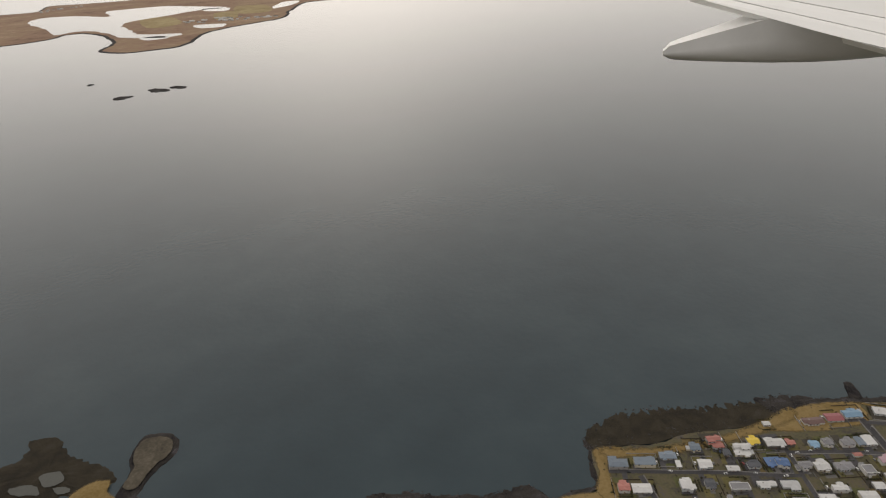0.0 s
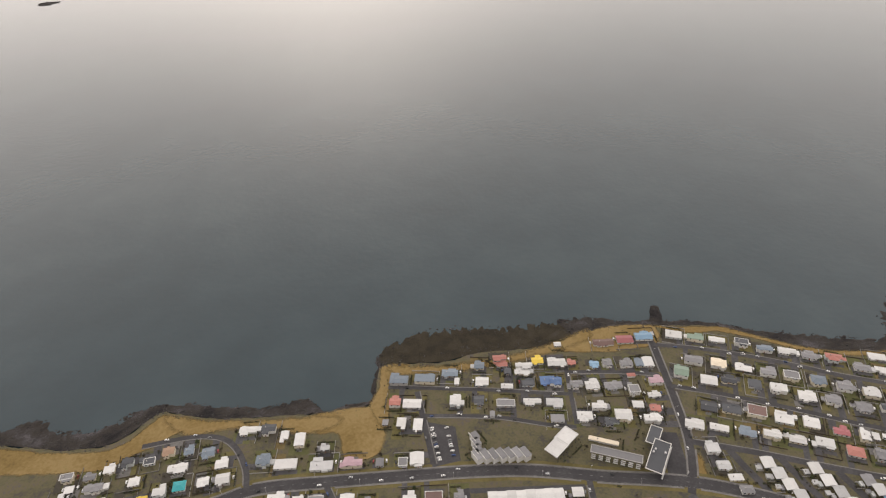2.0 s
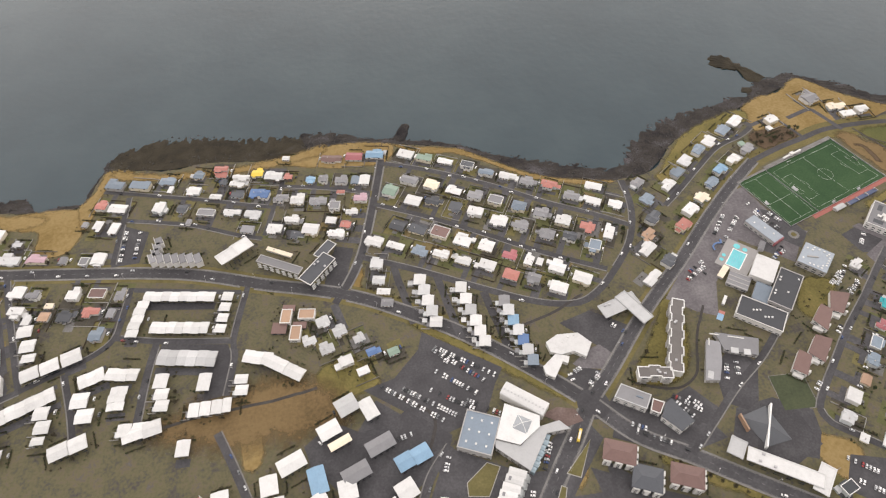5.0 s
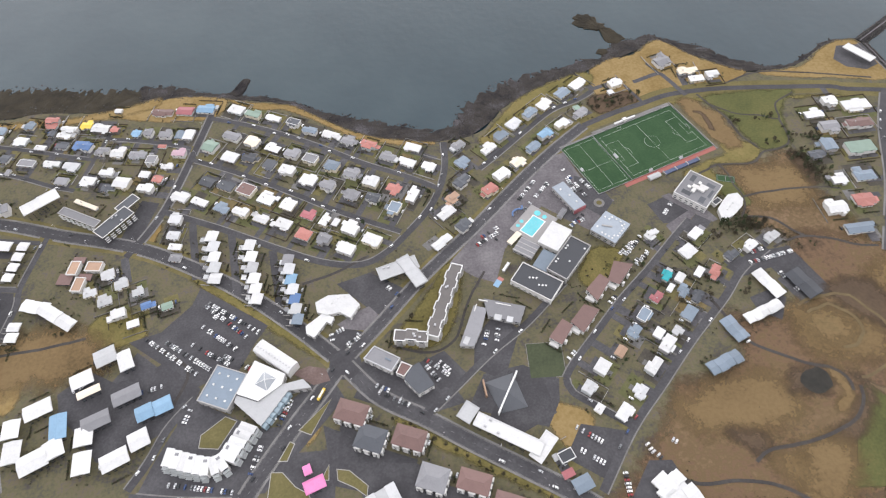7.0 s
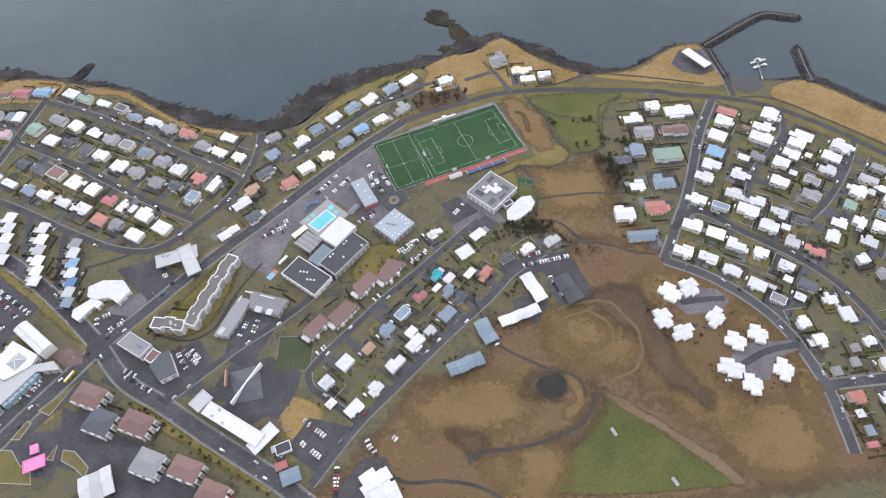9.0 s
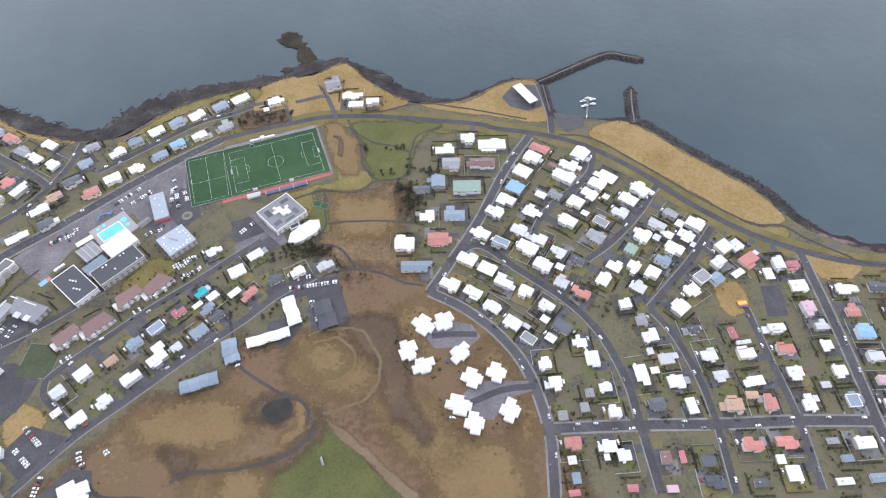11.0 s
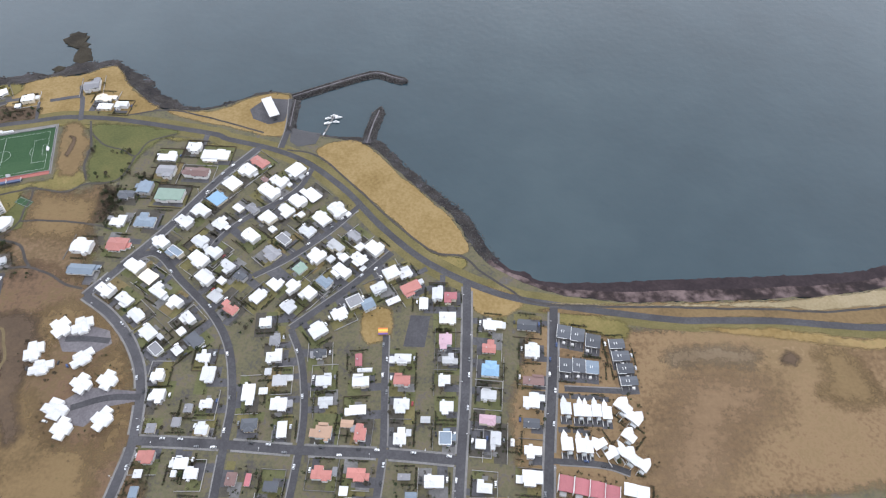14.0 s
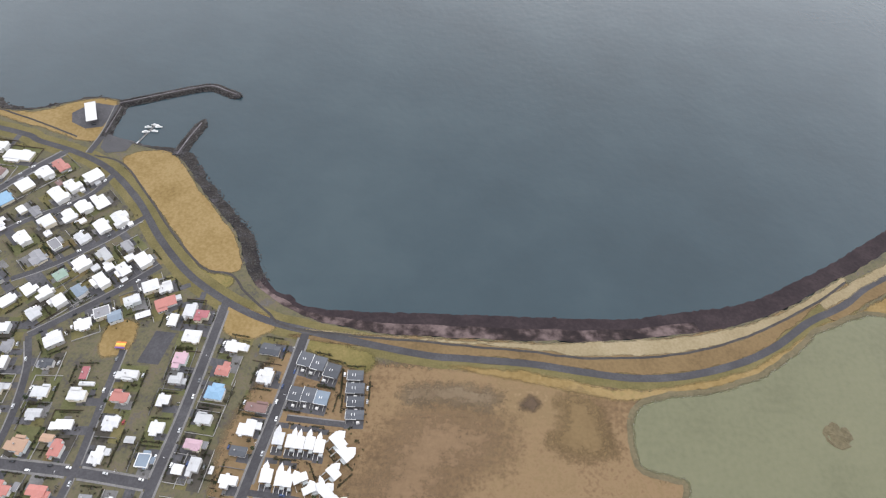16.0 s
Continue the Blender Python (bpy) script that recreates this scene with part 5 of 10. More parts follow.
STACKED_VILLAS = [
    (-638.6, -106.3, 13, 15.6, 16.2, "l"), (-623.7, -119.8, 12, 15.5, 15.7, "l"), (-654.5, -123.2, 12, 15.1, 14.5, "l"),
    (-638.7, -136.5, 12, 16.2, 16.4, "l"), (-606.1, -133.2, 12, 13.1, 13, "l"), (-622.1, -157.4, 11, 16, 12.4, "w"),
    (-607.5, -171.1, 11, 13.6, 9.8, "w"), (-596.2, -152.6, 11, 11.7, 10.2, "B"), (-575.4, -157.6, 11, 13, 10.1, "e"),
]
TERRACE_ONE = [
    (-572.1, -46.3, -17, 15.8, 17, "l"), (-574.1, -68.2, -17, 15.5, 12.3, "l"), (-571.8, -84.1, -17, 16.5, 9.4, "w"),
    (-570.7, -99.4, -17, 15, 10.5, "g"),
]
TERRACE_TWO = [
    (-532.1, -81.7, -17, 13.1, 14.4, "wa"), (-530.5, -95.8, -17, 12.9, 14.1, "la"), (-529.5, -109.4, -17, 12.7, 13.9, "wa"),
    (-528.5, -123.5, -16, 12.5, 13.5, "la"), (-527.5, -137.2, -16, 13.1, 13.2, "wa"), (-542.5, -81.7, -17, 6.4, 6.2, "lf"),
    (-540.4, -93.6, -17, 6.3, 6.1, "lf"), (-539.9, -106.4, -17, 6.2, 5.9, "lf"), (-538.9, -119.1, -16, 6.2, 5.2, "gf"),
    (-538, -130.7, -16, 6.1, 5.7, "lf"),
]
TERRACE_THREE = [
    (-492.4, -102.5, -17, 12.1, 14.3, "wa"), (-491.2, -117.7, -17, 12.6, 14.0, "wa"), (-490, -132.4, -16, 11.8, 13.6, "la"),
    (-488.4, -146.2, -16, 12.3, 13.4, "wa"), (-487.4, -158.2, -16, 12.1, 13.1, "wa"), (-486.3, -171.3, -16, 12.0, 12.9, "wa"),
    (-501.5, -101.3, -17, 6.2, 6.8, "lf"), (-502.1, -113.8, -17, 6.8, 6, "lf"), (-499.7, -127.5, -16, 6.1, 5.9, "lf"),
    (-499.6, -140.3, -16, 6, 6.4, "wf"), (-496.8, -152.8, -16, 5.4, 5.7, "lf"), (-495.7, -165.3, -16, 5.3, 6.2, "wf"),
]
TERRACE_FOUR = [
    (-453.7, -130.1, -16, 11.8, 14.1, "ga"), (-453, -142.5, -16, 11.7, 13.8, "la"), (-451.8, -154.7, -16, 11.6, 13.5, "ba"),
    (-450.6, -167.4, -16, 11.3, 13.2, "la"), (-449.4, -179, -16, 11.2, 13.0, "Ba"), (-448.8, -191, -16, 11.1, 12.8, "la"),
    (-447.7, -202.9, -16, 11.0, 12.4, "sa"), (-461.8, -138.5, -16, 5.4, 5.3, "gf"), (-462.2, -149.7, -16, 5.4, 5.2, "gf"),
    (-460.9, -163.1, -16, 5.3, 5.1, "lf"), (-459.6, -174.9, -16, 5.2, 5, "gf"), (-458.4, -187.1, -16, 5.2, 4.9, "gf"),
]
BUSINESS_ROWS = [
    (-627.9, -204.3, 19, 20.3, 18.9, "lb"), (-646.6, -224, 18, 20.6, 15.7, "wb"), (-638.5, -238, 18, 21.3, 8.2, "cb"),
    (-604.4, -248.1, 17, 26.1, 15, "gb"), (-628.6, -267.9, 17, 25.1, 15.4, "gb"), (-586.7, -268.7, 17, 15.6, 15.4, "bb"),
    (-571.3, -264.9, 17, 16.8, 15.6, "bb"), (-681.8, -245.7, 18, 24.9, 16.2, "wb"), (-608.7, -212.9, 18, 13.6, 22.3, "wb"),
]
BUSINESS_TALL = [
    (-661.4, -265.9, 7, 15.5, 25.3, "bb"),
]
BUSINESS_LOW = [
    (-702, -260.2, 2, 15.6, 18.4, "wb"), (-697.8, -281.5, 2, 16.2, 21.4, "wb"), (-637.7, -279.9, 2, 16.6, 18.1, "wb"),
    (-635.8, -303.7, 2, 16.2, 21, "wb"), (-742.6, -265.9, 2, 15.3, 23.6, "wb"),
]
BUSINESS_LONG = [
    (-678.2, -293.1, 20, 25, 19, "wb"), (-662, -285.7, 20, 17, 18.2, "wb"), (-608.8, -306, 19, 24.1, 16.4, "wb"),
    (-589.9, -292.4, 19, 17.7, 17.9, "wb"), (-736.6, -290.2, 21, 18.4, 18, "wb"),
]
BUSINESS_RED = [
    (-768.5, -263.9, 21, 24.4, 14.5, "ma"),
]
BROWN_FLATS = [
    (-406.6, -307.6, -28, 28.4, 19.4, "nH"), (-393.2, -333.8, -28, 25.3, 21.4, "dH"), (-360.8, -340.3, -28, 28, 18.8, "nH"),
    (-347.4, -376.5, -28, 24.7, 21.2, "gH"), (-315.1, -386.5, -28, 27.1, 17.7, "nH"), (-292, -409, -28, 24.3, 17.1, "nH"),
]
BROWN_FLATS_LOW = [
    (-388.5, -387.7, 18, 27.6, 25.8, "la"),
]
LANE_ROW = [
    (-179.1, -311.2, 43, 16.7, 14.1, "w"), (-196.8, -328, 43, 13.9, 13.9, "l"), (-194.3, -347.1, 42, 10.4, 8.6, "w"),
    (-173.9, -355.4, 41, 18.8, 14.1, "w"), (-154.6, -339.3, 41, 16.3, 13.4, "l"), (-134, -319.3, 41, 20.5, 12.8, "w"),
    (-138.5, -283.3, 42, 16.7, 12.4, "s"), (-115.8, -289.3, 42, 13.2, 10.2, "w"), (-112.4, -303, 41, 21.3, 15, "w"),
    (-97.9, -291.2, 41, 12.2, 11.1, "l"), (-157.1, -299.6, 42, 13.8, 10.2, "o"), (-121.1, -268.5, 42, 17.3, 13.7, "s"),
    (-102.9, -251.2, 42, 15.4, 11.8, "m"), (-84.2, -230.6, 43, 14.7, 11, "t"), (-71.6, -236, 42, 13.4, 9.8, "w"),
    (-85.3, -245.1, 42, 11.8, 6.5, "w"), (-76.2, -251.7, 42, 14.4, 11.7, "s"), (-64.8, -259.3, 41, 16.9, 11.5, "d"),
]
LANE_ROW_B = [
    (-79.3, -275.4, 41, 18.9, 13.4, "s"), (-33.6, -235.9, 41, 16.5, 11.8, "r"), (-50.3, -233.7, 42, 15, 8.6, "w"),
]
UPPER_LANE = [
    (-50.7, -207.6, 26, 19.1, 15.9, "w"), (12.1, -215.2, 25, 17, 11.9, "w"), (39.7, -208.5, 25, 20, 11.9, "l"), (-10.6, -221.3, 25, 17.9, 11.9, "d"),
    (-79.4, -180.8, 27, 14.2, 11.6, "w"),
]
MOOR_HALLS = [
    (-11.7, -288.7, 14, 42.5, 11.6, "wl"),
]
MOOR_HALLS_SIDE = [
    (8.8, -260.9, -71, 34.4, 13.9, "wl"), (42, -267.9, -72, 33.8, 19, "Dl"),
]
MOOR_BLUE = [
    (-70.8, -329.7, 15, 35.3, 13.8, "sl"),
]
MOOR_BLUE_SIDE = [
    (-46.1, -299.9, -73, 26.7, 15.1, "sl"),
]
SOUTH_HALL = [
    (-160, -421.7, -59, 25, 25.7, "wc"),
]
SOUTH_HALL_WING = [
    (-153.2, -432.3, 19, 23.5, 16.3, "wa"),
]
SOUTH_SHED = [
    (-235.7, -380, 14, 15, 13, "D"), (-237.9, -394.5, 14, 12, 8, "m"),
    (-229.4, -405.2, 14, 16.7, 13.1, "sa"),
]
PARK_HOUSES = [
    (177.2, -51.8, -4, 25.7, 18.5, "w"), (205.9, -38.9, -4, 19.2, 17.1, "w"), (233.7, -51.9, -4, 37.9, 22.6, "w"), (182.2, -79, -4, 23.9, 21.3, "g"),
    (218.5, -81, -4, 34.4, 16.1, "n"), (165.2, -104.8, -4, 18.2, 20.3, "s"), (145.9, -115, -4, 21.9, 14.9, "d"), (196.9, -116, -4, 36, 20.1, "e"),
    (149.1, -152.5, -4, 18.7, 17.1, "w"), (179.2, -151.6, -4, 26.2, 23.6, "s"), (123, -188.4, -4, 24.1, 21.7, "w"),
    (158.5, -186.4, -4, 25.4, 20.6, "r"), (131.5, -218.8, -4, 31.7, 15.1, "s"),
]
HARBOUR_ROWS = [
    (289.6, -61.6, -40, 25.9, 15.6, "r"), (277.6, -77.7, -39, 21, 19.9, "w"), (263.5, -96.8, -39, 22.2, 19.3, "w"),
    (251.2, -120.6, -38, 21.7, 18.7, "b"), (237.4, -140.8, -37, 22.7, 18.1, "w"), (223.8, -154.7, -37, 22.4, 16.3, "w"),
    (205.1, -185, -36, 19.1, 15.6, "w"), (223.3, -198.7, -36, 20, 14.2, "s"), (300, -90.7, -39, 11.7, 7.6, "n"),
    (318.2, -93.4, -40, 23.3, 18.4, "w"), (334.5, -77, -40, 20.6, 22, "w"), (308.7, -110.6, -39, 28.6, 16.5, "w"),
    (294.4, -135.5, -38, 18.2, 13, "g"), (263.4, -156, -37, 17.9, 19.4, "w"), (246.4, -181, -36, 18.9, 16, "l"),
    (264.8, -197.1, -36, 18.4, 14.5, "l"), (250.3, -207.4, -36, 24.8, 18.1, "w"), (263.2, -229.6, -36, 21.5, 16.4, "w"),
]
HARBOUR_ROWS_B = [
    (282.2, -216.3, -36, 15.3, 15.6, "l"), (279.9, -233.3, -36, 10, 8.9, "w"), (299, -229.3, -36, 14.9, 11.6, "d"),
    (278.9, -251.1, -35, 15.9, 17.3, "l"), (296.9, -267.3, -35, 16.6, 12.2, "r"), (186.9, -215.1, -35, 22.5, 17.3, "w"),
    (205.5, -230.2, -35, 20.6, 15.9, "c"), (166.3, -244.1, -34, 21.9, 15.2, "w"), (187.3, -256.6, -34, 21.4, 15.1, "w"),
    (220.9, -246.2, -34, 21.4, 15.7, "w"), (239.7, -261.2, -34, 15.9, 15.5, "w"), (278.1, -134.6, -38, 14.1, 10, "w"),
]
HARBOUR_ROWS_EAST = [
    (358.1, -115, -43, 24.1, 16.5, "w"), (344.1, -125.4, -43, 21.1, 17.7, "w"), (331.5, -139, -42, 20.9, 17.3, "w"),
    (313.6, -150.5, -42, 19.3, 18.4, "w"), (390.2, -137.9, -44, 23.2, 19.4, "w"), (373.4, -150.3, -43, 22.9, 16, "w"),
    (359.9, -167.3, -42, 19.9, 15.6, "l"), (299.6, -176, -41, 21.5, 16.3, "w"), (336.7, -177.9, -41, 18.5, 16.6, "g"),
    (325, -198.6, -41, 22, 17.5, "g"), (321.2, -165.3, -41, 9.5, 8.4, "w"), (349.4, -144.1, -42, 8.2, 8.7, "w"), (392.7, -190.8, -42, 21.6, 14, "l"),
    (412.4, -176.3, -43, 18, 11.5, "g"), (418.7, -189.8, -43, 10.1, 11.4, "w"), (434.8, -192.1, -43, 21.2, 18.6, "w"),
    (418.3, -208.6, -42, 19.7, 16.7, "w"), (402.7, -204.1, -42, 10, 11.1, "w"),
]
HARBOUR_ROWS_EAST_B = [
    (374.8, -202.7, -42, 17.7, 19.2, "w"), (388.9, -205.6, -42, 8.7, 9.6, "l"), (401.2, -223.8, -42, 21.9, 17.6, "w"),
    (386.6, -235.8, -41, 18, 14.6, "s"), (358.3, -218, -41, 13.7, 14.7, "e"), (336.3, -236.8, -40, 17.2, 16.7, "w"),
    (353.3, -242.5, -40, 14.5, 18, "w"), (371, -250.9, -40, 15.4, 18, "w"), (354.7, -264.9, -40, 14.1, 16.3, "l"),
    (321.4, -251.8, -39, 14.5, 20, "w"),
]
BAY_ROWS = [
    (453.8, -225, 29, 18.1, 16.4, "w"), (467.5, -223.5, 29, 15.6, 15, "w"), (475.1, -243.7, 29, 23, 18.2, "r"), (442.2, -244.2, 29, 17.6, 13.5, "l"),
    (457.2, -257.9, 28, 16.2, 8.4, "w"), (418.9, -260.1, 29, 17.1, 14.6, "g"), (432.6, -263.4, 29, 14.7, 14.4, "s"),
    (405.4, -274, 29, 17.9, 15.6, "w"),
]
BAY_ROWS_EAST = [
    (501.6, -249.9, -1, 12.6, 18.8, "l"), (514.6, -256, -1, 14.8, 14.6, "m"), (487.8, -261.5, -1, 10.2, 15.8, "w"),
    (511.5, -277.9, -1, 19, 15.2, "w"), (509.2, -305.8, -1, 14.1, 19.2, "p"), (511.6, -323.5, -1, 12.8, 12.8, "l"),
    (508, -346.1, -1, 12.5, 13.3, "w"), (509.8, -371.2, -1, 14.2, 14.7, "w"), (491.1, -382, -1, 10, 7.2, "l"), (508.5, -397.4, -1, 12.8, 16.9, "s"),
]
RING_ROAD_ROWS = [
    (205.5, -273.8, -42, 20.1, 13.4, "l"), (222.2, -293.6, -42, 19.4, 14.3, "l"), (234.1, -312.4, -42, 16.5, 12.9, "g"),
    (235, -298.5, -43, 8.4, 5.5, "l"), (257.1, -279.6, -44, 17.1, 13.7, "w"), (253.7, -292.6, -43, 9.6, 8.9, "w"),
    (268.5, -303, -43, 20, 15.6, "df"), (255.4, -313.5, -43, 11.6, 9.8, "w"),
]
RING_ROAD_LOW = [
    (283.1, -319, 0, 11.6, 15.4, "w"), (289.9, -338.4, 0, 14.5, 19.3, "l"), (244.8, -339.1, 0, 13.4, 13.6, "w"), (250.8, -360.4, 0, 13.2, 16.2, "w"),
    (279.8, -370.9, 0, 9, 9.6, "g"), (294.9, -366.3, 0, 13.1, 10.7, "w"), (251.9, -389.3, 0, 9.8, 10.2, "g"), (272.5, -383.6, 0, 8.9, 10.3, "g"),
    (297.2, -389.9, 0, 12.8, 13.3, "l"), (255.3, -415.2, 0, 16.2, 13.4, "r"), (252, -428.2, 0, 8.4, 8.4, "w"), (252.6, -442.9, 0, 8.3, 10.8, "s"),
    (248.5, -454.3, 0, 10.9, 6.1, "m"), (285.9, -419, 0, 13.3, 13.4, "w"), (296.2, -427.5, 0, 13.2, 12.2, "w"), (281.6, -428.2, 0, 5.6, 6.5, "w"),
]
CLUSTERS = [
    (136.6, -288.2, 30, 17.5, 21.1, "wc"), (156.4, -286, 30, 18.8, 18.4, "wc"), (120.4, -314, 29, 16.8, 20.3, "wc"),
    (133.6, -330.9, 29, 20.5, 14.7, "wc"), (168.7, -321.1, 29, 21.1, 14.7, "wc"),
]
CLUSTERS_LOW = [
    (177, -347, 50, 16.8, 18.4, "wc"), (199.7, -343.7, 49, 17.1, 17.1, "wc"), (162.4, -371.6, 50, 16.9, 22.4, "wc"),
    (174.5, -389.2, 49, 18.3, 16.3, "wc"), (207, -380.5, 48, 19.9, 16.2, "wc"),
]
INNER_ROWS = [
    (348.4, -319.8, 4, 17, 15.4, "w"), (344.8, -335.4, 3, 7.3, 8, "l"), (357.2, -344.5, 3, 15.6, 12.3, "l"), (330.7, -358.2, 3, 13.3, 24, "w"),
    (359.6, -367.8, 3, 17.2, 15, "w"), (366.2, -390.6, 3, 9.9, 17.3, "w"), (336.8, -386.7, 3, 16.8, 14.4, "d"), (343.7, -354.5, 3, 9.2, 7.7, "w"),
    (345.8, -301.5, 4, 11.9, 14.7, "g"), (334.2, -283.4, 4, 13.2, 12.7, "w"), (397.3, -343.6, 3, 16.7, 14.6, "l"),
    (391.2, -318.3, 4, 13.9, 10.6, "d"), (401.3, -366, 3, 15.3, 12.8, "l"), (430.8, -372.8, 3, 17.3, 10.5, "w"), (431.5, -345.2, 3, 17.8, 14.4, "w"),
    (427.8, -323.6, 4, 7.5, 15.1, "m"), (434.2, -333.9, 3, 15.9, 4.5, "l"),
]
INNER_ROWS_TILTED = [
    (385.7, -292.2, 36, 18.9, 18.4, "w"),
]
INNER_ROWS_SOUTH = [
    (403, -392.4, -4, 16.7, 16.3, "o"), (422.4, -385.5, -4, 12.9, 8.3, "o"), (435, -393.9, -4, 11.8, 17.3, "r"),
    (405.5, -428.4, -3, 19.8, 13.2, "r"), (433.8, -429.7, -3, 17.9, 13.1, "r"), (330.5, -432.8, -3, 10.3, 13, "n"),
    (344.5, -433.5, -3, 5.6, 12.1, "m"), (364.3, -439, -3, 14, 10.1, "d"), (362.7, -456, -3, 13.7, 13.2, "d"), (424.6, -442.7, -3, 8.4, 9.1, "w"),
    (431, -454.8, -3, 13.7, 15, "w"), (401.3, -459.6, -3, 12.7, 7.9, "d"), (328.3, -458, -3, 10.9, 7, "p"), (296.4, -454.7, -3, 10.1, 7, "m"),
]
EAST_ROWS = [
    (469.3, -323.9, -1, 18.1, 11.7, "w"), (469.2, -344.2, -1, 17.7, 13.4, "r"), (469.5, -369.2, -1, 16.2, 15.9, "l"),
    (469.1, -396.5, -1, 12.8, 18, "w"), (473.9, -431.5, -1, 12.3, 6.5, "g"), (499, -436, -1, 18.9, 11.8, "w"), (480, -446.7, -1, 11.2, 7.1, "s"),
    (469.1, -464.4, -1, 16.4, 6.9, "w"), (499, -464.1, -1, 18.3, 8.5, "s"),
]
EAST_STREET = [
    (555.2, -286.6, -6, 21.8, 12.7, "w"), (550.7, -309.7, -5, 14.9, 16.9, "r"), (550.6, -333.7, -5, 18.7, 18.4, "b"),
    (547.8, -359.3, -5, 16.2, 12, "l"), (545.6, -383.5, -5, 16.8, 11.4, "p"), (551.8, -401.9, -5, 10.6, 18.9, "l"),
    (538.9, -403.9, -5, 10.6, 9.9, "w"), (591.1, -314.7, -5, 15.9, 17.8, "w"), (589.8, -344.3, -5, 22.6, 12.3, "n"),
    (586.2, -363.9, -5, 17.1, 17.2, "w"), (584.3, -385.4, -5, 16.7, 10.2, "d"), (583, -412, -5, 17.2, 12.6, "w"),
    (580.6, -433.7, -5, 19.6, 15.6, "w"), (579.6, -457.1, -5, 15.4, 9.6, "l"), (540.7, -439.3, -5, 14.8, 12.8, "w"),
    (588.7, -286.3, -6, 21.8, 13.9, "d"), (566.4, -402.6, -5, 3.9, 7.9, "w"), (574, -466.6, -5, 10.8, 5.1, "l"),
]
EAST_BLUE = [
    (538.4, -458.7, 0, 12, 11.1, "Bf"), (549.9, -458.8, 0, 11.1, 11.1, "Bf"),
]
DARK_TERRACE_NORTH = [
    (623.3, -296.2, -11, 13.5, 18.6, "dn"), (636.3, -299.4, -11, 13.4, 18.5, "dn"), (650.1, -306.1, -11, 14.4, 18.3, "dn"),
]
DARK_TERRACE_MID = [
    (621.4, -331.8, -7, 13, 18.3, "dn"), (633.4, -331.9, -7, 12.5, 18.4, "dn"), (645.4, -333.7, -7, 12.5, 17.2, "sn"),
]
DARK_TERRACE_SIDE = [
    (672.5, -308.7, 2, 15.2, 13, "dn"), (674.2, -321.6, 2, 17.1, 13.3, "dn"), (676.3, -334.7, 2, 15.8, 12.9, "dn"),
    (677.3, -347, 2, 16.6, 11.4, "dn"),
]
WHITE_TERRACE_NORTH = [
    (616, -369.8, -2, 10, 17.8, "lj"), (627, -371, -2, 9, 18.8, "wj"), (634.6, -371.8, -2, 8, 17.7, "wj"), (643.1, -371.5, -2, 9, 18.8, "wj"),
    (652, -373.7, -2, 9, 18.7, "wj"),
]
WHITE_TERRACE_SOUTH = [
    (613, -401.7, 0, 10.6, 18.4, "wj"), (625.1, -402.7, 0, 9.7, 19.4, "wj"), (631.8, -404.4, 0, 6.8, 17.4, "wj"),
]
WHITE_TERRACE_TILTED = [
    (640.1, -403.2, 28, 13, 11.2, "wj"), (649.7, -411.5, 27, 12.9, 10.1, "wj"), (658.6, -408.8, 27, 8, 13.8, "wj"),
]
WHITE_VILLAS = [
    (668.4, -369.5, -43, 16.5, 14.2, "wj"), (675.6, -379.6, -42, 16.2, 14, "wj"), (668.7, -396.4, -42, 13, 12.5, "wj"),
    (666.3, -414.3, -41, 16.2, 13.1, "wj"), (675.3, -421, -41, 12.4, 13, "wj"),
]
RED_TERRACE = [
    (607.9, -437.9, -12, 12.9, 14, "ma"), (620.7, -440.3, -12, 12.9, 14, "ma"), (633, -442.8, -12, 12.8, 13.9, "ma"),
    (645.1, -445.7, -12, 12.7, 13.7, "ma"), (664.6, -444.2, -12, 21, 11, "wa"),
]
RED_TERRACE_SOUTH = [
    (607.9, -468.6, -8, 11.3, 11.1, "ma"), (619.2, -470, -8, 11.3, 11.1, "ma"), (630.2, -472.3, -8, 10.4, 11, "ma"),
    (668.4, -464.8, -8, 14.8, 11.1, "oa"),
]
WHITE_TOWER_BLOCK = [
    (-729.5, 1.5, 29, 23, 17, "wT"), (-713.5, 11.5, 29, 22, 18, "wT"),
]
CREAM_FLATS = [
    (-674.6, -26.1, -35, 54.6, 10.8, "gT"), (-674.7, -1, -35, 37, 6.2, "cf"),
]
STAIR_FLATS = [
    (-635.7, -42.6, 44, 43.5, 18.3, "dT"), (-624.3, -17.4, 44, 26.2, 13.6, "dT"),
]
BALCONY_FLATS = [
    (-305.2, -213.3, 62, 85.7, 14.8, "dz"),
]
BALCONY_FLATS_WING = [
    (-343.3, -245.6, -16, 32.4, 14, "dz"),
]
WHITE_SCHOOL = [
    (-278.1, -354, -38, 63.1, 13.5, "wP"),
]
WHITE_SCHOOL_WING = [
    (-252.2, -370.5, 41, 27.7, 13.2, "wP"), (-307.4, -328.3, 45, 17.7, 14.3, "lP"),
]
CHURCH_HALL = [
    (-343.8, -166.4, 11, 43.1, 16.9, "lP"),
]
CHURCH_HALL_CROSS = [
    (-330.6, -172.8, -68, 41, 14.9, "lP"),
]
FILLING_STATION = [
    (-443.1, -361.8, 14, 18.3, 11.6, "kP"),
]
FILLING_CANOPY = [
    (-449.1, -347.1, 14, 8, 10, "kf"),
]
BOATHOUSE = [
    (287.1, 32.1, -64, 39.8, 13.5, "wP"),
]
PARKHOUSE = [
    (-33.9, -188.3, 34, 18.5, 11.6, "wf"),
]
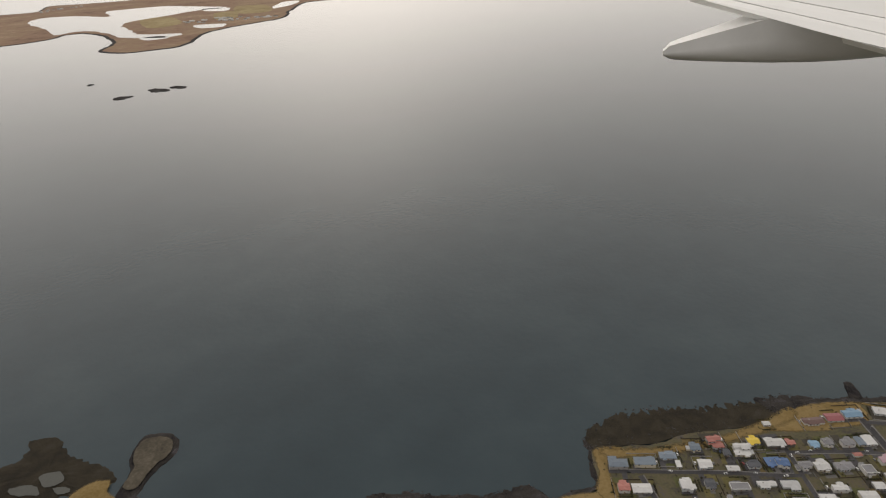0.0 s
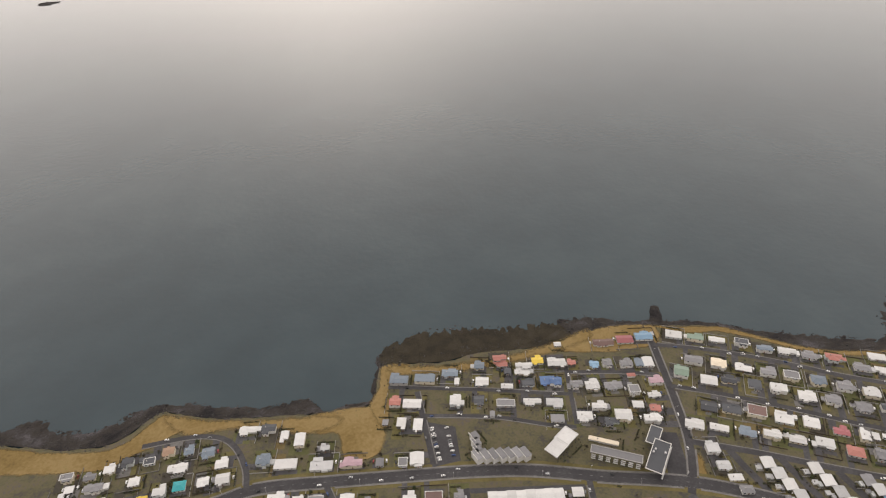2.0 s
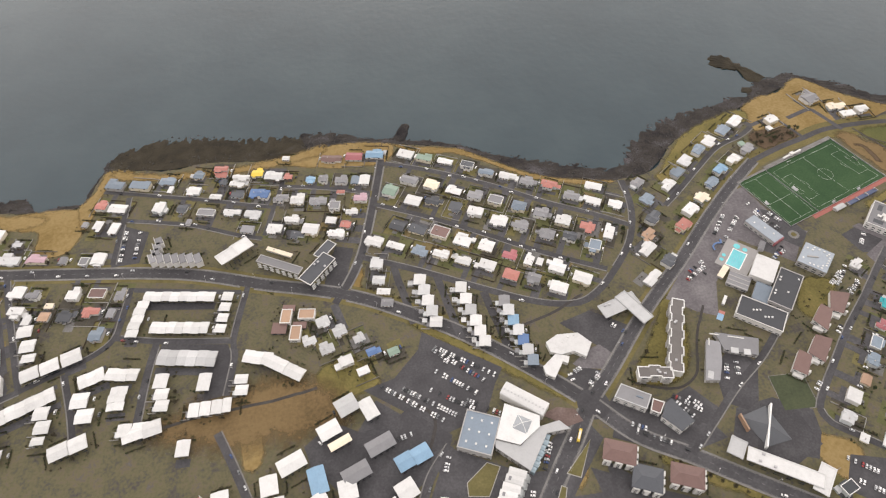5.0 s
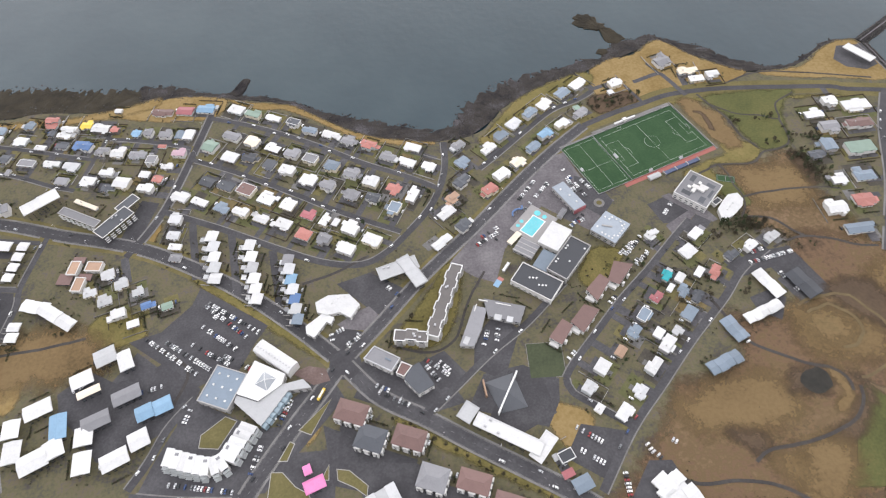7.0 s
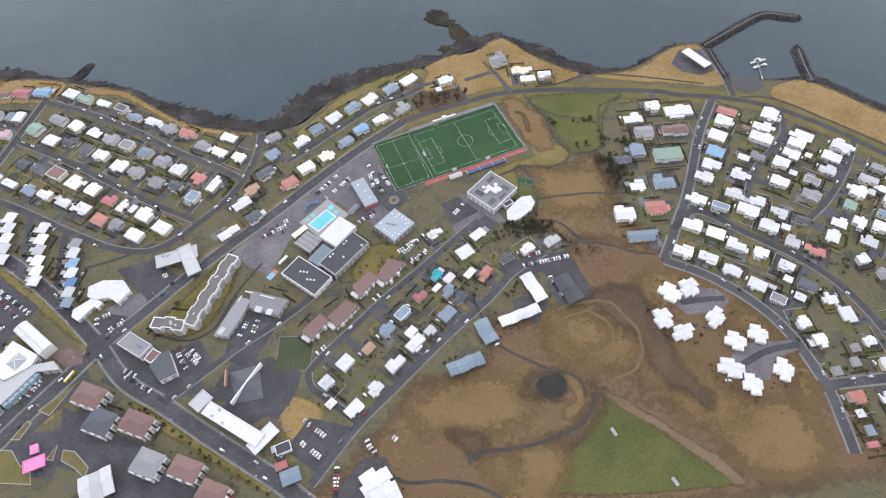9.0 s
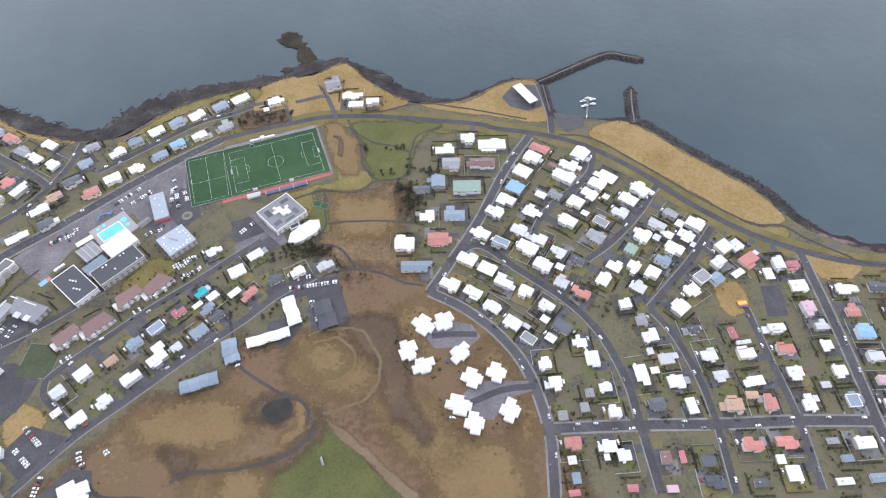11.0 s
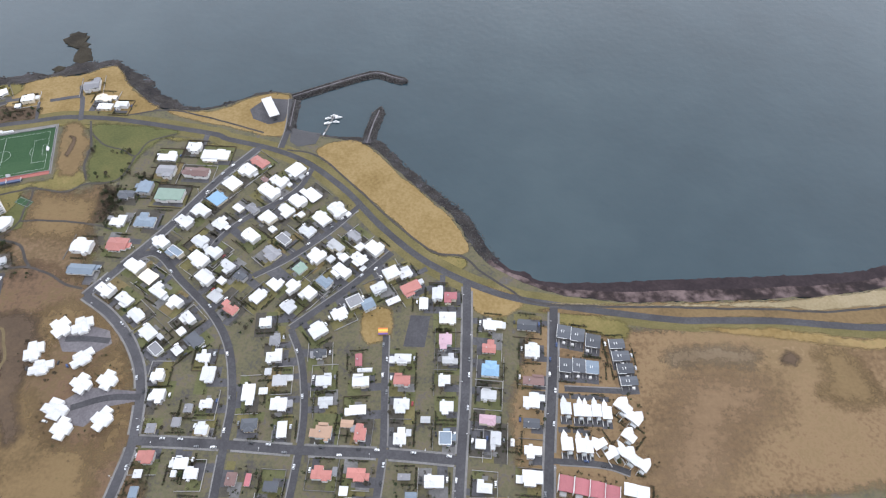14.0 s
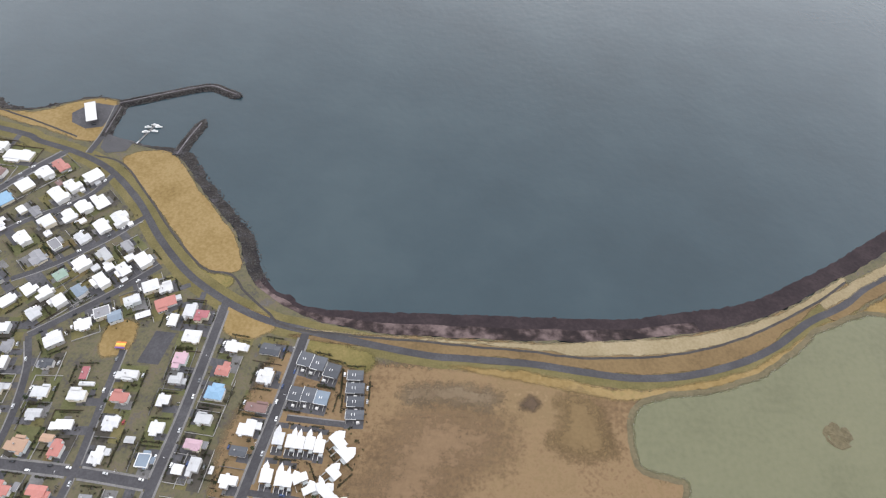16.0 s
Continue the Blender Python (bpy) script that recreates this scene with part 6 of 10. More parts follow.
HOUSE_ROWS = [
    ("shore_lane_west", SHORE_LANE_WEST),
    ("middle_lane_north", MIDDLE_LANE_NORTH),
    ("middle_lane_north_b", MIDDLE_LANE_NORTH_B),
    ("middle_lane_south", MIDDLE_LANE_SOUTH),
    ("middle_lane_south_b", MIDDLE_LANE_SOUTH_B),
    ("bend_houses", BEND_HOUSES),
    ("shore_lane_east", SHORE_LANE_EAST),
    ("point_houses", POINT_HOUSES),
    ("point_hall", POINT_HALL),
    ("pier_street_coast", PIER_STREET_COAST),
    ("pier_street_mid", PIER_STREET_MID),
    ("pier_street_low", PIER_STREET_LOW),
    ("west_point", WEST_POINT),
    ("west_point_b", WEST_POINT_B),
    ("west_road_north", WEST_ROAD_NORTH),
    ("west_loop", WEST_LOOP),
    ("far_west", FAR_WEST),
    ("far_west_b", FAR_WEST_B),
    ("west_road_south", WEST_ROAD_SOUTH),
    ("west_blocks", WEST_BLOCKS),
    ("west_blocks_b", WEST_BLOCKS_B),
    ("west_blocks_long", WEST_BLOCKS_LONG),
    ("west_blocks_upright", WEST_BLOCKS_UPRIGHT),
    ("stepped_west", STEPPED_WEST),
    ("stepped_mid", STEPPED_MID),
    ("stepped_low", STEPPED_LOW),
    ("stepped_low_south", STEPPED_LOW_SOUTH),
    ("stepped_column", STEPPED_COLUMN),
    ("low_west", LOW_WEST),
    ("low_west_grey", LOW_WEST_GREY),
    ("ring_top", RING_TOP),
    ("ring_sides", RING_SIDES),
    ("ring_units", RING_UNITS),
    ("grey_terrace", GREY_TERRACE),
    ("tower_terraces", TOWER_TERRACES),
    ("small_terrace", SMALL_TERRACE),
    ("hill_terrace", HILL_TERRACE),
    ("arc_west", ARC_WEST),
    ("arc_west_two", ARC_WEST_TWO),
    ("arc_east", ARC_EAST),
    ("arc_east_two", ARC_EAST_TWO),
    ("stacked_villas", STACKED_VILLAS),
    ("terrace_one", TERRACE_ONE),
    ("terrace_two", TERRACE_TWO),
    ("terrace_three", TERRACE_THREE),
    ("terrace_four", TERRACE_FOUR),
    ("business_rows", BUSINESS_ROWS),
    ("business_tall", BUSINESS_TALL),
    ("business_low", BUSINESS_LOW),
    ("business_long", BUSINESS_LONG),
    ("business_red", BUSINESS_RED),
    ("brown_flats", BROWN_FLATS),
    ("brown_flats_low", BROWN_FLATS_LOW),
    ("lane_row", LANE_ROW),
    ("lane_row_b", LANE_ROW_B),
    ("upper_lane", UPPER_LANE),
    ("moor_halls", MOOR_HALLS),
    ("moor_halls_side", MOOR_HALLS_SIDE),
    ("moor_blue", MOOR_BLUE),
    ("moor_blue_side", MOOR_BLUE_SIDE),
    ("south_hall", SOUTH_HALL),
    ("south_hall_wing", SOUTH_HALL_WING),
    ("south_shed", SOUTH_SHED),
    ("park_houses", PARK_HOUSES),
    ("harbour_rows", HARBOUR_ROWS),
    ("harbour_rows_b", HARBOUR_ROWS_B),
    ("harbour_rows_east", HARBOUR_ROWS_EAST),
    ("harbour_rows_east_b", HARBOUR_ROWS_EAST_B),
    ("bay_rows", BAY_ROWS),
    ("bay_rows_east", BAY_ROWS_EAST),
    ("ring_road_rows", RING_ROAD_ROWS),
    ("ring_road_low", RING_ROAD_LOW),
    ("clusters", CLUSTERS),
    ("clusters_low", CLUSTERS_LOW),
    ("inner_rows", INNER_ROWS),
    ("inner_rows_tilted", INNER_ROWS_TILTED),
    ("inner_rows_south", INNER_ROWS_SOUTH),
    ("east_rows", EAST_ROWS),
    ("east_street", EAST_STREET),
    ("east_blue", EAST_BLUE),
    ("dark_terrace_north", DARK_TERRACE_NORTH),
    ("dark_terrace_mid", DARK_TERRACE_MID),
    ("dark_terrace_side", DARK_TERRACE_SIDE),
    ("white_terrace_north", WHITE_TERRACE_NORTH),
    ("white_terrace_south", WHITE_TERRACE_SOUTH),
    ("white_terrace_tilted", WHITE_TERRACE_TILTED),
    ("white_villas", WHITE_VILLAS),
    ("red_terrace", RED_TERRACE),
    ("red_terrace_south", RED_TERRACE_SOUTH),
    ("white_tower_block", WHITE_TOWER_BLOCK),
    ("cream_flats", CREAM_FLATS),
    ("stair_flats", STAIR_FLATS),
    ("balcony_flats", BALCONY_FLATS),
    ("balcony_flats_wing", BALCONY_FLATS_WING),
    ("white_school", WHITE_SCHOOL),
    ("white_school_wing", WHITE_SCHOOL_WING),
    ("church_hall", CHURCH_HALL),
    ("church_hall_cross", CHURCH_HALL_CROSS),
    ("filling_station", FILLING_STATION),
    ("filling_canopy", FILLING_CANOPY),
    ("boathouse", BOATHOUSE),
    ("parkhouse", PARKHOUSE),
]

# ---- the ground, the sea and the shore ----
land = np.vstack([spline(LAND_EDGE_WEST + LAND_EDGE_TOWN + LAND_EDGE_POINT + LAND_EDGE_BAY, 5)])
water_line = spline(WATERLINE_WEST + WATERLINE_TOWN + WATERLINE_POINT + WATERLINE_BAY, 4)
land = rough_edge(land, 2.6, 14, 3)
bay = water_line[:, 0] > 380
water_line = np.vstack([rough_edge(rough_edge(rough_edge(water_line[~bay], 10.0, 120, 5), 3.0, 48, 8), 2.6, 13, 9), rough_edge(water_line[bay], 1.2, 40, 5)])
outline = list(land) + [(2200, 300), (9000, -500), (9000, -6000), (-9000, -6000), (-9000, 300), (-1800, 480)]
sheet("ground", outline, 0, TOWN, "brown and green town ground of gardens and winter grass", "ground")

sea = Shape()
sea.add([(-18000, -7000, -2.2), (18000, -7000, -2.2), (18000, 30000, -2.2), (-18000, 30000, -2.2)], [(0, 1, 2, 3)])
structure("water", sea, SEA, "calm grey-blue sea under an overcast sky", "sea")

# the rocky shore falls from the grass to the water
shore, k = Shape(), 0
steps = 7
rows = []
for i, w in enumerate(water_line):
    near = land[k:k + 60]
    j = int(np.argmin(np.linalg.norm(near - w, axis=1)))
    k = min(k + j, len(land) - 1)
    rows.append((land[k], w))
for a, w in rows:
    for s in range(steps + 1):
        u = s / steps
        p = a * (1 - u) + w * u
        z = 0.05 - 2.5 * u ** 0.7 + (0 if s in (0, steps) else (1.1 if w[0] < 540 else 0.25) * noise.noise(Vector((p[0] / 5, p[1] / 5, 2))) * (1 - 0.4 * u))
        shore.v.append((p[0], p[1], z))
for i in range(len(rows) - 1):
    for s in range(steps):
        q = i * (steps + 1) + s
        shore.f.append((q, q + 1, q + steps + 2, q + steps + 1))
shore_ob = structure("shore", shore, ROCK, "dark wet rocky shore with weed along the water", "shore")
beach_from = next(i for i, (a, w) in enumerate(rows) if w[0] > 560)
shore_ob.data.materials.append(SAND)
shelf_to = next(i for i, (a, w) in enumerate(rows) if w[0] > -640)
shore_ob.data.materials.append(WEED)
shore_ob.data.materials.append(DARK_SAND)
for i, f in enumerate(shore_ob.data.polygons):
    r = i // steps
    if r > beach_from and rows[r][1][0] < 1000 and (i % steps) in (0, 1, 2):
        f.material_index = 1
    elif r > beach_from:
        f.material_index = 3
    elif r < shelf_to and rows[r][1][0] > -880:
        f.material_index = 2


def mound(name, points, height, mat, label, category, seed, rough=2.0, sink=-2.6):
    """A low uneven rock or bank with the given outline."""
    rim = rough_edge(spline(points, 4, True), rough, 9, seed)
    mid = rim.mean(axis=0)
    s, n = Shape(), len(rim)
    rings = (1.0, 0.93, 0.8, 0.6, 0.35)
    for r, u in enumerate(rings):
        for p in rim:
            q = mid + (p - mid) * u
            s.v.append((q[0], q[1], sink if r == 0 else -2.2 + height * min(1.0, (r + 0.3) / 2.5) * (0.75 + 0.6 * noise.noise(Vector((q[0] / 6, q[1] / 6, seed))))))
    s.v.append((mid[0], mid[1], -2.2 + height * 0.9))
    for r in range(len(rings) - 1):
        for i in range(n):
            j = (i + 1) % n
            s.f.append((r * n + i, r * n + j, (r + 1) * n + j, (r + 1) * n + i))
    for i in range(n):
        s.f.append(((len(rings) - 1) * n + i, (len(rings) - 1) * n + (i + 1) % n, len(s.v) - 1))
    return tagged(new(name, s.mesh(name, mat)), label, category)


for k, pts in enumerate((ISLET_A, ISLET_B, ISLET_C, ISLET_D)):
    mound("skerry", pts, 3.0, ROCK, "low dark skerry awash in the sea", "rock", k + 1, 14.0)
mound("reef", REEF, 1.6, WEED, "dark weedy reef off the grassy point", "rock", 11, 9)
mound("reef", REEF_TWO, 1.2, WEED, "small weedy reef beside the point", "rock", 12, 6)
mound("reef", WEST_SHELF, 1.0, WEED, "broad weedy rock shelf beside a sand spit", "rock", 13, 7)
mound("headland", POINT_KNOB, 2.8, ROCK, "bulb-shaped stony spit with a dark rim", "headland", 14, 1.5)
mound("slip_pier", PIER, 2.2, ROCK, "short dark stone slip running into the sea", "pier", 15, 1.5)
for k, pts in enumerate(([(-1539, 393), (-1517, 391), (-1508, 373), (-1529, 370)], [(-1569, 384), (-1542, 378), (-1532, 360), (-1565, 370)], [(-1517, 363), (-1502, 362), (-1498, 349), (-1511, 350)])):
    sheet("rock_pool", rough_edge(spline(pts, 5, True), 3, 12, 50 + k), -0.55, POOL_GREY, "grey-green rock pool in the weedy shelf", "pool")
knob = np.array(POINT_KNOB)
top = knob.mean(axis=0) + (knob - knob.mean(axis=0)) * 0.76
sheet("grass_patch", rough_edge(spline(top, 4, True), 2, 9, 4), 1.7, STONY, "thin brown grass on the stony spit", "grass")

# far shore across the bay
# brown moor colours, lightened to carry the haze over the bay
FAR_MOOR_HAZED = material("far_brown_moor_hazed", [(0.35, (0.1654, 0.1005, 0.0694)), (0.47, (0.2646, 0.1693, 0.1173)), (0.55, (0.2756, 0.1949, 0.1224)), (0.65, (0.3749, 0.2565, 0.1836))], 0.95, 0.02, 0.0016, 0)
FAR_FIELD = material("far_hay_field", [(0.35, (0.24, 0.18, 0.09)), (0.5, (0.32, 0.25, 0.13)), (0.65, (0.40, 0.33, 0.18))], 0.95, 0.02, 0.004, 0)
far = rough_edge(spline(FAR_LAND, 60, True), 22, 160, 21)
sheet("far_land", far, -1.2, FAR_MOOR_HAZED, "flat brown moorland peninsula across the bay", "far land")
rim = Shape()
ribbon(rim, np.vstack([far[: len(far) * 3 // 4]]), -16, 14, -0.6)
structure("far_shore", rim, ROCK, "dark stony beach rim of the far peninsula", "shore")
lag = rough_edge(spline(LAGOON, 60, True), 26, 150, 8)
sheet("lagoon", lag, -0.9, SEA, "bright shallow lagoon in the far peninsula", "lagoon")
for k, pts in enumerate(([(-864, 7170), (-698, 7953), (-494, 7952), (-641, 7417)], [(-2007, 5369), (-1852, 5393), (-1772, 5212), (-1925, 5154)], [(-1620, 6037), (-1347, 5935), (-1393, 5681), (-1574, 5751)], [(-1614, 7927), (-1326, 7773), (-1355, 7400), (-1571, 7556)])):
    sheet("lagoon", rough_edge(spline(pts, 50, True), 18, 120, 30 + k), -0.9, SEA, "small bright pool in the far peninsula", "lagoon")
for k, pts in enumerate(([(-1243, 7853), (-910, 7735), (-906, 6838), (-1216, 6884)], [(-1471, 7153), (-1265, 7227), (-1242, 6516), (-1428, 6341)], [(-2215, 7235), (-1933, 7215), (-1761, 6326), (-2034, 6167)])):
    sheet("far_field", rough_edge(spline(pts, 60, True), 14, 120, 40 + k), -1.0, FAR_FIELD, "pale ochre hay field on the far peninsula", "field")
rng = random.Random(5)
for k in range(52):
    u = rng.random()
    (xa, ya), (xb, yb), spread = [((-1707, 6278), (-1189, 6465), 120), ((-1297, 6216), (-930, 6203), 90), ((-3822, 9630), (-3415, 10352), 160)][0 if k < 20 else 1 if k < 40 else 2]
    x, y = xa + (xb - xa) * u + rng.uniform(-spread, spread), ya + (yb - ya) * u + rng.uniform(-spread, spread)
    s = Shape()
    w, d, h = rng.uniform(18, 45), rng.uniform(12, 20), rng.uniform(6, 10)
    ob = holder("far_farmhouse", x, y, -1.2, rng.uniform(-20, 20), "white farm building on the far peninsula", "house", "far farms")
    s.box(-w / 2, w / 2, -d / 2, d / 2, 0, h)
    part("wall", s, WALL[0], ob)
    s = Shape()
    s.gable(-w / 2 - 0.5, w / 2 + 0.5, -d / 2 - 0.5, d / 2 + 0.5, h, 3)
    part("roof", s, ROOF["w" if k % 3 else "d"], ob)

# pond behind the bay
pond = rough_edge(spline(POND, 6, True), 2.5, 16, 7)
soft_sheet("pond", pond, 0.16, 2.5, POND_WATER, "shallow olive-green pond behind the beach", "pond")
bank = Shape()
ribbon(bank, np.vstack([pond, pond[:1]]), -6, 6, 0.13)
structure("pond_bank", bank, BANK, "muddy olive bank round the pond", "bank")
mound("pond_islet", [(1098, -330), (1112, -318), (1128, -326), (1126, -342), (1108, -346)], 4.3, BANK, "small round brown islet in the pond", "islet", 31, 1.5, 0.0)
tarn = rough_edge(spline([(TARN[0] + 14 * math.cos(a), TARN[1] + 12 * math.sin(a)) for a in np.linspace(0, 6.28, 9)[:-1]], 4, True), 3, 12, 6)
sheet("tarn", tarn, 0.16, material("boggy_water", [(0.3, (0.02, 0.02, 0.018)), (0.7, (0.045, 0.042, 0.036))], 0.86, 0.3, 0.05, 0.2), "dark boggy pool in the moor", "pool")
# grass and moor
for k, (kind, name, pts) in enumerate(ZONES):
    z = {"brown_turf": 0.06, "moor": 0.03, "tan_moor": 0.04, "wet_moor": 0.085, "mound_grass": 0.08, "sandy_track": 0.1, "pale_grass": 0.105, "grass_ochre": 0.05, "grass_olive": 0.07, "grass_green": 0.09}[kind] + 0.0007 * k + (0.03 if name.startswith("east_brown") else 0)
    line = rough_edge(spline(pts, 6, True), 9, 34, k) if kind in ("moor", "wet_moor", "mound_grass") and not name.startswith("bay_green") else rough_edge(spline(pts, 6, True), 2.2, 17, k)
    words = {"brown_turf": "worn brown winter turf", "moor": "rough brown winter moor grass", "tan_moor": "tan and brown winter moor grass", "wet_moor": "dark wet hollow of the moor", "mound_grass": "dry grass on a low mound", "sandy_track": "sandy trodden track", "pale_grass": "pale dry beach grass", "grass_ochre": "dry ochre winter grass", "grass_olive": "short olive winter grass", "grass_green": "mown green winter grass"}[kind]
    width = {"moor": 14, "tan_moor": 9, "wet_moor": 9, "mound_grass": 18, "sandy_track": 7, "grass_green": 2.5, "grass_olive": 4, "grass_ochre": 3}.get(kind, 2)
    width = {"field_edge": 2.5, "east_brown": 40,  "east_crest_two": 12, "crescent": 6, "east_green": 15, "east_hollow": 5, "bay_green_east": 2, "shore_strip_far": 6, "west_strip": 5, "sports_field": 1.5, "bay_verge": 2, "bay_green": 2, "pitch_park": 5, "bank_track": 2, "point_scrub": 4, "park_bank": 6, "bay_field": 1.5}.get(name, width)
    soft_sheet(kind, line, z, width, GRASS[kind], words + " beside the " + ("shore" if kind in ("grass_ochre", "pale_grass") else "houses"))

# ---- roads, pavements and yards ----
ROAD_LINES = [(name, width, spline(pts, 5)) for name, width, pts in ROADS]
all_mid = [(i, width, line) for i, (name, width, line) in enumerate(ROAD_LINES)]


def clear_of_roads(p, own, margin):
    return all(i == own or np.min(np.linalg.norm(line - p, axis=1)) > width / 2 + margin for i, width, line in all_mid)


dashes = Shape()
for i, (name, width, line) in enumerate(ROAD_LINES):
    s = Shape()
    ribbon(s, line, -width / 2, width / 2, 0.13 + 0.002 * i)
    structure("road", s, ASPHALT, "dark grey asphalt street between the houses" if width < 10 else "wide dark asphalt main road with white lane marks", "road")
    walk_side = Shape()
    t = np.gradient(line, axis=0)
    t /= np.linalg.norm(t, axis=1)[:, None]
    nrm = np.c_[-t[:, 1], t[:, 0]]
    for side in (-1, 1):
        if name == "coast_road" or name.startswith("cluster") or (width < 8 and side == (1 if i % 2 else -1)):
            continue
        a0 = width / 2 + 0.05
        a1 = a0 + (1.9 if width > 7 else 1.2)
        run = []
        for q in range(len(line) + 1):
            ok = q < len(line) and clear_of_roads(line[q] + nrm[q] * side * (a0 + 1), i, 0.6)
            if ok:
                run.append(q)
            if (not ok) and run:
                if len(run) > 2:
                    ribbon(walk_side, line[run[0]:run[-1] + 1], side * a0, side * a1, 0.27, 0.0)
                run = []
    if walk_side.v:
        structure("pavement", walk_side, CONCRETE, "pale concrete pavement with a raised kerb along the street", "pavement")
    if width >= 9:
        for q in range(1, len(line) - 1, 2):
            c = line[q]
            ang = math.atan2(t[q][1], t[q][0])
            dashes.turned_box(c[0], c[1], ang, 3.0, 0.2, 0.14 + 0.002 * i, 0.15 + 0.002 * i)
            if width > 10:
                for off in (-width / 2 + 0.5, width / 2 - 0.5):
                    e = c + nrm[q] * off
                    dashes.turned_box(e[0], e[1], ang, 9.0, 0.16, 0.14 + 0.002 * i, 0.15 + 0.002 * i)
for i, (name, width, line) in enumerate(ROAD_LINES):
    if name in ("coast_road", "coast_road_south", "main_road"):
        verge = Shape()
        for side in (-1, 1):
            ribbon(verge, rough_edge(line, 1.0, 20, side), side * width / 2, side * (width / 2 + (8.5 if name == "coast_road" else 6.0)), 0.072 + 0.0016 * i + 0.0004 * side)
        structure("verge", verge, VERGE, "olive and ochre grass verge along the road", "verge")
structure("road_marking", dashes, MARKING, "white dashed centre lines painted on the roads", "road marking")
for k, (name, width, pts) in enumerate(PATHS):
    s = Shape()
    line = rough_edge(spline(pts, 5), 0.8, 20, 2)
    ribbon(s, line, -width / 2, width / 2, 0.18 + 0.004 * k)
    structure("path", s, FOOTPATH if width <= 3 else ASPHALT, "narrow winding footpath through winter grass", "path")
for cx, cy, reach in MOUND_RINGS:
    s = Shape()
    ring_line = rough_edge(np.array([(cx + reach * math.cos(u), cy + reach * 0.92 * math.sin(u)) for u in np.linspace(-1.7, 2.1, 40)]), 4, 30, reach)
    ribbon(s, ring_line, -1.4, 1.4, 0.19)
    structure("path", s, TRODDEN, "faint trodden ring round the grassy mound", "path")
for k, (name, pts) in enumerate(YARDS):
    sheet("yard", pts, 0.095 + 0.0007 * k, WORN_ASPHALT if name in ("pool_car_park", "pitch_car_park", "school_paving", "school_paving_two", "hall_paving", "cluster_court", "cluster_court_low") else ASPHALT,
          "open asphalt yard and car park" + (" beside the swimming baths" if "pool" in name else " between large buildings"), "yard")

sheet("slipway", [(316, 2), (336, -5), (356, -9), (351, -28), (330, -33), (319, -24)], 0.24, material("wet_slipway", [(0.3, (0.016, 0.016, 0.019)), (0.7, (0.035, 0.034, 0.038))], 0.5, 0.5, 0.08, 0.2), "dark wet boat slipway beside the harbour", "slipway")

# ---- houses ----
def prism(shape, pts, z0, z1):
    n = len(pts)
    shape.add([(q[0], q[1], z) for z in (z0, z1) for q in pts], [tuple(range(n - 1, -1, -1)), tuple(range(n, 2 * n))] + [(i, (i + 1) % n, n + (i + 1) % n, n + i) for i in range(n)])


WINDOW = Shape()
WINDOW.box(-0.9, 0.9, -0.06, 0.06, 0, 1.3)
WINDOW = WINDOW.mesh("window", GLASS)
BAND = Shape()
BAND.box(-0.5, 0.5, -0.06, 0.06, 0, 1.5)
BAND = BAND.mesh("window_band", GLASS)
DOOR_LEAF = Shape()
DOOR_LEAF.box(-0.5, 0.5, -0.07, 0.07, 0, 2.1)
DOOR_LEAF = DOOR_LEAF.mesh("door", DOOR)
CHIMNEY = Shape()
CHIMNEY.box(-0.4, 0.4, -0.4, 0.4, -1.0, 1.1)
CHIMNEY.box(-0.5, 0.5, -0.5, 0.5, 1.1, 1.25)
CHIMNEY = CHIMNEY.mesh("chimney", WALL[2])
VENT = Shape()
VENT.box(-1.1, 1.1, -0.9, 0.9, -0.1, 1.0)
VENT.gable(-1.2, 1.2, -1.0, 1.0, 1.0, 0.4)
VENT = VENT.mesh("roof_vent", METAL)
drives, lawns, beds, green_lawns, dry_lawns, terraces = Shape(), Shape(), Shape(), Shape(), Shape(), Shape()
PLOTS = []
HOUSES = []
OPEN_GROUND = set()


def camera_side(turn):
    """The wall (0 south, 1 east, 2 north, 3 west in its own axes) that faces most to the south."""
    return min(range(4), key=lambda k: math.sin(radians(turn - 90 + 90 * k)))


def on_wall(ob, mesh, name, side, along, w, d, z, sx=1.0, sz=1.0):
    q = part(name, mesh, None, ob)
    x, y, r = [(along, -d / 2, 0), (w / 2, along, 90), (along, d / 2, 180), (-w / 2, along, 270)][side]
    q.matrix_basis = pose(x, y, z, 0, 0, r) @ Matrix.Diagonal((sx, 1, sz, 1))
    return q


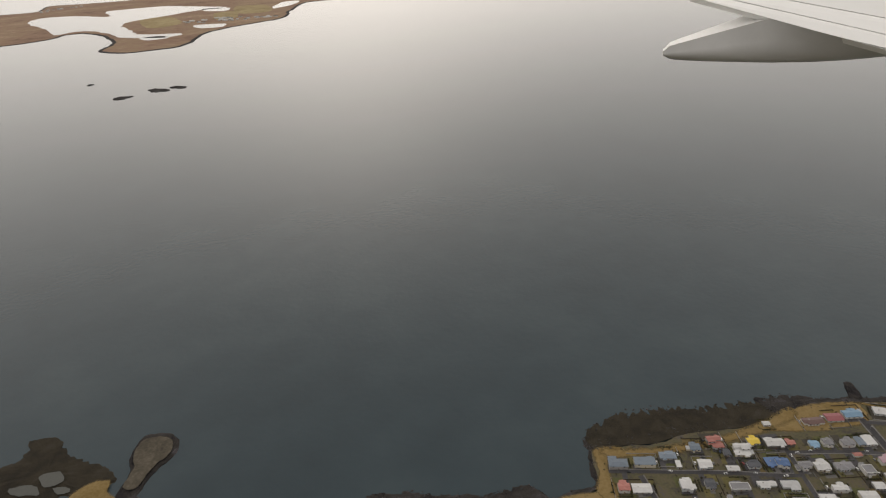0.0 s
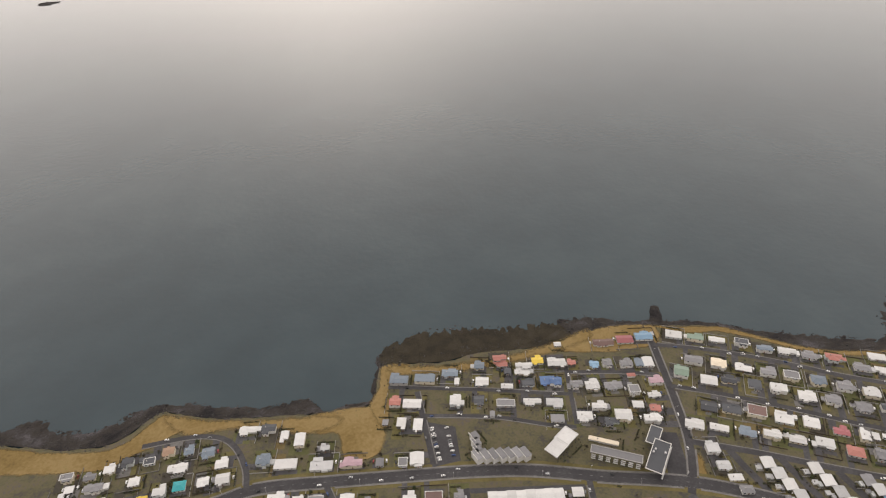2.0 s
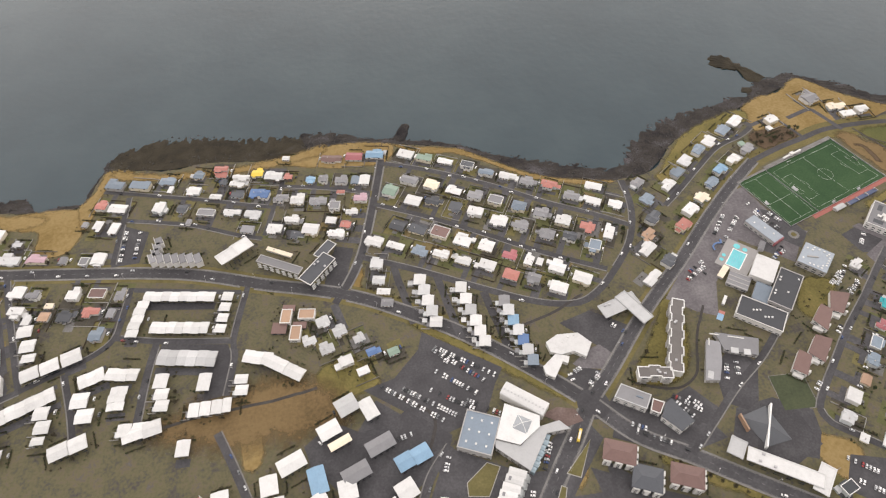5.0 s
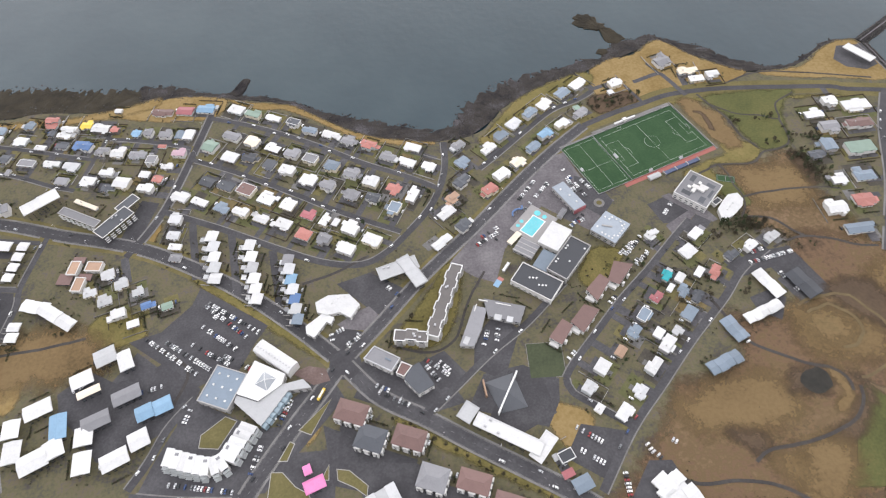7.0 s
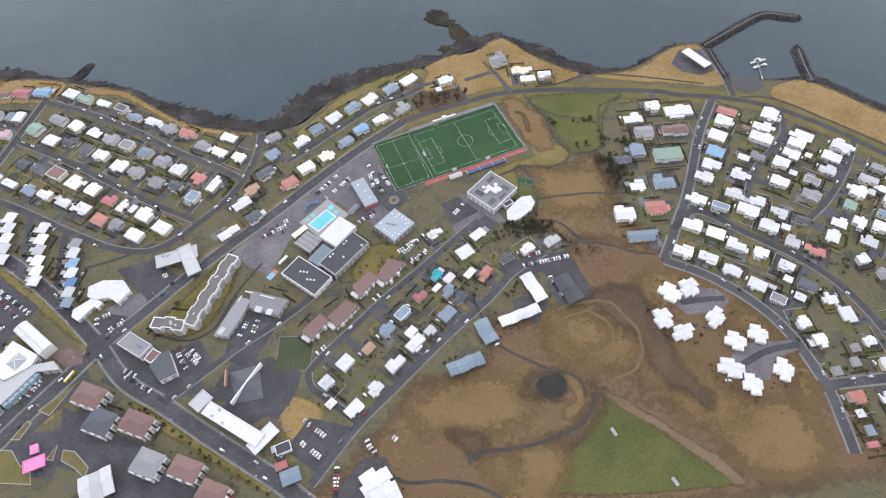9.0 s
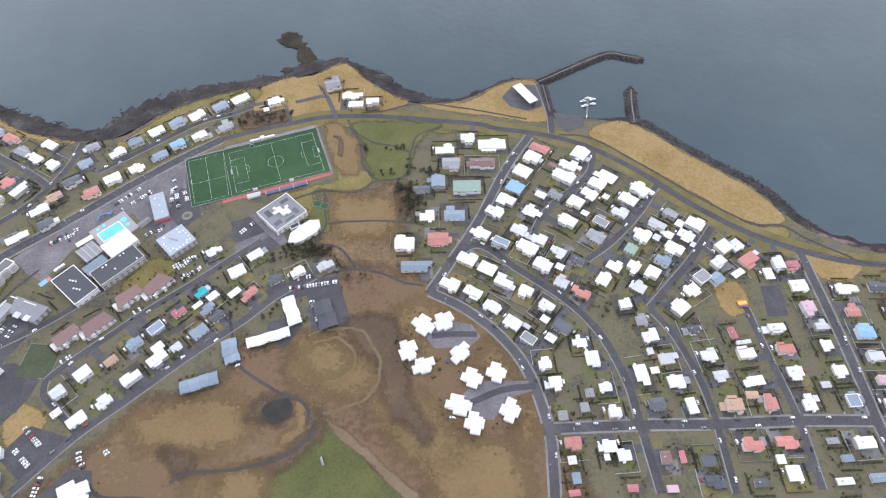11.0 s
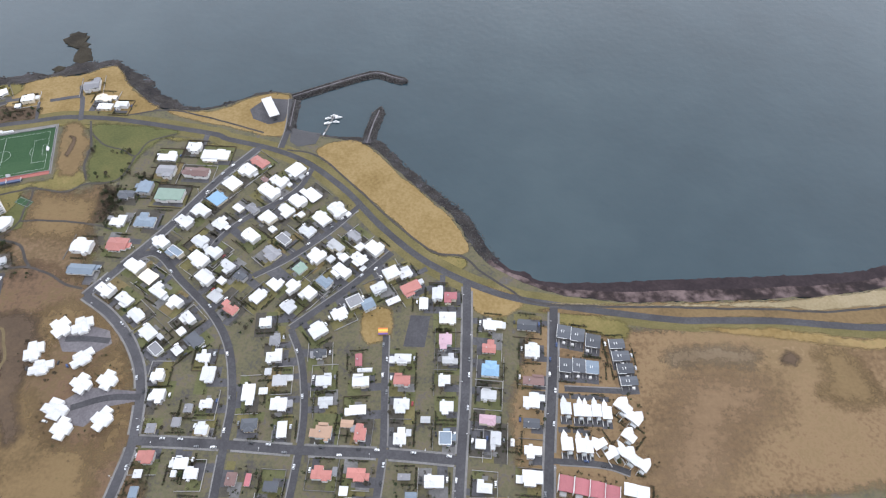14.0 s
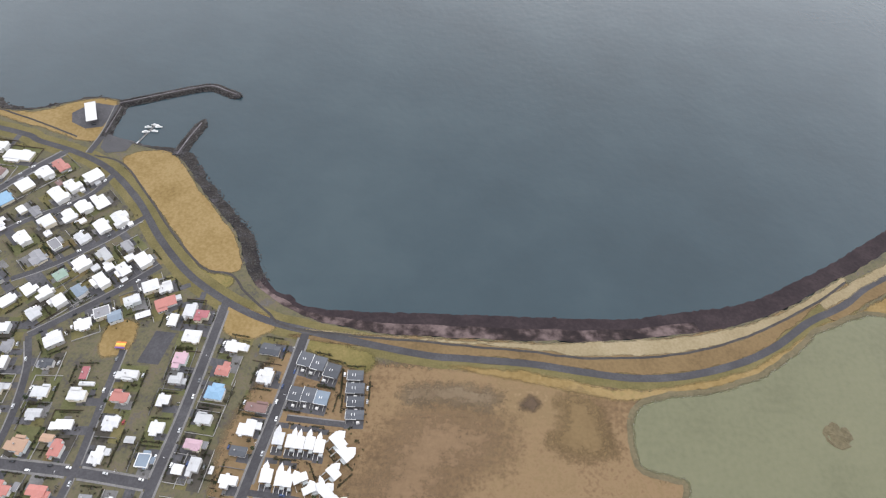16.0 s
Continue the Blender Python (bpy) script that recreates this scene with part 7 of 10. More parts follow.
def small_house(x, y, turn, w, d, colour, form, rng):
    w, d = (w * 0.97, d * 0.9) if form == "r" else (w * 0.87, d * 0.85)
    wall_kind = rng.choices(range(5), (8, 3, 3, 1, 2))[0]
    storeys = 1 if rng.random() < 0.55 or min(w, d) < 9 else 2
    h = 3.1 if storeys == 1 else 5.4
    if min(w, d) < 8:
        h = 2.7
    roof_kind = "flat" if form == "f" else "gable" if form == "r" else rng.choices(("gable", "hip", "flat"), (5, 2, 3))[0]
    kind = "garden_shed" if min(w, d) < 7.5 else "bungalow" if storeys == 1 else "house"
    ob = holder(kind, x, y, 0, turn, f"{WALL_WORDS[wall_kind]} {'one' if storeys == 1 else 'two'}-storey {'shed' if kind == 'garden_shed' else 'house'} with a {ROOF_WORDS[colour]} {'flat' if roof_kind == 'flat' else 'pitched'} roof", "shed" if kind == "garden_shed" else "house", "houses of the town")
    # an L or T plan out of two blocks
    sx, sy = rng.choice((-1, 1)), rng.choice((-1, 1))
    blocks = [(-w / 2, w / 2, -d / 2, d / 2)]
    if form != "r" and min(w, d) > 9 and rng.random() < 0.8:
        c1, c2 = rng.uniform(0.66, 0.88), rng.uniform(0.42, 0.66)
        y0, y1 = (-d / 2, -d / 2 + d * c1) if sy > 0 else (d / 2 - d * c1, d / 2)
        shift = rng.uniform(0, 0.16) * w
        x0, x1 = (-w / 2 + shift, -w / 2 + shift + w * c2) if sx > 0 else (w / 2 - shift - w * c2, w / 2 - shift)
        blocks = [(-w / 2, w / 2, y0, y1), (x0, x1, -d / 2 + 0.02, d / 2 - 0.02)]
    wall, roof = Shape(), Shape()
    for n, (x0, x1, y0, y1) in enumerate(blocks):
        hh = h - 0.06 * n
        wall.box(x0 + 0.45, x1 - 0.45, y0 + 0.45, y1 - 0.45, -0.3, hh)
        along = (x1 - x0) >= (y1 - y0)
        span = min(x1 - x0, y1 - y0)
        if roof_kind == "flat":
            roof.box(x0, x1, y0, y1, hh - 0.1, hh + 0.32)
            roof.box(x0 + 0.6, x1 - 0.6, y0 + 0.6, y1 - 0.6, hh + 0.3, hh + 0.38)
        else:
            roof.gable(x0, x1, y0, y1, hh, span * rng.uniform(0.06, 0.15), along, span * 0.42 if roof_kind == "hip" else 0.0)
    if min(w, d) > 9 and rng.random() < 0.6:
        # a small lower bay
        px, py = rng.choice((-1, 1)) * w * rng.uniform(0.1, 0.3), sy * -d * rng.uniform(0.42, 0.52)
        pw, pd = w * rng.uniform(0.18, 0.3), d * rng.uniform(0.2, 0.34)
        wall.box(px - pw / 2 + 0.2, px + pw / 2 - 0.2, py - pd / 2 + 0.2, py + pd / 2 - 0.2, -0.3, h - 0.5)
        roof.gable(px - pw / 2, px + pw / 2, py - pd / 2, py + pd / 2, h - 0.35, 0.5, False)
    part("wall", wall, WALL[wall_kind], ob)
    r = part("roof", roof, ROOF[colour], ob, f"{ROOF_WORDS[colour]} sheet metal roof")
    if roof_kind == "flat" and colour in "dgsDn" and min(w, d) > 8 and rng.random() < 0.6:
        x0, x1, y0, y1 = blocks[0]
        rim = Shape()
        for bx in ((x0, x1, y0, y0 + 0.5), (x0, x1, y1 - 0.5, y1), (x0, x0 + 0.5, y0 + 0.5, y1 - 0.5), (x1 - 0.5, x1, y0 + 0.5, y1 - 0.5)):
            rim.box(bx[0] - 0.03, bx[1] + 0.03, bx[2] - 0.03, bx[3] + 0.03, h + 0.1, h + 0.7)
        part("parapet", rim, TRIM, r, "white roof edge")
    if rng.random() < 0.35:
        c = part("chimney", CHIMNEY, None, r)
        b = blocks[0]
        c.location = ((b[0] * 0.7 + b[1] * 0.3), (b[2] + b[3]) / 2, h + 0.9)
    if min(w, d) > 8.5 and rng.random() < 0.32:
        # a low annex or garage built on
        g, gx = Shape(), rng.choice((-1, 1))
        gw, gd, gy = rng.uniform(3.5, 5.5), rng.uniform(5, 7), rng.uniform(-0.25, 0.25) * d
        x0 = gx * (w / 2 - 0.5)
        g.box(min(x0, x0 + gx * gw), max(x0, x0 + gx * gw), gy - gd / 2, gy + gd / 2, -0.3, 2.6)
        part("garage", g, WALL[wall_kind], ob)
        g = Shape()
        g.box(min(x0, x0 + gx * (gw + 0.3)), max(x0, x0 + gx * (gw + 0.3)), gy - gd / 2 - 0.3, gy + gd / 2 + 0.3, 2.6, 2.85)
        part("garage_roof", g, ROOF[colour if rng.random() < 0.6 else rng.choice("lwg")], ob)
    side = camera_side(turn)
    reach = (w if side % 2 == 0 else d) - 3
    b = blocks[0]
    ws, ds = w - 0.86, d - 0.86
    if min(w, d) > 6:
        # openings on the block that reaches the wall
        for u in (-0.3, 0.3) if len(blocks) == 1 else ((-0.3, 0.3) if side % 2 else (-0.28, 0.28)):
            if len(blocks) == 2:
                ax0, ax1, ay0, ay1 = blocks[1] if side in (0, 2) and ((side == 0 and blocks[0][2] > -d / 2 + 0.1) or (side == 2 and blocks[0][3] < d / 2 - 0.1)) else blocks[0]
            else:
                ax0, ax1, ay0, ay1 = b
            if side % 2 == 0:
                pos = (ax0 + ax1) / 2 + u * (ax1 - ax0)
            else:
                pos = (ay0 + ay1) / 2 + u * (ay1 - ay0)
            on_wall(ob, WINDOW, "window", side, pos, ws, ds, 0.9 if storeys == 1 else 3.6)
        on_wall(ob, DOOR_LEAF, "door", side, ((ax0 + ax1) / 2 if side % 2 == 0 else (ay0 + ay1) / 2), ws, ds, 0.02)
    if min(w, d) > 8:
        a = radians(turn)
        # the plot: four garden quarters of lawn, soil or paving round the house
        ca, sa = math.cos(a), math.sin(a)
        west, east = w / 2 + rng.uniform(3.5, 6.0), w / 2 + rng.uniform(3.5, 6.0)
        south, north = d / 2 + rng.uniform(6.0, 10.5), d / 2 + rng.uniform(6.0, 10.5)
        mx, my = rng.uniform(-0.3, 0.3) * w, rng.uniform(-0.3, 0.3) * d
        favourite = rng.choice((green_lawns, green_lawns, green_lawns, lawns, lawns, dry_lawns, beds))
        for x0, x1, y0, y1 in ((-west, mx, -south, my), (mx, east, -south, my), (-west, mx, my, north), (mx, east, my, north)):
            if rng.random() < 0.3:
                continue
            cover = favourite if rng.random() < 0.5 else rng.choice((green_lawns, green_lawns, lawns, beds, beds, beds, terraces))
            px, py = (x0 + x1) / 2, (y0 + y1) / 2
            cover.turned_box(x + px * ca - py * sa, y + px * sa + py * ca, a, x1 - x0 - 0.5, y1 - y0 - 0.5, -0.05, 0.02 + 0.00004 * len(HOUSES))
        PLOTS.append((x, y, turn, w, d, west, east, south, north))
        # a dark asphalt drive from beside the house to the nearest street
        _, width, line = min(all_mid, key=lambda r: np.min(np.linalg.norm(r[2] - (x, y), axis=1)))
        gate = line[np.argmin(np.linalg.norm(line - (x, y), axis=1))]
        gx, gy = gate[0] - x, gate[1] - y
        lx, ly = gx * ca + gy * sa, -gx * sa + gy * ca
        top = 0.06 + 0.00007 * len(HOUSES)
        if math.hypot(gx, gy) < 45:
            beside = rng.choice((-1, 1))
            if abs(lx) * d > abs(ly) * w:
                px, py, dx, dy = lx / 2, beside * (d / 2 + 1.5) * 0.7, abs(lx), rng.uniform(5.5, 9)
                front = (math.copysign(w / 2 + 2.4, lx), 0, 5.0, d * 1.1)
            else:
                px, py, dx, dy = beside * (w / 2 + 1.5) * 0.7, ly / 2, rng.uniform(5.5, 9), abs(ly)
                front = (0, math.copysign(d / 2 + 2.4, ly), w * 1.1, 5.0)
            drives.turned_box(x + px * ca - py * sa, y + px * sa + py * ca, a, dx, dy, 0.0, top)
            if rng.random() < 0.6:
                drives.turned_box(x + front[0] * ca - front[1] * sa, y + front[0] * sa + front[1] * ca, a, front[2], front[3], 0.0, top - 0.002)
        if rng.random() < 0.4:
            py = sy * (d / 2 + 2.0)
            terraces.turned_box(x - py * sa, y + py * ca, a, w * rng.uniform(0.3, 0.6), 4.0, 0.0, top - 0.004)
    HOUSES.append((x, y, turn, w, d))


def block(x, y, turn, w, d, colour, form, rng, low=False):
    """Terrace units, flats and public halls."""
    h = {"a": 3.9 if low else 4.4 if colour == "m" else 6.2, "b": 7.4, "T": 10.5, "P": 7.5, "j": 4.6, "H": 9.5}[form] + rng.uniform(-0.6, 0.6)
    kind = {"a": "terraced house", "b": "business block", "T": "apartment block", "P": "public hall", "j": "row house", "H": "block of flats"}[form]
    wall_kind = 0 if form in "TabH" else rng.choice((0, 2, 4))
    ob = holder({"a": "terrace_house", "b": "business_block", "T": "apartment_block", "P": "public_hall", "j": "row_house", "H": "flats"}[form], x, y, 0, turn,
                f"{WALL_WORDS[wall_kind]} {kind} with a {ROOF_WORDS[colour]} {'flat' if form in 'TP' else 'low pitched'} roof",
                {"a": "house", "b": "office building", "T": "apartment block", "P": "hall", "j": "house", "H": "apartment block"}[form], "terraces of the town" if form in "aj" else "")
    w, d = w * 0.97, d * 0.95
    back = d / 2 - (0.34 * d if form == "j" else 0)
    wall, roof = Shape(), Shape()
    wall.box(-w / 2 + 0.3, w / 2 - 0.3, -d / 2 + 0.3, back - 0.3, -0.3, h)
    if form in "TP":
        roof.box(-w / 2, w / 2, -d / 2, d / 2, h - 0.1, h + 0.5)
        part("roof", roof, ROOF[colour], ob, f"{ROOF_WORDS[colour]} flat roof")
        rim = Shape()
        for x0, x1, y0, y1 in ((-w / 2, w / 2, -d / 2, -d / 2 + 0.7), (-w / 2, w / 2, d / 2 - 0.7, d / 2), (-w / 2, -w / 2 + 0.7, -d / 2 + 0.7, d / 2 - 0.7), (w / 2 - 0.7, w / 2, -d / 2 + 0.7, d / 2 - 0.7)):
            rim.box(x0 - 0.02, x1 + 0.02, y0 - 0.02, y1 + 0.02, h + 0.4, h + 1.0)
        part("parapet", rim, WALL[0] if colour == "d" else WALL[2] if colour == "g" else ROOF[colour], ob, "pale parapet round the roof")
        for k in range(int(w * d / 230) if w * d > 600 else 0):
            v = part("roof_vent", VENT, None, ob)
            v.location = (rng.uniform(-0.38, 0.38) * w, rng.uniform(-0.33, 0.33) * d, h + 0.5)
    elif form == "H":
        roof.gable(-w / 2 - 0.3, w / 2 + 0.3, -d / 2 - 0.3, d / 2 + 0.3, h, min(w, d) * 0.13, w >= d, min(w, d) * 0.35, 0.4)
        part("roof", roof, ROOF[colour], ob, f"{ROOF_WORDS[colour]} hipped roof")
        # white balcony stacks on the two sunny sides
        sunny = camera_side(turn)
        for sd in (sunny, (sunny + 1) % 4):
            length, deep = (w, d) if sd % 2 == 0 else (d, w)
            for u in (-0.34, 0.0, 0.34):
                bay = Shape()
                bay.box(-length * 0.11, length * 0.11, -deep / 2 - 1.6, -deep / 2 + 0.4, 0, h - 0.4)
                bay.box(-length * 0.11, length * 0.11, -deep / 2 - 1.6, -deep / 2 - 1.4, h - 0.4, h + 0.5)
                q = part("balcony_bay", bay, WALL[0], ob, "white balcony stack")
                q.matrix_basis = pose(0, 0, 0, 0, 0, 90 * sd) @ pose(u * length, 0, 0)
    elif form == "j":
        # a low gable with a pointed bay behind and garden screens before it
        roof.gable(-w / 2, w / 2 - 0.12, -d / 2, back, h, w * 0.13, False, eave=0.4)
        x0, x1 = (-w * 0.44, w * 0.1) if rng.random() < 0.6 else (-w * 0.1, w * 0.44)
        xm, shoulder, tip = (x0 + x1) / 2, back + 0.13 * d, d / 2 + 1.2
        plan = [(x0, back - 1.0), (x1, back - 1.0), (x1, shoulder), (xm, tip), (x0, shoulder)]
        prism(wall, plan, -0.3, h - 0.3)
        roof.add([(px, py, h - 0.25) for px, py in plan] + [(xm, back - 1.0, h + 0.8), (xm, tip - 2.2, h + 0.7)],
                 [(0, 5, 6, 4), (5, 1, 2, 6), (2, 3, 6), (3, 4, 6), (4, 3, 2, 1, 0), (1, 5, 0)])
        part("roof", roof, ROOF[colour], ob, f"{ROOF_WORDS[colour]} metal roof")
        for px in (-w * 0.46, 0.0):
            screen = Shape()
            screen.box(px - 0.14, px + 0.14, -d / 2 - 5.5, -d / 2 + 0.2, -0.1, 1.9)
            part("garden_screen", screen, WALL[0], ob, "white garden screen")
        porch = Shape()
        porch.box(w * 0.06, w * 0.4, -d / 2 - 2.0, -d / 2 + 0.4, -0.1, 2.6)
        part("porch", porch, WALL[4], ob, "pale porch")
    else:
        along = w >= d
        steps = max(1, round(max(w, d) / (9 if max(w, d) > 24 else 13))) if form == "a" else 1
        for k in range(steps):
            lo, hi = -0.5 + k / steps, -0.5 + (k + 1) / steps
            lift, jog = 0.3 * (k % 2), (0.7 if steps > 2 else 0.5) * (k % 2)
            if k:
                part("roof", roof, ROOF[colour], ob)
                roof = Shape()
            if along:
                roof.gable(lo * w, hi * w - 0.05, -d / 2 - jog, d / 2 - jog, h + lift, d * 0.1, form in "ab" or along, eave=0.5)
            else:
                roof.gable(-w / 2 - jog, w / 2 - jog, lo * d, hi * d - 0.05, h + lift, w * 0.1 if form in "ab" else w * 0.35, False, eave=0.5)
        part("roof", roof, ROOF[colour], ob, f"{ROOF_WORDS[colour]} metal roof")
        if form == "a" and max(w, d) < 15 and not low and colour != "m":
            # walled yards before the unit
            for py, length in ((-0.44 * d, rng.uniform(6, 9)), (0.12 * d, rng.uniform(4, 8))):
                screen = Shape()
                screen.box(-w / 2 - length, -w / 2 + 0.2, py - 0.15, py + 0.15, -0.1, 1.7)
                part("garden_screen", screen, PALE_WALL, ob, "pale garden screen")
            lean_to = Shape()
            lean_to.box(-w / 2 - 3.2, -w / 2 + 0.3, -0.3 * d, 0.1 * d, -0.1, 2.7 + rng.uniform(-0.2, 0.3))
            part("porch", lean_to, rng.choice((WALL[4], ROOF["g"], ROOF["l"])), ob, "flat-roofed porch")
        if form == "a" and colour in "dm":
            for e in (-1, 1):
                fire_wall = Shape()
                fire_wall.box(e * w / 2 - 0.18, e * w / 2 + 0.18, -d / 2 - 0.5, d / 2 + 0.3, -0.2, h + d * 0.1 + 0.1)
                part("party_wall", fire_wall, WALL[0], ob, "white party wall standing above the roof")
            porch = Shape()
            porch.box(-w * 0.35, w * 0.1, -d / 2 - 3.2, -d / 2 + 0.3, -0.2, 3.0)
            part("porch", porch, WALL[2], ob, "pale flat-roofed porch")
    floors = {"a": 2, "b": 2, "T": 3, "P": 2, "j": 2, "H": 3}[form]
    side = camera_side(turn)
    if low:
        OPEN_GROUND.add((x, y))
    for sd in (side, (side + 1) % 4) if form in "TH" else (side,):
        length = w if sd % 2 == 0 else d
        n = max(1, int(length / (5.5 if form != "P" else 9)))
        for fl in range(floors):
            for k in range(n):
                pos = (-0.5 + (k + 0.5) / n) * (length - 1.2)
                on_wall(ob, BAND, "window", sd, pos, w - 0.6 + (3.9 if form == "H" else 0), d - 0.6 + (3.9 if form == "H" else 0), 0.9 + fl * 2.85, (length / n) * (0.26 if form == "T" else 0.42), 0.65 if form == "T" else 0.8)
    if form == "T" and max(w, d) > 40:
        long_side = [s for s in (0, 1, 2, 3) if (s % 2 == 0) == (w >= d)]
        sd = min(long_side, key=lambda k: math.sin(radians(turn - 90 + 90 * k)))
        length = max(w, d)
        bal = Shape()
        bal.box(-0.5, 0.5, -1.5, 0, 0, 0.2)
        bal.box(-0.5, 0.5, -1.5, -1.4, 0.2, 1.2)
        bal = bal.mesh("balcony", TRIM)
        for fl in range(1, 4):
            for k in range(int(length / 7)):
                on_wall(ob, bal, "balcony", sd, (-0.5 + (k + 0.5) / int(length / 7)) * length, w - 0.6, d - 0.6, fl * 2.85, 4.5)
    if form in "aj" and d > 15:
        # paved aprons before and behind the row
        c, sn = math.cos(radians(turn)), math.sin(radians(turn))
        for e, deep in ((-1, 7.5), (1, 5.0)):
            off = e * (d / 2 + deep / 2)
            drives.turned_box(x - off * sn, y + off * c, radians(turn), w * 1.04, deep, 0.0, 0.06 + 0.00007 * len(HOUSES))
    HOUSES.append((x, y, turn, w, d))


def navy_row(x, y, turn, w, d, colour, rng):
    """One low unit of the dark terraces: a nearly flat roof with thin white verges and a walled yard."""
    ob = holder("terrace_house", x, y, 0, turn, f"low terraced house with a {ROOF_WORDS[colour]} roof, white edges", "house", "low dark terraces")
    h, w = 3.3 + rng.uniform(-0.1, 0.1), w * 0.99
    front = -d / 2 + 0.22 * d
    wall, roof = Shape(), Shape()
    wall.box(-w / 2 + 0.15, w / 2 - 0.15, front + 0.2, d / 2 - 0.2, -0.3, h)
    part("wall", wall, WALL[3], ob)
    roof.gable(-w / 2, w / 2, front, d / 2, h, 0.7, True, eave=0.3)
    r = part("roof", roof, ROOF[colour], ob, f"{ROOF_WORDS[colour]} low roof")
    mid = (front + d / 2) / 2
    verge = Shape()
    verge.box(-w / 2 - 0.02, -w / 2 + 0.3, front - 0.05, d / 2 + 0.02, h - 0.2, h + 0.85)
    verge.box(-w / 2 + 0.3, w * rng.uniform(0.0, 0.4), front - 0.25, front + 0.03, h - 0.3, h + 0.2)
    part("verge", verge, TRIM, r, "thin white roof edge")
    for u in (-0.16, 0.0):
        pane = Shape()
        pane.box(u * w - 0.25, u * w + 0.25, mid - 1.4, mid + 1.0, h + 0.3, h + 0.95)
        part("skylight", pane, TRIM, r, "narrow white skylight")
    for u in (-0.44, -0.05, 0.3):
        screen = Shape()
        screen.box(u * w - 0.14, u * w + 0.14, -d / 2 - 0.8, front, -0.1, 1.8)
        part("garden_screen", screen, PALE_WALL, ob, "pale garden screen")
    shed = Shape()
    u = rng.uniform(-0.3, 0.2) * w
    shed.gable(u - 1.2, u + 1.2, -d / 2 - 0.6, -d / 2 + 1.6, 2.1, 0.5, True, eave=2.2)
    part("yard_shed", shed, WALL[0], ob, "small white yard shed")
    c, sn = math.cos(radians(turn)), math.sin(radians(turn))
    drives.turned_box(x + (d / 2 - 1) * sn, y - (d / 2 - 1) * c, radians(turn), w * 1.02, 12, 0.0, 0.06 + 0.00007 * len(HOUSES))
    HOUSES.append((x, y, turn, w, d))


FELT = paint("grey_felt", 0.115, 0.105, 0.10)


def zigzag_flats(x, y, turn, w, d, rng):
    """A long block of flats whose units step in and out, with white edges."""
    ob = holder("apartment_block", x, y, 0, turn, "long grey-roofed block of flats with zigzag white balcony edges", "apartment block")
    w, d, h = w * 0.97, d * 0.95, 9.5
    n = max(3, round(w / 9))
    for k in range(n):
        x0, x1 = -w / 2 + w * k / n, -w / 2 + w * (k + 1) / n
        s = 1.7 * (k % 2) - 0.85
        y0, y1 = -d / 2 + 1 + s, d / 2 - 1 + s
        wall, roof = Shape(), Shape()
        wall.box(x0 + 0.02, x1 - 0.02, y0 + 0.3, y1 - 0.3, -0.3, h)
        part("wall", wall, WALL[0], ob)
        roof.box(x0, x1, y0, y1, h - 0.1, h + 0.4)
        part("roof", roof, FELT, ob, "grey felt roof")
        for edge, inner in ((y0, y0 + 0.45), (y1, y1 - 0.45)):
            rim = Shape()
            rim.box(x0, x1, min(edge, inner) - 0.2, max(edge, inner) + 0.2, h + 0.3, h + 0.9)
            if k:
                rim.box(x0 - 0.45, x0 + 0.45, edge - (1.7 if s > 0 else 0), edge + (0 if s > 0 else 1.7), h + 0.32, h + 0.92)
            part("parapet", rim, TRIM, ob, "white stepped roof edge")
        if k in (0, n - 1):
            e, rim = -1 if k == 0 else 1, Shape()
            rim.box(e * w / 2 - 0.5, e * w / 2 + 0.5, y0, y1, h + 0.28, h + 0.88)
            part("parapet", rim, TRIM, ob, "white roof edge")
    deck = Shape()
    deck.box(-3.0, 3.0, -1.6, 0, 0, 0.2)
    deck.box(-3.0, 3.0, -1.6, -1.45, 0.2, 1.2)
    deck = deck.mesh("balcony", WALL[2])
    for side in (0, 2):
        for k in range(n):
            s = 1.7 * (k % 2) - 0.85
            for fl in range(3):
                q = part("balcony", deck, None, ob)
                q.matrix_basis = pose(-w / 2 + w * (k + 0.5) / n, (-d / 2 + 1.3 if side == 0 else d / 2 - 1.3) + s, 0.2 + fl * 3.0, 0, 0, 0 if side == 0 else 180)
                if side == camera_side(turn):
                    q = part("window", BAND, None, ob)
                    q.matrix_basis = pose(-w / 2 + w * (k + 0.5) / n, -d / 2 + 1.28 + s if side == 0 else d / 2 - 1.28 + s, 1.0 + fl * 3.0) @ Matrix.Diagonal((5, 1, 1, 1))
    for k in range(3):
        v = part("roof_vent", VENT, None, ob)
        v.location = (rng.uniform(-0.4, 0.4) * w, rng.uniform(-0.15, 0.15) * d, h + 0.4)
    HOUSES.append((x, y, turn, w, d))


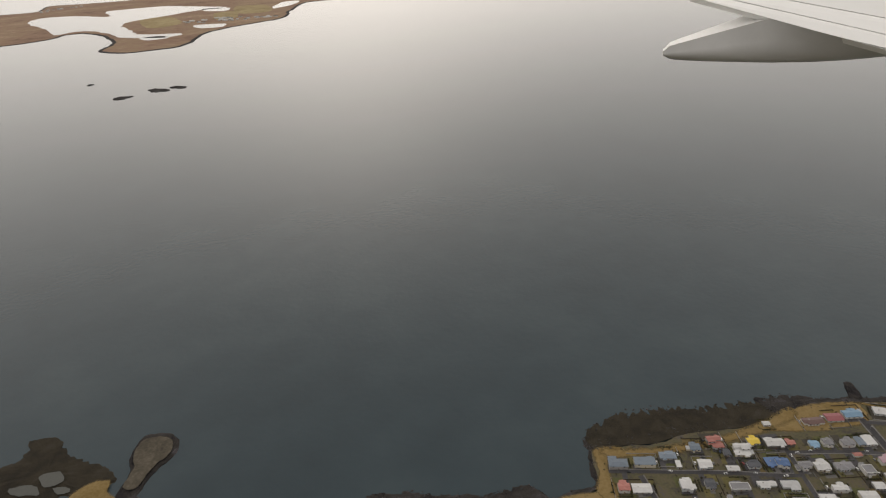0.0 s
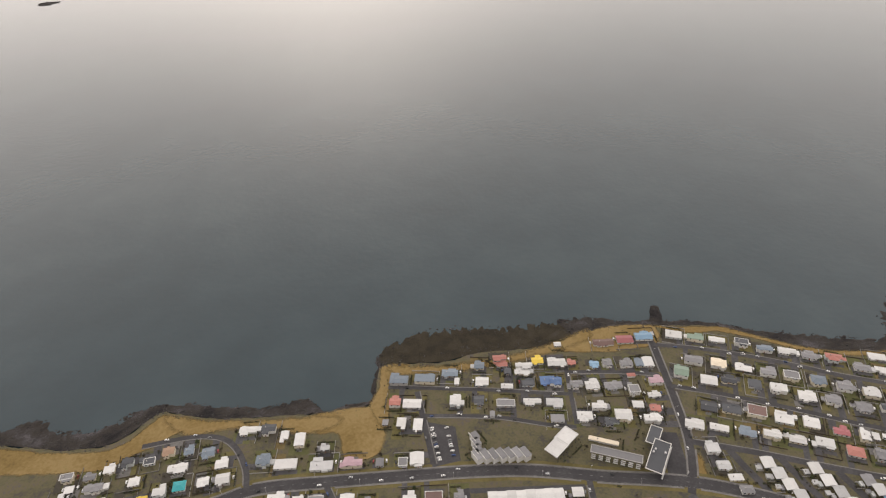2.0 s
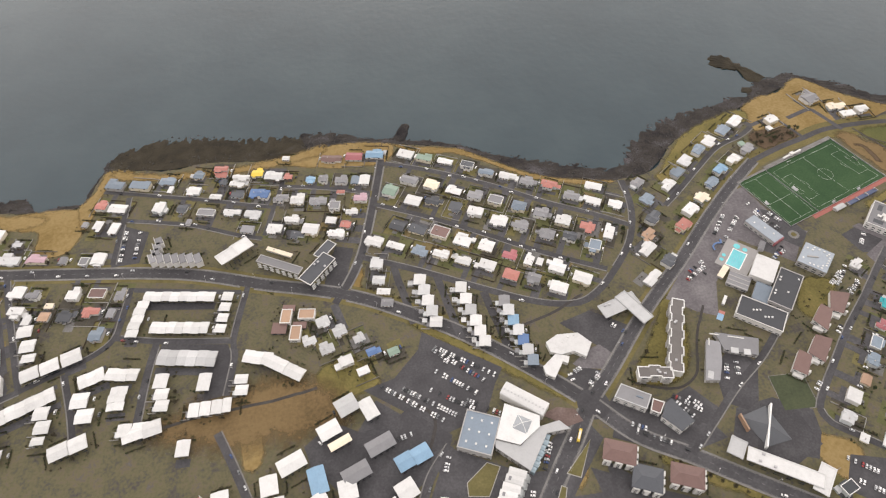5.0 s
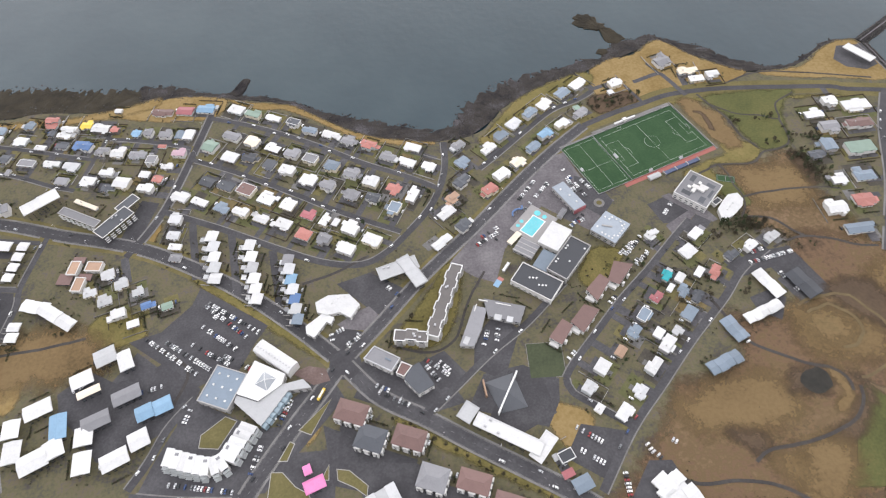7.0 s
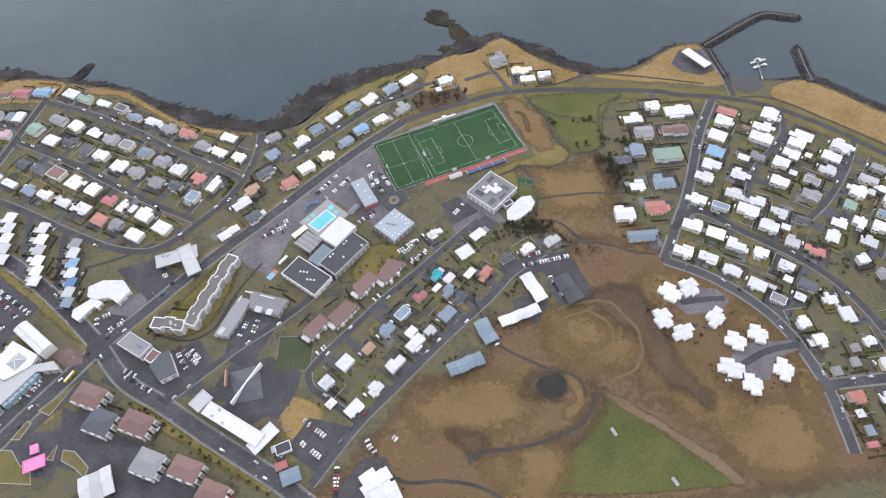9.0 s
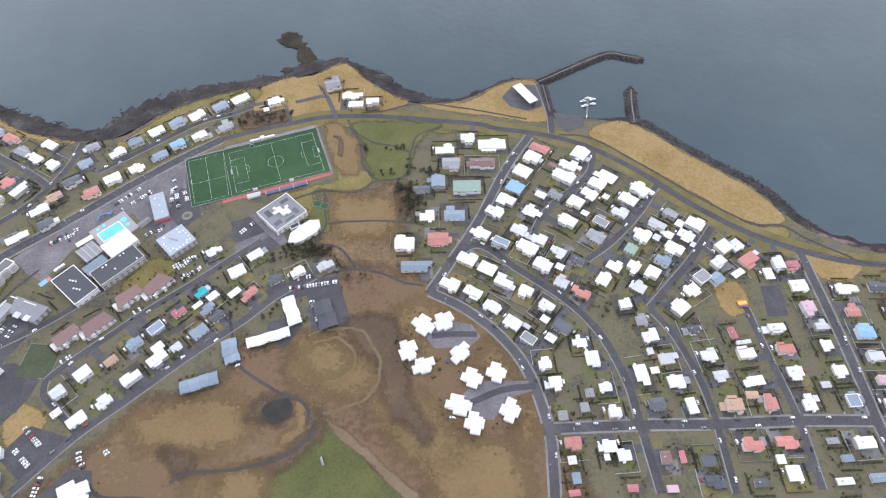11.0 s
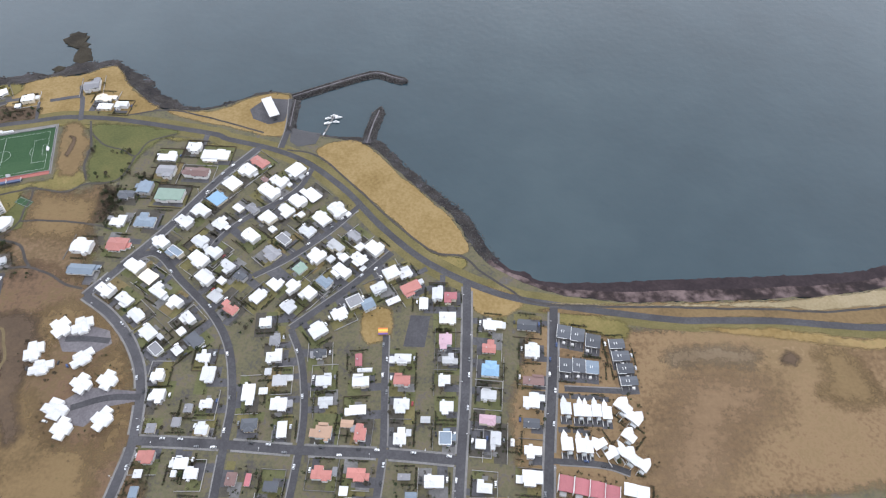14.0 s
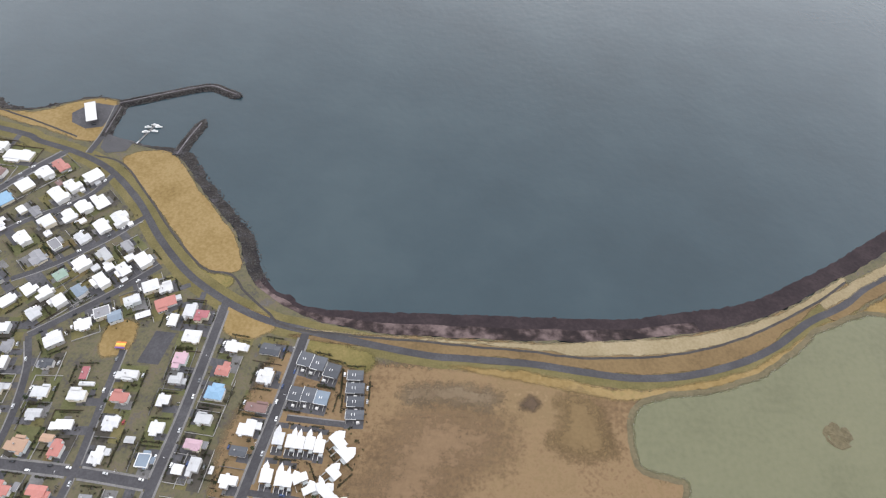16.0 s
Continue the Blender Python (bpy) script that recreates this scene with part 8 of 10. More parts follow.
def cluster_house(x, y, turn, w, d, colour, rng):
    w, d, turn = w * 1.1, d * 1.1, turn + rng.uniform(-25, 25)
    ob = holder("sheltered_house", x, y, 0, turn, "white low house with many corners and a bright white roof", "house", "clustered white houses")
    wall, roof = Shape(), Shape()
    a = radians(0)
    for n, (u, v, p, q) in enumerate(((0, 0, 0.62, 0.7), (0.24, 0.12, 0.5, 0.5), (-0.24, -0.1, 0.5, 0.5), (0.02, -0.22, 0.42, 0.5), (-0.08, 0.26, 0.4, 0.46))):
        ww, dd = w * p / 2, d * q / 2
        cx, cy = u * w, v * d
        wall.box(cx - ww + 0.4, cx + ww - 0.4, cy - dd + 0.4, cy + dd - 0.4, -0.3, 3.2 + 0.02 * n)
        roof.gable(cx - ww, cx + ww, cy - dd, cy + dd, 3.3 + 0.03 * n, 1.1 + 0.1 * n, n % 2 == 0, 1.5)
    part("wall", wall, WALL[0], ob)
    part("roof", roof, ROOF["w"], ob)
    for s in (-0.2, 0.1):
        on_wall(ob, WINDOW, "window", camera_side(turn), s * w, w * 0.6, d * 0.6, 0.9)
    HOUSES.append((x, y, turn, w, d))
    OPEN_GROUND.add((x, y))


for row_name, rows_of in HOUSE_ROWS:
    for x, y, turn, w, d, code in rows_of:
        rng = random.Random(f"{x}{y}")
        colour, form = code[0], code[1:]
        if form in ("", "f", "r"):
            small_house(x, y, turn, w, d, colour, form, rng)
        elif form == "c":
            cluster_house(x, y, turn, w, d, colour, rng)
        elif form == "n":
            navy_row(x, y, turn, w, d, colour, rng)
        elif form == "z":
            zigzag_flats(x, y, turn, w, d, rng)
        else:
            block(x, y, turn, w, d, colour, "a" if form == "l" else form, rng, form == "l")


# ---- large buildings with plans of their own ----
def rect(x, y, turn, w, d):
    c, k = math.cos(radians(turn)), math.sin(radians(turn))
    return [(x + a * c - b * k, y + a * k + b * c) for a, b in ((-w / 2, -d / 2), (w / 2, -d / 2), (w / 2, d / 2), (-w / 2, d / 2))]


def inset(pts, by):
    """The outline drawn in by a distance; it runs against the clock."""
    p, out = np.array(pts, float), []
    n = len(p)
    for i in range(n):
        a, b = p[i] - p[i - 1], p[(i + 1) % n] - p[i]
        a, b = a / np.linalg.norm(a), b / np.linalg.norm(b)
        na, nb = np.array([-a[1], a[0]]), np.array([-b[1], b[0]])
        m = na + nb
        out.append(p[i] + m * by / max(0.35, m @ na))
    return out


def ring_wall(shape, pts, thick, z0, z1):
    inner = inset(pts, thick)
    for i in range(len(pts)):
        j = (i + 1) % len(pts)
        prism(shape, [pts[i], pts[j], inner[j], inner[i]], z0, z1)


def big_wing(ob, base, pts, h, roof, rim=None, wall=None, floors=1, word=""):
    """One wing of a large building: walls, flat roof, parapet and window bands on its sunny sides."""
    pts = [(x - base[0], y - base[1]) for x, y in pts]
    s = Shape()
    prism(s, inset(pts, 0.25), -0.3, h)
    part("wall", s, wall or WALL[0], ob)
    s = Shape()
    prism(s, pts, h - 0.1, h + 0.4)
    r = part("roof", s, roof, ob, word)
    if rim:
        s = Shape()
        ring_wall(s, inset(pts, -0.03), 0.9, h + 0.3, h + 1.0)
        part("parapet", s, rim, ob, "pale roof edge")
    for i in range(len(pts)):
        a, b = np.array(pts[i]), np.array(pts[(i + 1) % len(pts)])
        e = b - a
        length = np.linalg.norm(e)
        if length > 7 and -e[0] / length < -0.25:
            n = max(1, int(length / 6))
            for fl in range(floors):
                for k in range(n):
                    c = a + e * (k + 0.5) / n + np.array([-e[1], e[0]]) / length * 0.22
                    q = part("window", BAND, None, ob)
                    q.matrix_basis = pose(c[0], c[1], 1.0 + 3.0 * fl, 0, 0, math.degrees(math.atan2(e[1], e[0]))) @ Matrix.Diagonal((length / n * 0.5, 1, 0.8, 1))
    x, y = np.mean(pts, axis=0)
    mid = np.array(pts)
    edge = mid[1] - mid[0]
    HOUSES.append((x + base[0], y + base[1], math.degrees(math.atan2(edge[1], edge[0])), np.linalg.norm(edge), np.linalg.norm(mid[2] - mid[1])))
    return r


SKYLIGHT = Shape()
SKYLIGHT.box(-0.9, 0.9, -0.9, 0.9, -0.1, 0.6)
SKYLIGHT = SKYLIGHT.mesh("skylight", ROOF["w"])


def skylights(ob, base, x, y, turn, places, h):
    m = pose(x - base[0], y - base[1], h + 0.4, 0, 0, turn)
    for u, v in places:
        part("skylight", SKYLIGHT, None, ob).matrix_basis = m @ pose(u, v, 0)


# the shopping centre
at_mall = (-485.0, -265.0)
mall = holder("shopping_centre", *at_mall, 0, 0, "white and grey shopping centre beside a full car park", "shopping centre")
big_wing(mall, at_mall, [(-505.4, -269.7), (-486.6, -280.5), (-465.1, -269.1), (-461.5, -259.4), (-488.5, -240.3)], 9.4, ROOF["w"], None, WALL[0], 2, "white flat hall roof")
big_wing(mall, at_mall, [(-507.9, -276.7), (-485.0, -303.5), (-460.2, -275.6), (-439.4, -276.8), (-446.2, -267.2), (-465.4, -268.4), (-486.6, -280.9), (-506.2, -270.0)], 7.8, ROOF["l"], None, WALL[2], 2, "pale grey flat roof")
big_wing(mall, at_mall, rect(-518.1, -260.2, -29.5, 31.2, 36.3), 8.6, ROOF["s"], WALL[2], WALL[2], 1, "slate blue sheet roof")
skylights(mall, at_mall, -518.1, -260.2, -29.5, [(u, v) for u in (-9, 0, 9) for v in (-11, 0, 11)], 8.6)
# barrel vault over the front, with ribs across it
s, n = Shape(), 9
for e in (-21.7, 21.7):
    s.v += [(7.0 * math.cos(math.pi * k / (n - 1)), e, 10.2 + 2.6 * math.sin(math.pi * k / (n - 1))) for k in range(n)]
s.f = [(k, k + 1, n + k + 1, n + k) for k in range(n - 1)] + [tuple(range(n - 1, -1, -1)), tuple(range(n, 2 * n))]
vault = part("vaulted_roof", s, ROOF["w"], mall, "white barrel vault")
vault.matrix_basis = pose(-469.6 - at_mall[0], -240.5 - at_mall[1], 0, 0, 0, 45.3)
for k in range(12):
    s = Shape()
    s.box(-2.4, -1.2, -20 + 3.5 * k, -18.6 + 3.5 * k, 12.4, 13.0)
    part("roof_vent", s, METAL, vault)
s = Shape()
s.box(-6.8, 6.8, -21.5, 21.5, -0.3, 10.2)
part("wall", s, WALL[0], mall).matrix_basis = pose(-469.6 - at_mall[0], -240.5 - at_mall[1], 0, 0, 0, 45.3)
# stepped glass bays along the south-east front
front = np.array([(-485.0, -303.5), (-460.2, -275.6)])
for k in range(7):
    c = front[0] + (front[1] - front[0]) * (k + 0.5) / 7 - np.array(at_mall)
    s = Shape()
    s.box(-2.4, 2.4, -3.4 - 0.8 * (k % 2), 0.3, -0.2, 6.4)
    s.gable(-2.5, 2.5, -3.6 - 0.8 * (k % 2), 0.3, 6.4, 0.9, False)
    part("glass_bay", s, BAY_GLASS, mall, "pale blue glazed bay").matrix_basis = pose(c[0], c[1], 0, 0, 0, 48.4)

# the curved white terrace south of it: units that step in and out like saw teeth
line = spline([(-566, -313.0), (-552.3, -319.9), (-540.3, -325.3), (-528.1, -329.4), (-516.3, -326.9), (-509.2, -318.5), (-502.3, -309.9), (-494.0, -300)], 1.0)
length = np.cumsum(np.r_[0, np.linalg.norm(np.diff(line, axis=0), axis=1)])
UNITS = 13
for k in range(UNITS):
    i = int(np.argmin(np.abs(length - length[-1] * (k + 0.5) / UNITS)))
    e = line[min(i + 3, len(line) - 1)] - line[max(i - 3, 0)]
    turn = math.degrees(math.atan2(e[1], e[0]))
    ob = holder("terrace_house", line[i][0], line[i][1], 0, turn + 9, "white three-storey terrace house with stepped balconies and a white roof", "house", "curved terrace")
    w = length[-1] / UNITS * 1.04
    s = Shape()
    s.box(-w / 2 + 0.05, w / 2 - 0.05, -7.0, 7.6, -0.3, 8.6)
    part("wall", s, WALL[0], ob)
    s = Shape()
    s.gable(-w / 2, w / 2, -7.4, 8.0, 8.6 + 0.25 * (k % 2), 0.7, False)
    r = part("roof", s, ROOF["w"], ob)
    if k % 2:
        s = Shape()
        s.box(-1.6, 1.6, 3.2, 5.6, 8.7, 9.7)
        part("dormer", s, ROOF["g"], r, "dark roof hatch")
    for fl in range(3):
        s = Shape()
        s.box(-w / 2 + 0.5, w / 2 - 1.2, -9.4 - 0.9 * (2 - fl), -6.9, 2.8 * fl, 2.8 * fl + 0.25)
        s.box(-w / 2 + 0.5, w / 2 - 1.2, -9.4 - 0.9 * (2 - fl), -9.2 - 0.9 * (2 - fl), 2.8 * fl, 2.8 * fl + 1.2)
        part("balcony", s, WALL[4], ob)
        on_wall(ob, BAND, "window", 0, 0.0, w, 14.0, 2.8 * fl + 0.4, w * 0.6, 1.2)
    HOUSES.append((line[i][0], line[i][1], turn, w, 17))

# the sports and bathing halls
at_baths = (-190.0, -190.0)
halls = holder("sports_centre", *at_baths, 0, 0, "black and white sports halls with pale roof edges beside the baths", "sports centre")
big_wing(halls, at_baths, rect(-172.7, -192.5, -47, 23.4, 50.0), 8.6, ROOF["D"], WALL[2], WALL[2], 2, "black felt roof")
big_wing(halls, at_baths, rect(-211.7, -212.0, -44, 45.4, 26.0), 6.8, ROOF["D"], WALL[0], WALL[0], 1, "black felt roof")
big_wing(halls, at_baths, rect(-177.8, -163.0, -45, 23.3, 31.8), 7.6, ROOF["w"], None, WALL[0], 1, "white roof")
big_wing(halls, at_baths, rect(-196.5, -189.0, -44, 15.5, 24.0), 5.6, ROOF["s"], None, WALL[2], 1, "slate blue roof")
big_wing(halls, at_baths, rect(-209.5, -168.0, -44, 22.0, 20.0), 3.4, ROOF["g"], None, WALL[2], 1, "grey roof")
big_wing(halls, at_baths, rect(-218.5, -153.0, -52, 6.4, 18.0), 3.2, ROOF["c"], None, WALL[2], 1, "cream roof")
skylights(halls, at_baths, -211.7, -212.0, -44, [(-8, 0), (-5, 1.5), (-2, 3), (4, -3), (7, -1.5), (10, 0)], 6.8)
skylights(halls, at_baths, -172.7, -192.5, -47, [(-8, 8), (-8, 12), (-8, -8), (-8, -12), (8, 18), (3, -4)], 8.6)
for k in range(4):
    s = Shape()
    s.box(-11, 11, -0.5, 0.5, 3.3, 4.1)
    part("roof_beam", s, WALL[2], halls).matrix_basis = pose(-209.5 - at_baths[0] - 6.5 + 4.2 * k, -168.0 - at_baths[1] - 6 + 4.0 * k, 0, 0, 0, -44)
clinic = holder("clinic", -146.6, -112.8, 0, 0, "long blue-grey roofed clinic with a red end wall", "clinic")
big_wing(clinic, (-146.6, -112.8), rect(-146.6, -112.8, 20, 15.5, 39.2), 5.8, ROOF["q"], None, WALL[2], 1, "blue-grey roof")
skylights(clinic, (-146.6, -112.8), -146.6, -112.8, 20, [(-2, 12), (1, 0), (2, -11)], 5.8)
s = Shape()
s.box(-7.8, 7.8, -20.6, -19.4, -0.2, 5.0)
part("end_wall", s, ROOF["m"], clinic, "red painted end wall").matrix_basis = pose(0, 0, 0, 0, 0, 20)
gym = holder("sports_hall", -118.4, -164.4, 0, 0, "square blue-grey roofed hall with rows of skylights", "hall")
big_wing(gym, (-118.4, -164.4), rect(-118.4, -164.4, 39.9, 31.0, 29.5), 7.6, ROOF["q"], None, WALL[2], 2, "blue-grey sheet roof")
skylights(gym, (-118.4, -164.4), -118.4, -164.4, 39.9, [(-12, -9), (-12, -5), (-12, -1), (-12, 3), (-8, 11), (8, 11), (-6, -12), (-2, -12), (2, -12), (6, -12), (11, -10), (12, -5), (12, 0), (12, 5), (8, -9), (8, 6), (-8, -9)], 7.6)
s = Shape()
s.box(-0.8, 0.8, -2, 9, 8.0, 9.0)
part("roof_beam", s, WALL[2], gym).matrix_basis = pose(0, 0, 0, 0, 0, 66)

# the square school with its white wing
at_school = (-8.8, -136.7)
school = holder("square_school", *at_school, 0, 0, "square white school with a grey roof and white plant rooms", "school")
big_wing(school, at_school, rect(-8.8, -136.7, 39.8, 40.4, 37.8), 7.8, ROOF["g"], WALL[0], WALL[0], 2, "patched grey felt roof")
m = pose(0, 0, 0, 0, 0, 39.8)
for u, v, w, d, h in ((0, 0, 5, 14, 2.0), (-4, 3, 9, 4, 1.8), (5, -4, 5, 9, 1.6), (-3, 9, 3, 4, 1.2), (8, 2, 4, 3, 1.4)):
    s = Shape()
    s.box(u - w / 2, u + w / 2, v - d / 2, v + d / 2, 8.1, 8.2 + h)
    part("plant_room", s, WALL[0], school, "white plant room").matrix_basis = m
for u, v, w, d in ((-12, -10, 9, 6), (11, 11, 10, 5), (12, -9, 5, 9), (-12, 8, 6, 10), (1, -14, 12, 3)):
    s = Shape()
    s.box(u - w / 2, u + w / 2, v - d / 2, v + d / 2, 8.1, 8.3)
    part("felt_patch", s, ROOF["d"], school, "dark patched roof felt").matrix_basis = m
big_wing(school, at_school, [(-0.2, -177.6), (5.1, -179.2), (14.4, -176.1), (28.8, -166.3), (33.6, -158.3), (31.7, -148.7), (21.0, -148.6), (12.0, -155.2), (1.6, -164.6)], 4.6, ROOF["w"], None, WALL[0], 1, "bright white roof")
big_wing(school, at_school, rect(5.5, -154.2, 27, 11, 6.5), 3.6, ROOF["D"], WALL[0], WALL[0], 1, "dark link roof")
skylights(school, at_school, 16, -164, 36, [(-6, 0), (0, 0), (6, 0)], 4.6)

# the pleated white flats above the main road
for k in range(10):
    along, up = (k, 0) if k < 7 else (0.2, k - 6)
    ux, uy = math.cos(radians(-15)), math.sin(radians(-15))
    x, y = -811 + along * 8.4 * ux - up * 8.6 * uy * 0.6, 22 + along * 8.4 * uy + up * 8.6 * ux
    ob = holder("pleated_flats", x, y, 0, 0, "white three-storey flats with a pleated front and a dark roof", "flats", "pleated flats")
    big_wing(ob, (x, y), rect(x, y, 14, 8.0, 13.5 if k < 7 else 10), 8.2, ROOF["g"], None, WALL[0], 0, "dark grey roof")
    s = Shape()
    s.box(-4.1, -3.7, -7.2, 6.6, 8.0, 9.4)
    part("gable_wall", s, WALL[0], ob, "white raised gable").matrix_basis = pose(0, 0, 0, 0, 0, 14)

# the grey school with two wings round a car park
at_grey = (-272, -243)
ob = holder("grey_school", *at_grey, 0, 0, "low grey school with two felt-roofed wings round a car park", "school")
big_wing(ob, at_grey, [(-301.0, -263.7), (-287.8, -267.2), (-276.2, -250.0), (-266.8, -230.3), (-278.6, -224.7)], 5.4, ROOF["g"], None, WALL[2], 1, "mottled grey felt roof")
big_wing(ob, at_grey, [(-268.0, -239.0), (-239.9, -253.0), (-230.1, -236.6), (-267.4, -219.4)], 5.9, ROOF["g"], None, WALL[2], 2, "mottled grey felt roof")
for x, y, turn, w, d, h in ((-268.5, -221.5, -25, 9, 1.0, 6.6), (-250.5, -230, -25, 15, 1.0, 6.6), (-277.5, -227.5, 62, 8, 1.0, 6.2), (-259, -242.6, -25, 7, 6.0, 6.7), (-248.5, -247.2, -25, 6, 6.0, 6.7), (-293.5, -260, 55, 8, 5, 6.1)):
    s = Shape()
    s.box(-w / 2, w / 2, -d / 2, d / 2, 5.5, h)
    part("plant_room" if d > 2 else "parapet", s, ROOF["l"] if d > 2 else WALL[0], ob, "pale roof hood" if d > 2 else "white roof edge").matrix_basis = pose(x - at_grey[0], y - at_grey[1], 0, 0, 0, turn)

# the office block: two halls joined by a lower link
at_office = (-360, -277)
ob = holder("office_block", *at_office, 0, 0, "white office block with two dull purple-grey roofs and a low link", "office building")
big_wing(ob, at_office, [(-390.2, -259.1), (-366.7, -277.5), (-356.7, -265.8), (-378.8, -248.3)], 8.2, ROOF["g"], ROOF["l"], WALL[0], 2, "dull grey roof")
big_wing(ob, at_office, [(-363.4, -278.6), (-356.4, -284.0), (-347.4, -274.7), (-356.4, -268.4)], 6.2, ROOF["n"], WALL[0], WALL[0], 2, "brown link roof inside a white edge")
big_wing(ob, at_office, [(-356.9, -287.0), (-346.2, -303.7), (-331.0, -298.0), (-340.8, -273.5), (-348.0, -276.0)], 8.2, ROOF["d"], None, WALL[0], 2, "dark grey-green roof")
s = Shape()
s.box(-3, 3, -0.6, 0.6, 8.2, 9.6)
part("plant_room", s, ROOF["s"], ob, "small dark roof housing").matrix_basis = pose(-8, 12, 0, 0, 0, -38)

# the brown-roofed flats in two stepped pairs
for pair in (([(-143.4, -225.5), (-133.8, -232.6), (-112.2, -212.9), (-129.5, -204.9)], [(-167.5, -231.3), (-161.0, -246.0), (-141.2, -225.9), (-148.5, -216.8)]),
             ([(-193.4, -262.0), (-184.7, -275.4), (-162.2, -255.2), (-174.8, -246.5)], [(-217.9, -273.7), (-208.5, -283.4), (-192.0, -266.1), (-200.1, -257.3)])):
    base = np.mean(pair[0], axis=0)
    ob = holder("stepped_flats", *base, 0, 0, "stepped white flats with a dull red-brown roof", "apartment block", "brown-roofed flats")
    for k, pts in enumerate(pair):
        big_wing(ob, base, pts, 6.0 + 0.4 * k, ROOF["n"], None, WALL[0], 2, "dull red-brown sheet roof")
        low, along = (np.array(pts[0]) + pts[1]) / 2 - base, np.array(pts[2]) - pts[1]
        turn = math.degrees(math.atan2(along[1], along[0]))
        for u, v, w, d, h in ((-2.0, 0, 4.0, 9, 3.4), (6, -8.0, 3, 2.2, 5.4), (17, -7.6, 3, 2.2, 5.4)):
            s = Shape()
            s.box(u - w / 2, u + w / 2, v - d / 2, v + d / 2, -0.2, h)
            part("balcony_bay" if h > 4 else "porch", s, WALL[0], ob, "white balcony stack" if h > 4 else "white porch").matrix_basis = pose(low[0], low[1], 0, 0, 0, turn)

# the white community hall
at_cafe = (-415, -200)
ob = holder("community_hall", *at_cafe, 0, 0, "bright white hall with a star-like plan beside the main road", "hall")
big_wing(ob, at_cafe, [(-428.8, -199.1), (-419.8, -204.3), (-406.6, -204.0), (-397.1, -212.5), (-386.7, -199.4), (-395.8, -185.5), (-416.2, -182.3), (-429.5, -187.9)], 5.6, ROOF["w"], None, WALL[0], 1, "bright white roof")
big_wing(ob, at_cafe, [(-440.8, -219.8), (-433.7, -225.7), (-420.6, -211.2), (-416.6, -214.6), (-412.7, -207.9), (-423.6, -201.0), (-440.8, -211.8)], 4.6, ROOF["w"], None, WALL[0], 1, "bright white roof")
skylights(ob, at_cafe, -408, -190, 20, [(-6, 0), (2, 2), (8, 0)], 5.6)

# low tan-roofed courtyard houses, three of them with white roof edges
for x, y, w, d, edged in ((-674.1, -90.7, 11, 17, 1), (-653.4, -93.2, 17, 12, 1), (-666.7, -113.0, 11, 17, 1), (-670.9, -80.0, 13, 8, 0), (-682.2, -102.0, 15, 13, 0), (-662.0, -103.6, 14, 8, 0)):
    ob = holder("courtyard_house", x, y, 0, 0, "low white house with a tan roof inside a white edge" if edged else "low brown-roofed carport between courtyard houses", "house" if edged else "carport", "courtyard houses")
    big_wing(ob, (x, y), rect(x, y, -14, w, d), 4.6 if edged else 2.8, ROOF["o" if edged else "n"], WALL[0] if edged else None, WALL[0] if edged else WALL[3], 1, "tan gravelled roof" if edged else "brown roof")


def traffic_island(pts, label):
    x, y = np.mean(pts, axis=0)
    local = [(a - x, b - y) for a, b in pts]
    ob = holder("traffic_island", x, y, 0.1, 0, label, "traffic island")
    s = Shape()
    prism(s, local, 0, 0.22)
    part("kerb", s, PALE_WALL, ob)
    s = Shape()
    prism(s, inset(local, 0.7), 0.1, 0.32)
    part("lawn", s, LAWN, ob)


traffic_island([(-444.0, -317.6), (-423.6, -287.7), (-455.0, -310.9)], "olive grass triangle with a pale kerb beside the road")
traffic_island([(-473.6, -334.6), (-465.6, -335.9), (-458.3, -321.9), (-462.7, -318.9)], "small oval grass island in the asphalt")
traffic_island([(-484.7, -369.0), (-446.4, -376.9), (-449.5, -365.9), (-459.8, -358.0), (-470.0, -344.0), (-479.9, -341.9)], "olive grass island with a pale kerb by the filling station")
traffic_island([(-425.4, -360.3), (-412.4, -368.9), (-402.7, -378.5), (-400.6, -369.4), (-414.7, -353.7), (-425.4, -350.4)], "grass island with a pale kerb between car parks")
traffic_island([(-439.0, -357.4), (-432.2, -358.9), (-431.0, -345.2)], "tiny pointed grass island by the filling station")
traffic_island([(-541.1, -308.6), (-523.8, -313.3), (-507.4, -291.0), (-517.9, -284.4), (-539.4, -297.3)], "green court lawn inside the curved white terrace")
sheet("plaza", [(-450.8, -260.7), (-438.5, -271.7), (-423.1, -270.3), (-426.4, -257.5), (-441.4, -251.8), (-459.3, -255.3)], 0.33, material("red_brick_paving", [(0.3, (0.10, 0.07, 0.062)), (0.5, (0.14, 0.10, 0.09)), (0.7, (0.19, 0.145, 0.135))], 0.85, 0.5, 0.08, 0.2), "reddish brick plaza in front of the shopping centre", "plaza")
tagged(new("garden_lawns", lawns.mesh("garden_lawns", LAWN)), "small green and yellowed garden lawns", "lawn", kind="stuff")
tagged(new("green_lawns", green_lawns.mesh("green_lawns", GREEN_LAWN)), "small green winter lawns in the gardens", "lawn", kind="stuff")
tagged(new("dry_lawns", dry_lawns.mesh("dry_lawns", DRY_LAWN)), "small ochre dry lawns in the gardens", "lawn", kind="stuff")
tagged(new("garden_terraces", terraces.mesh("garden_terraces", PAVING)), "pale paved terraces behind the houses", "terrace", kind="stuff")
tagged(new("garden_beds", beds.mesh("garden_beds", BED)), "dark bare garden beds between houses", "garden bed", kind="stuff")
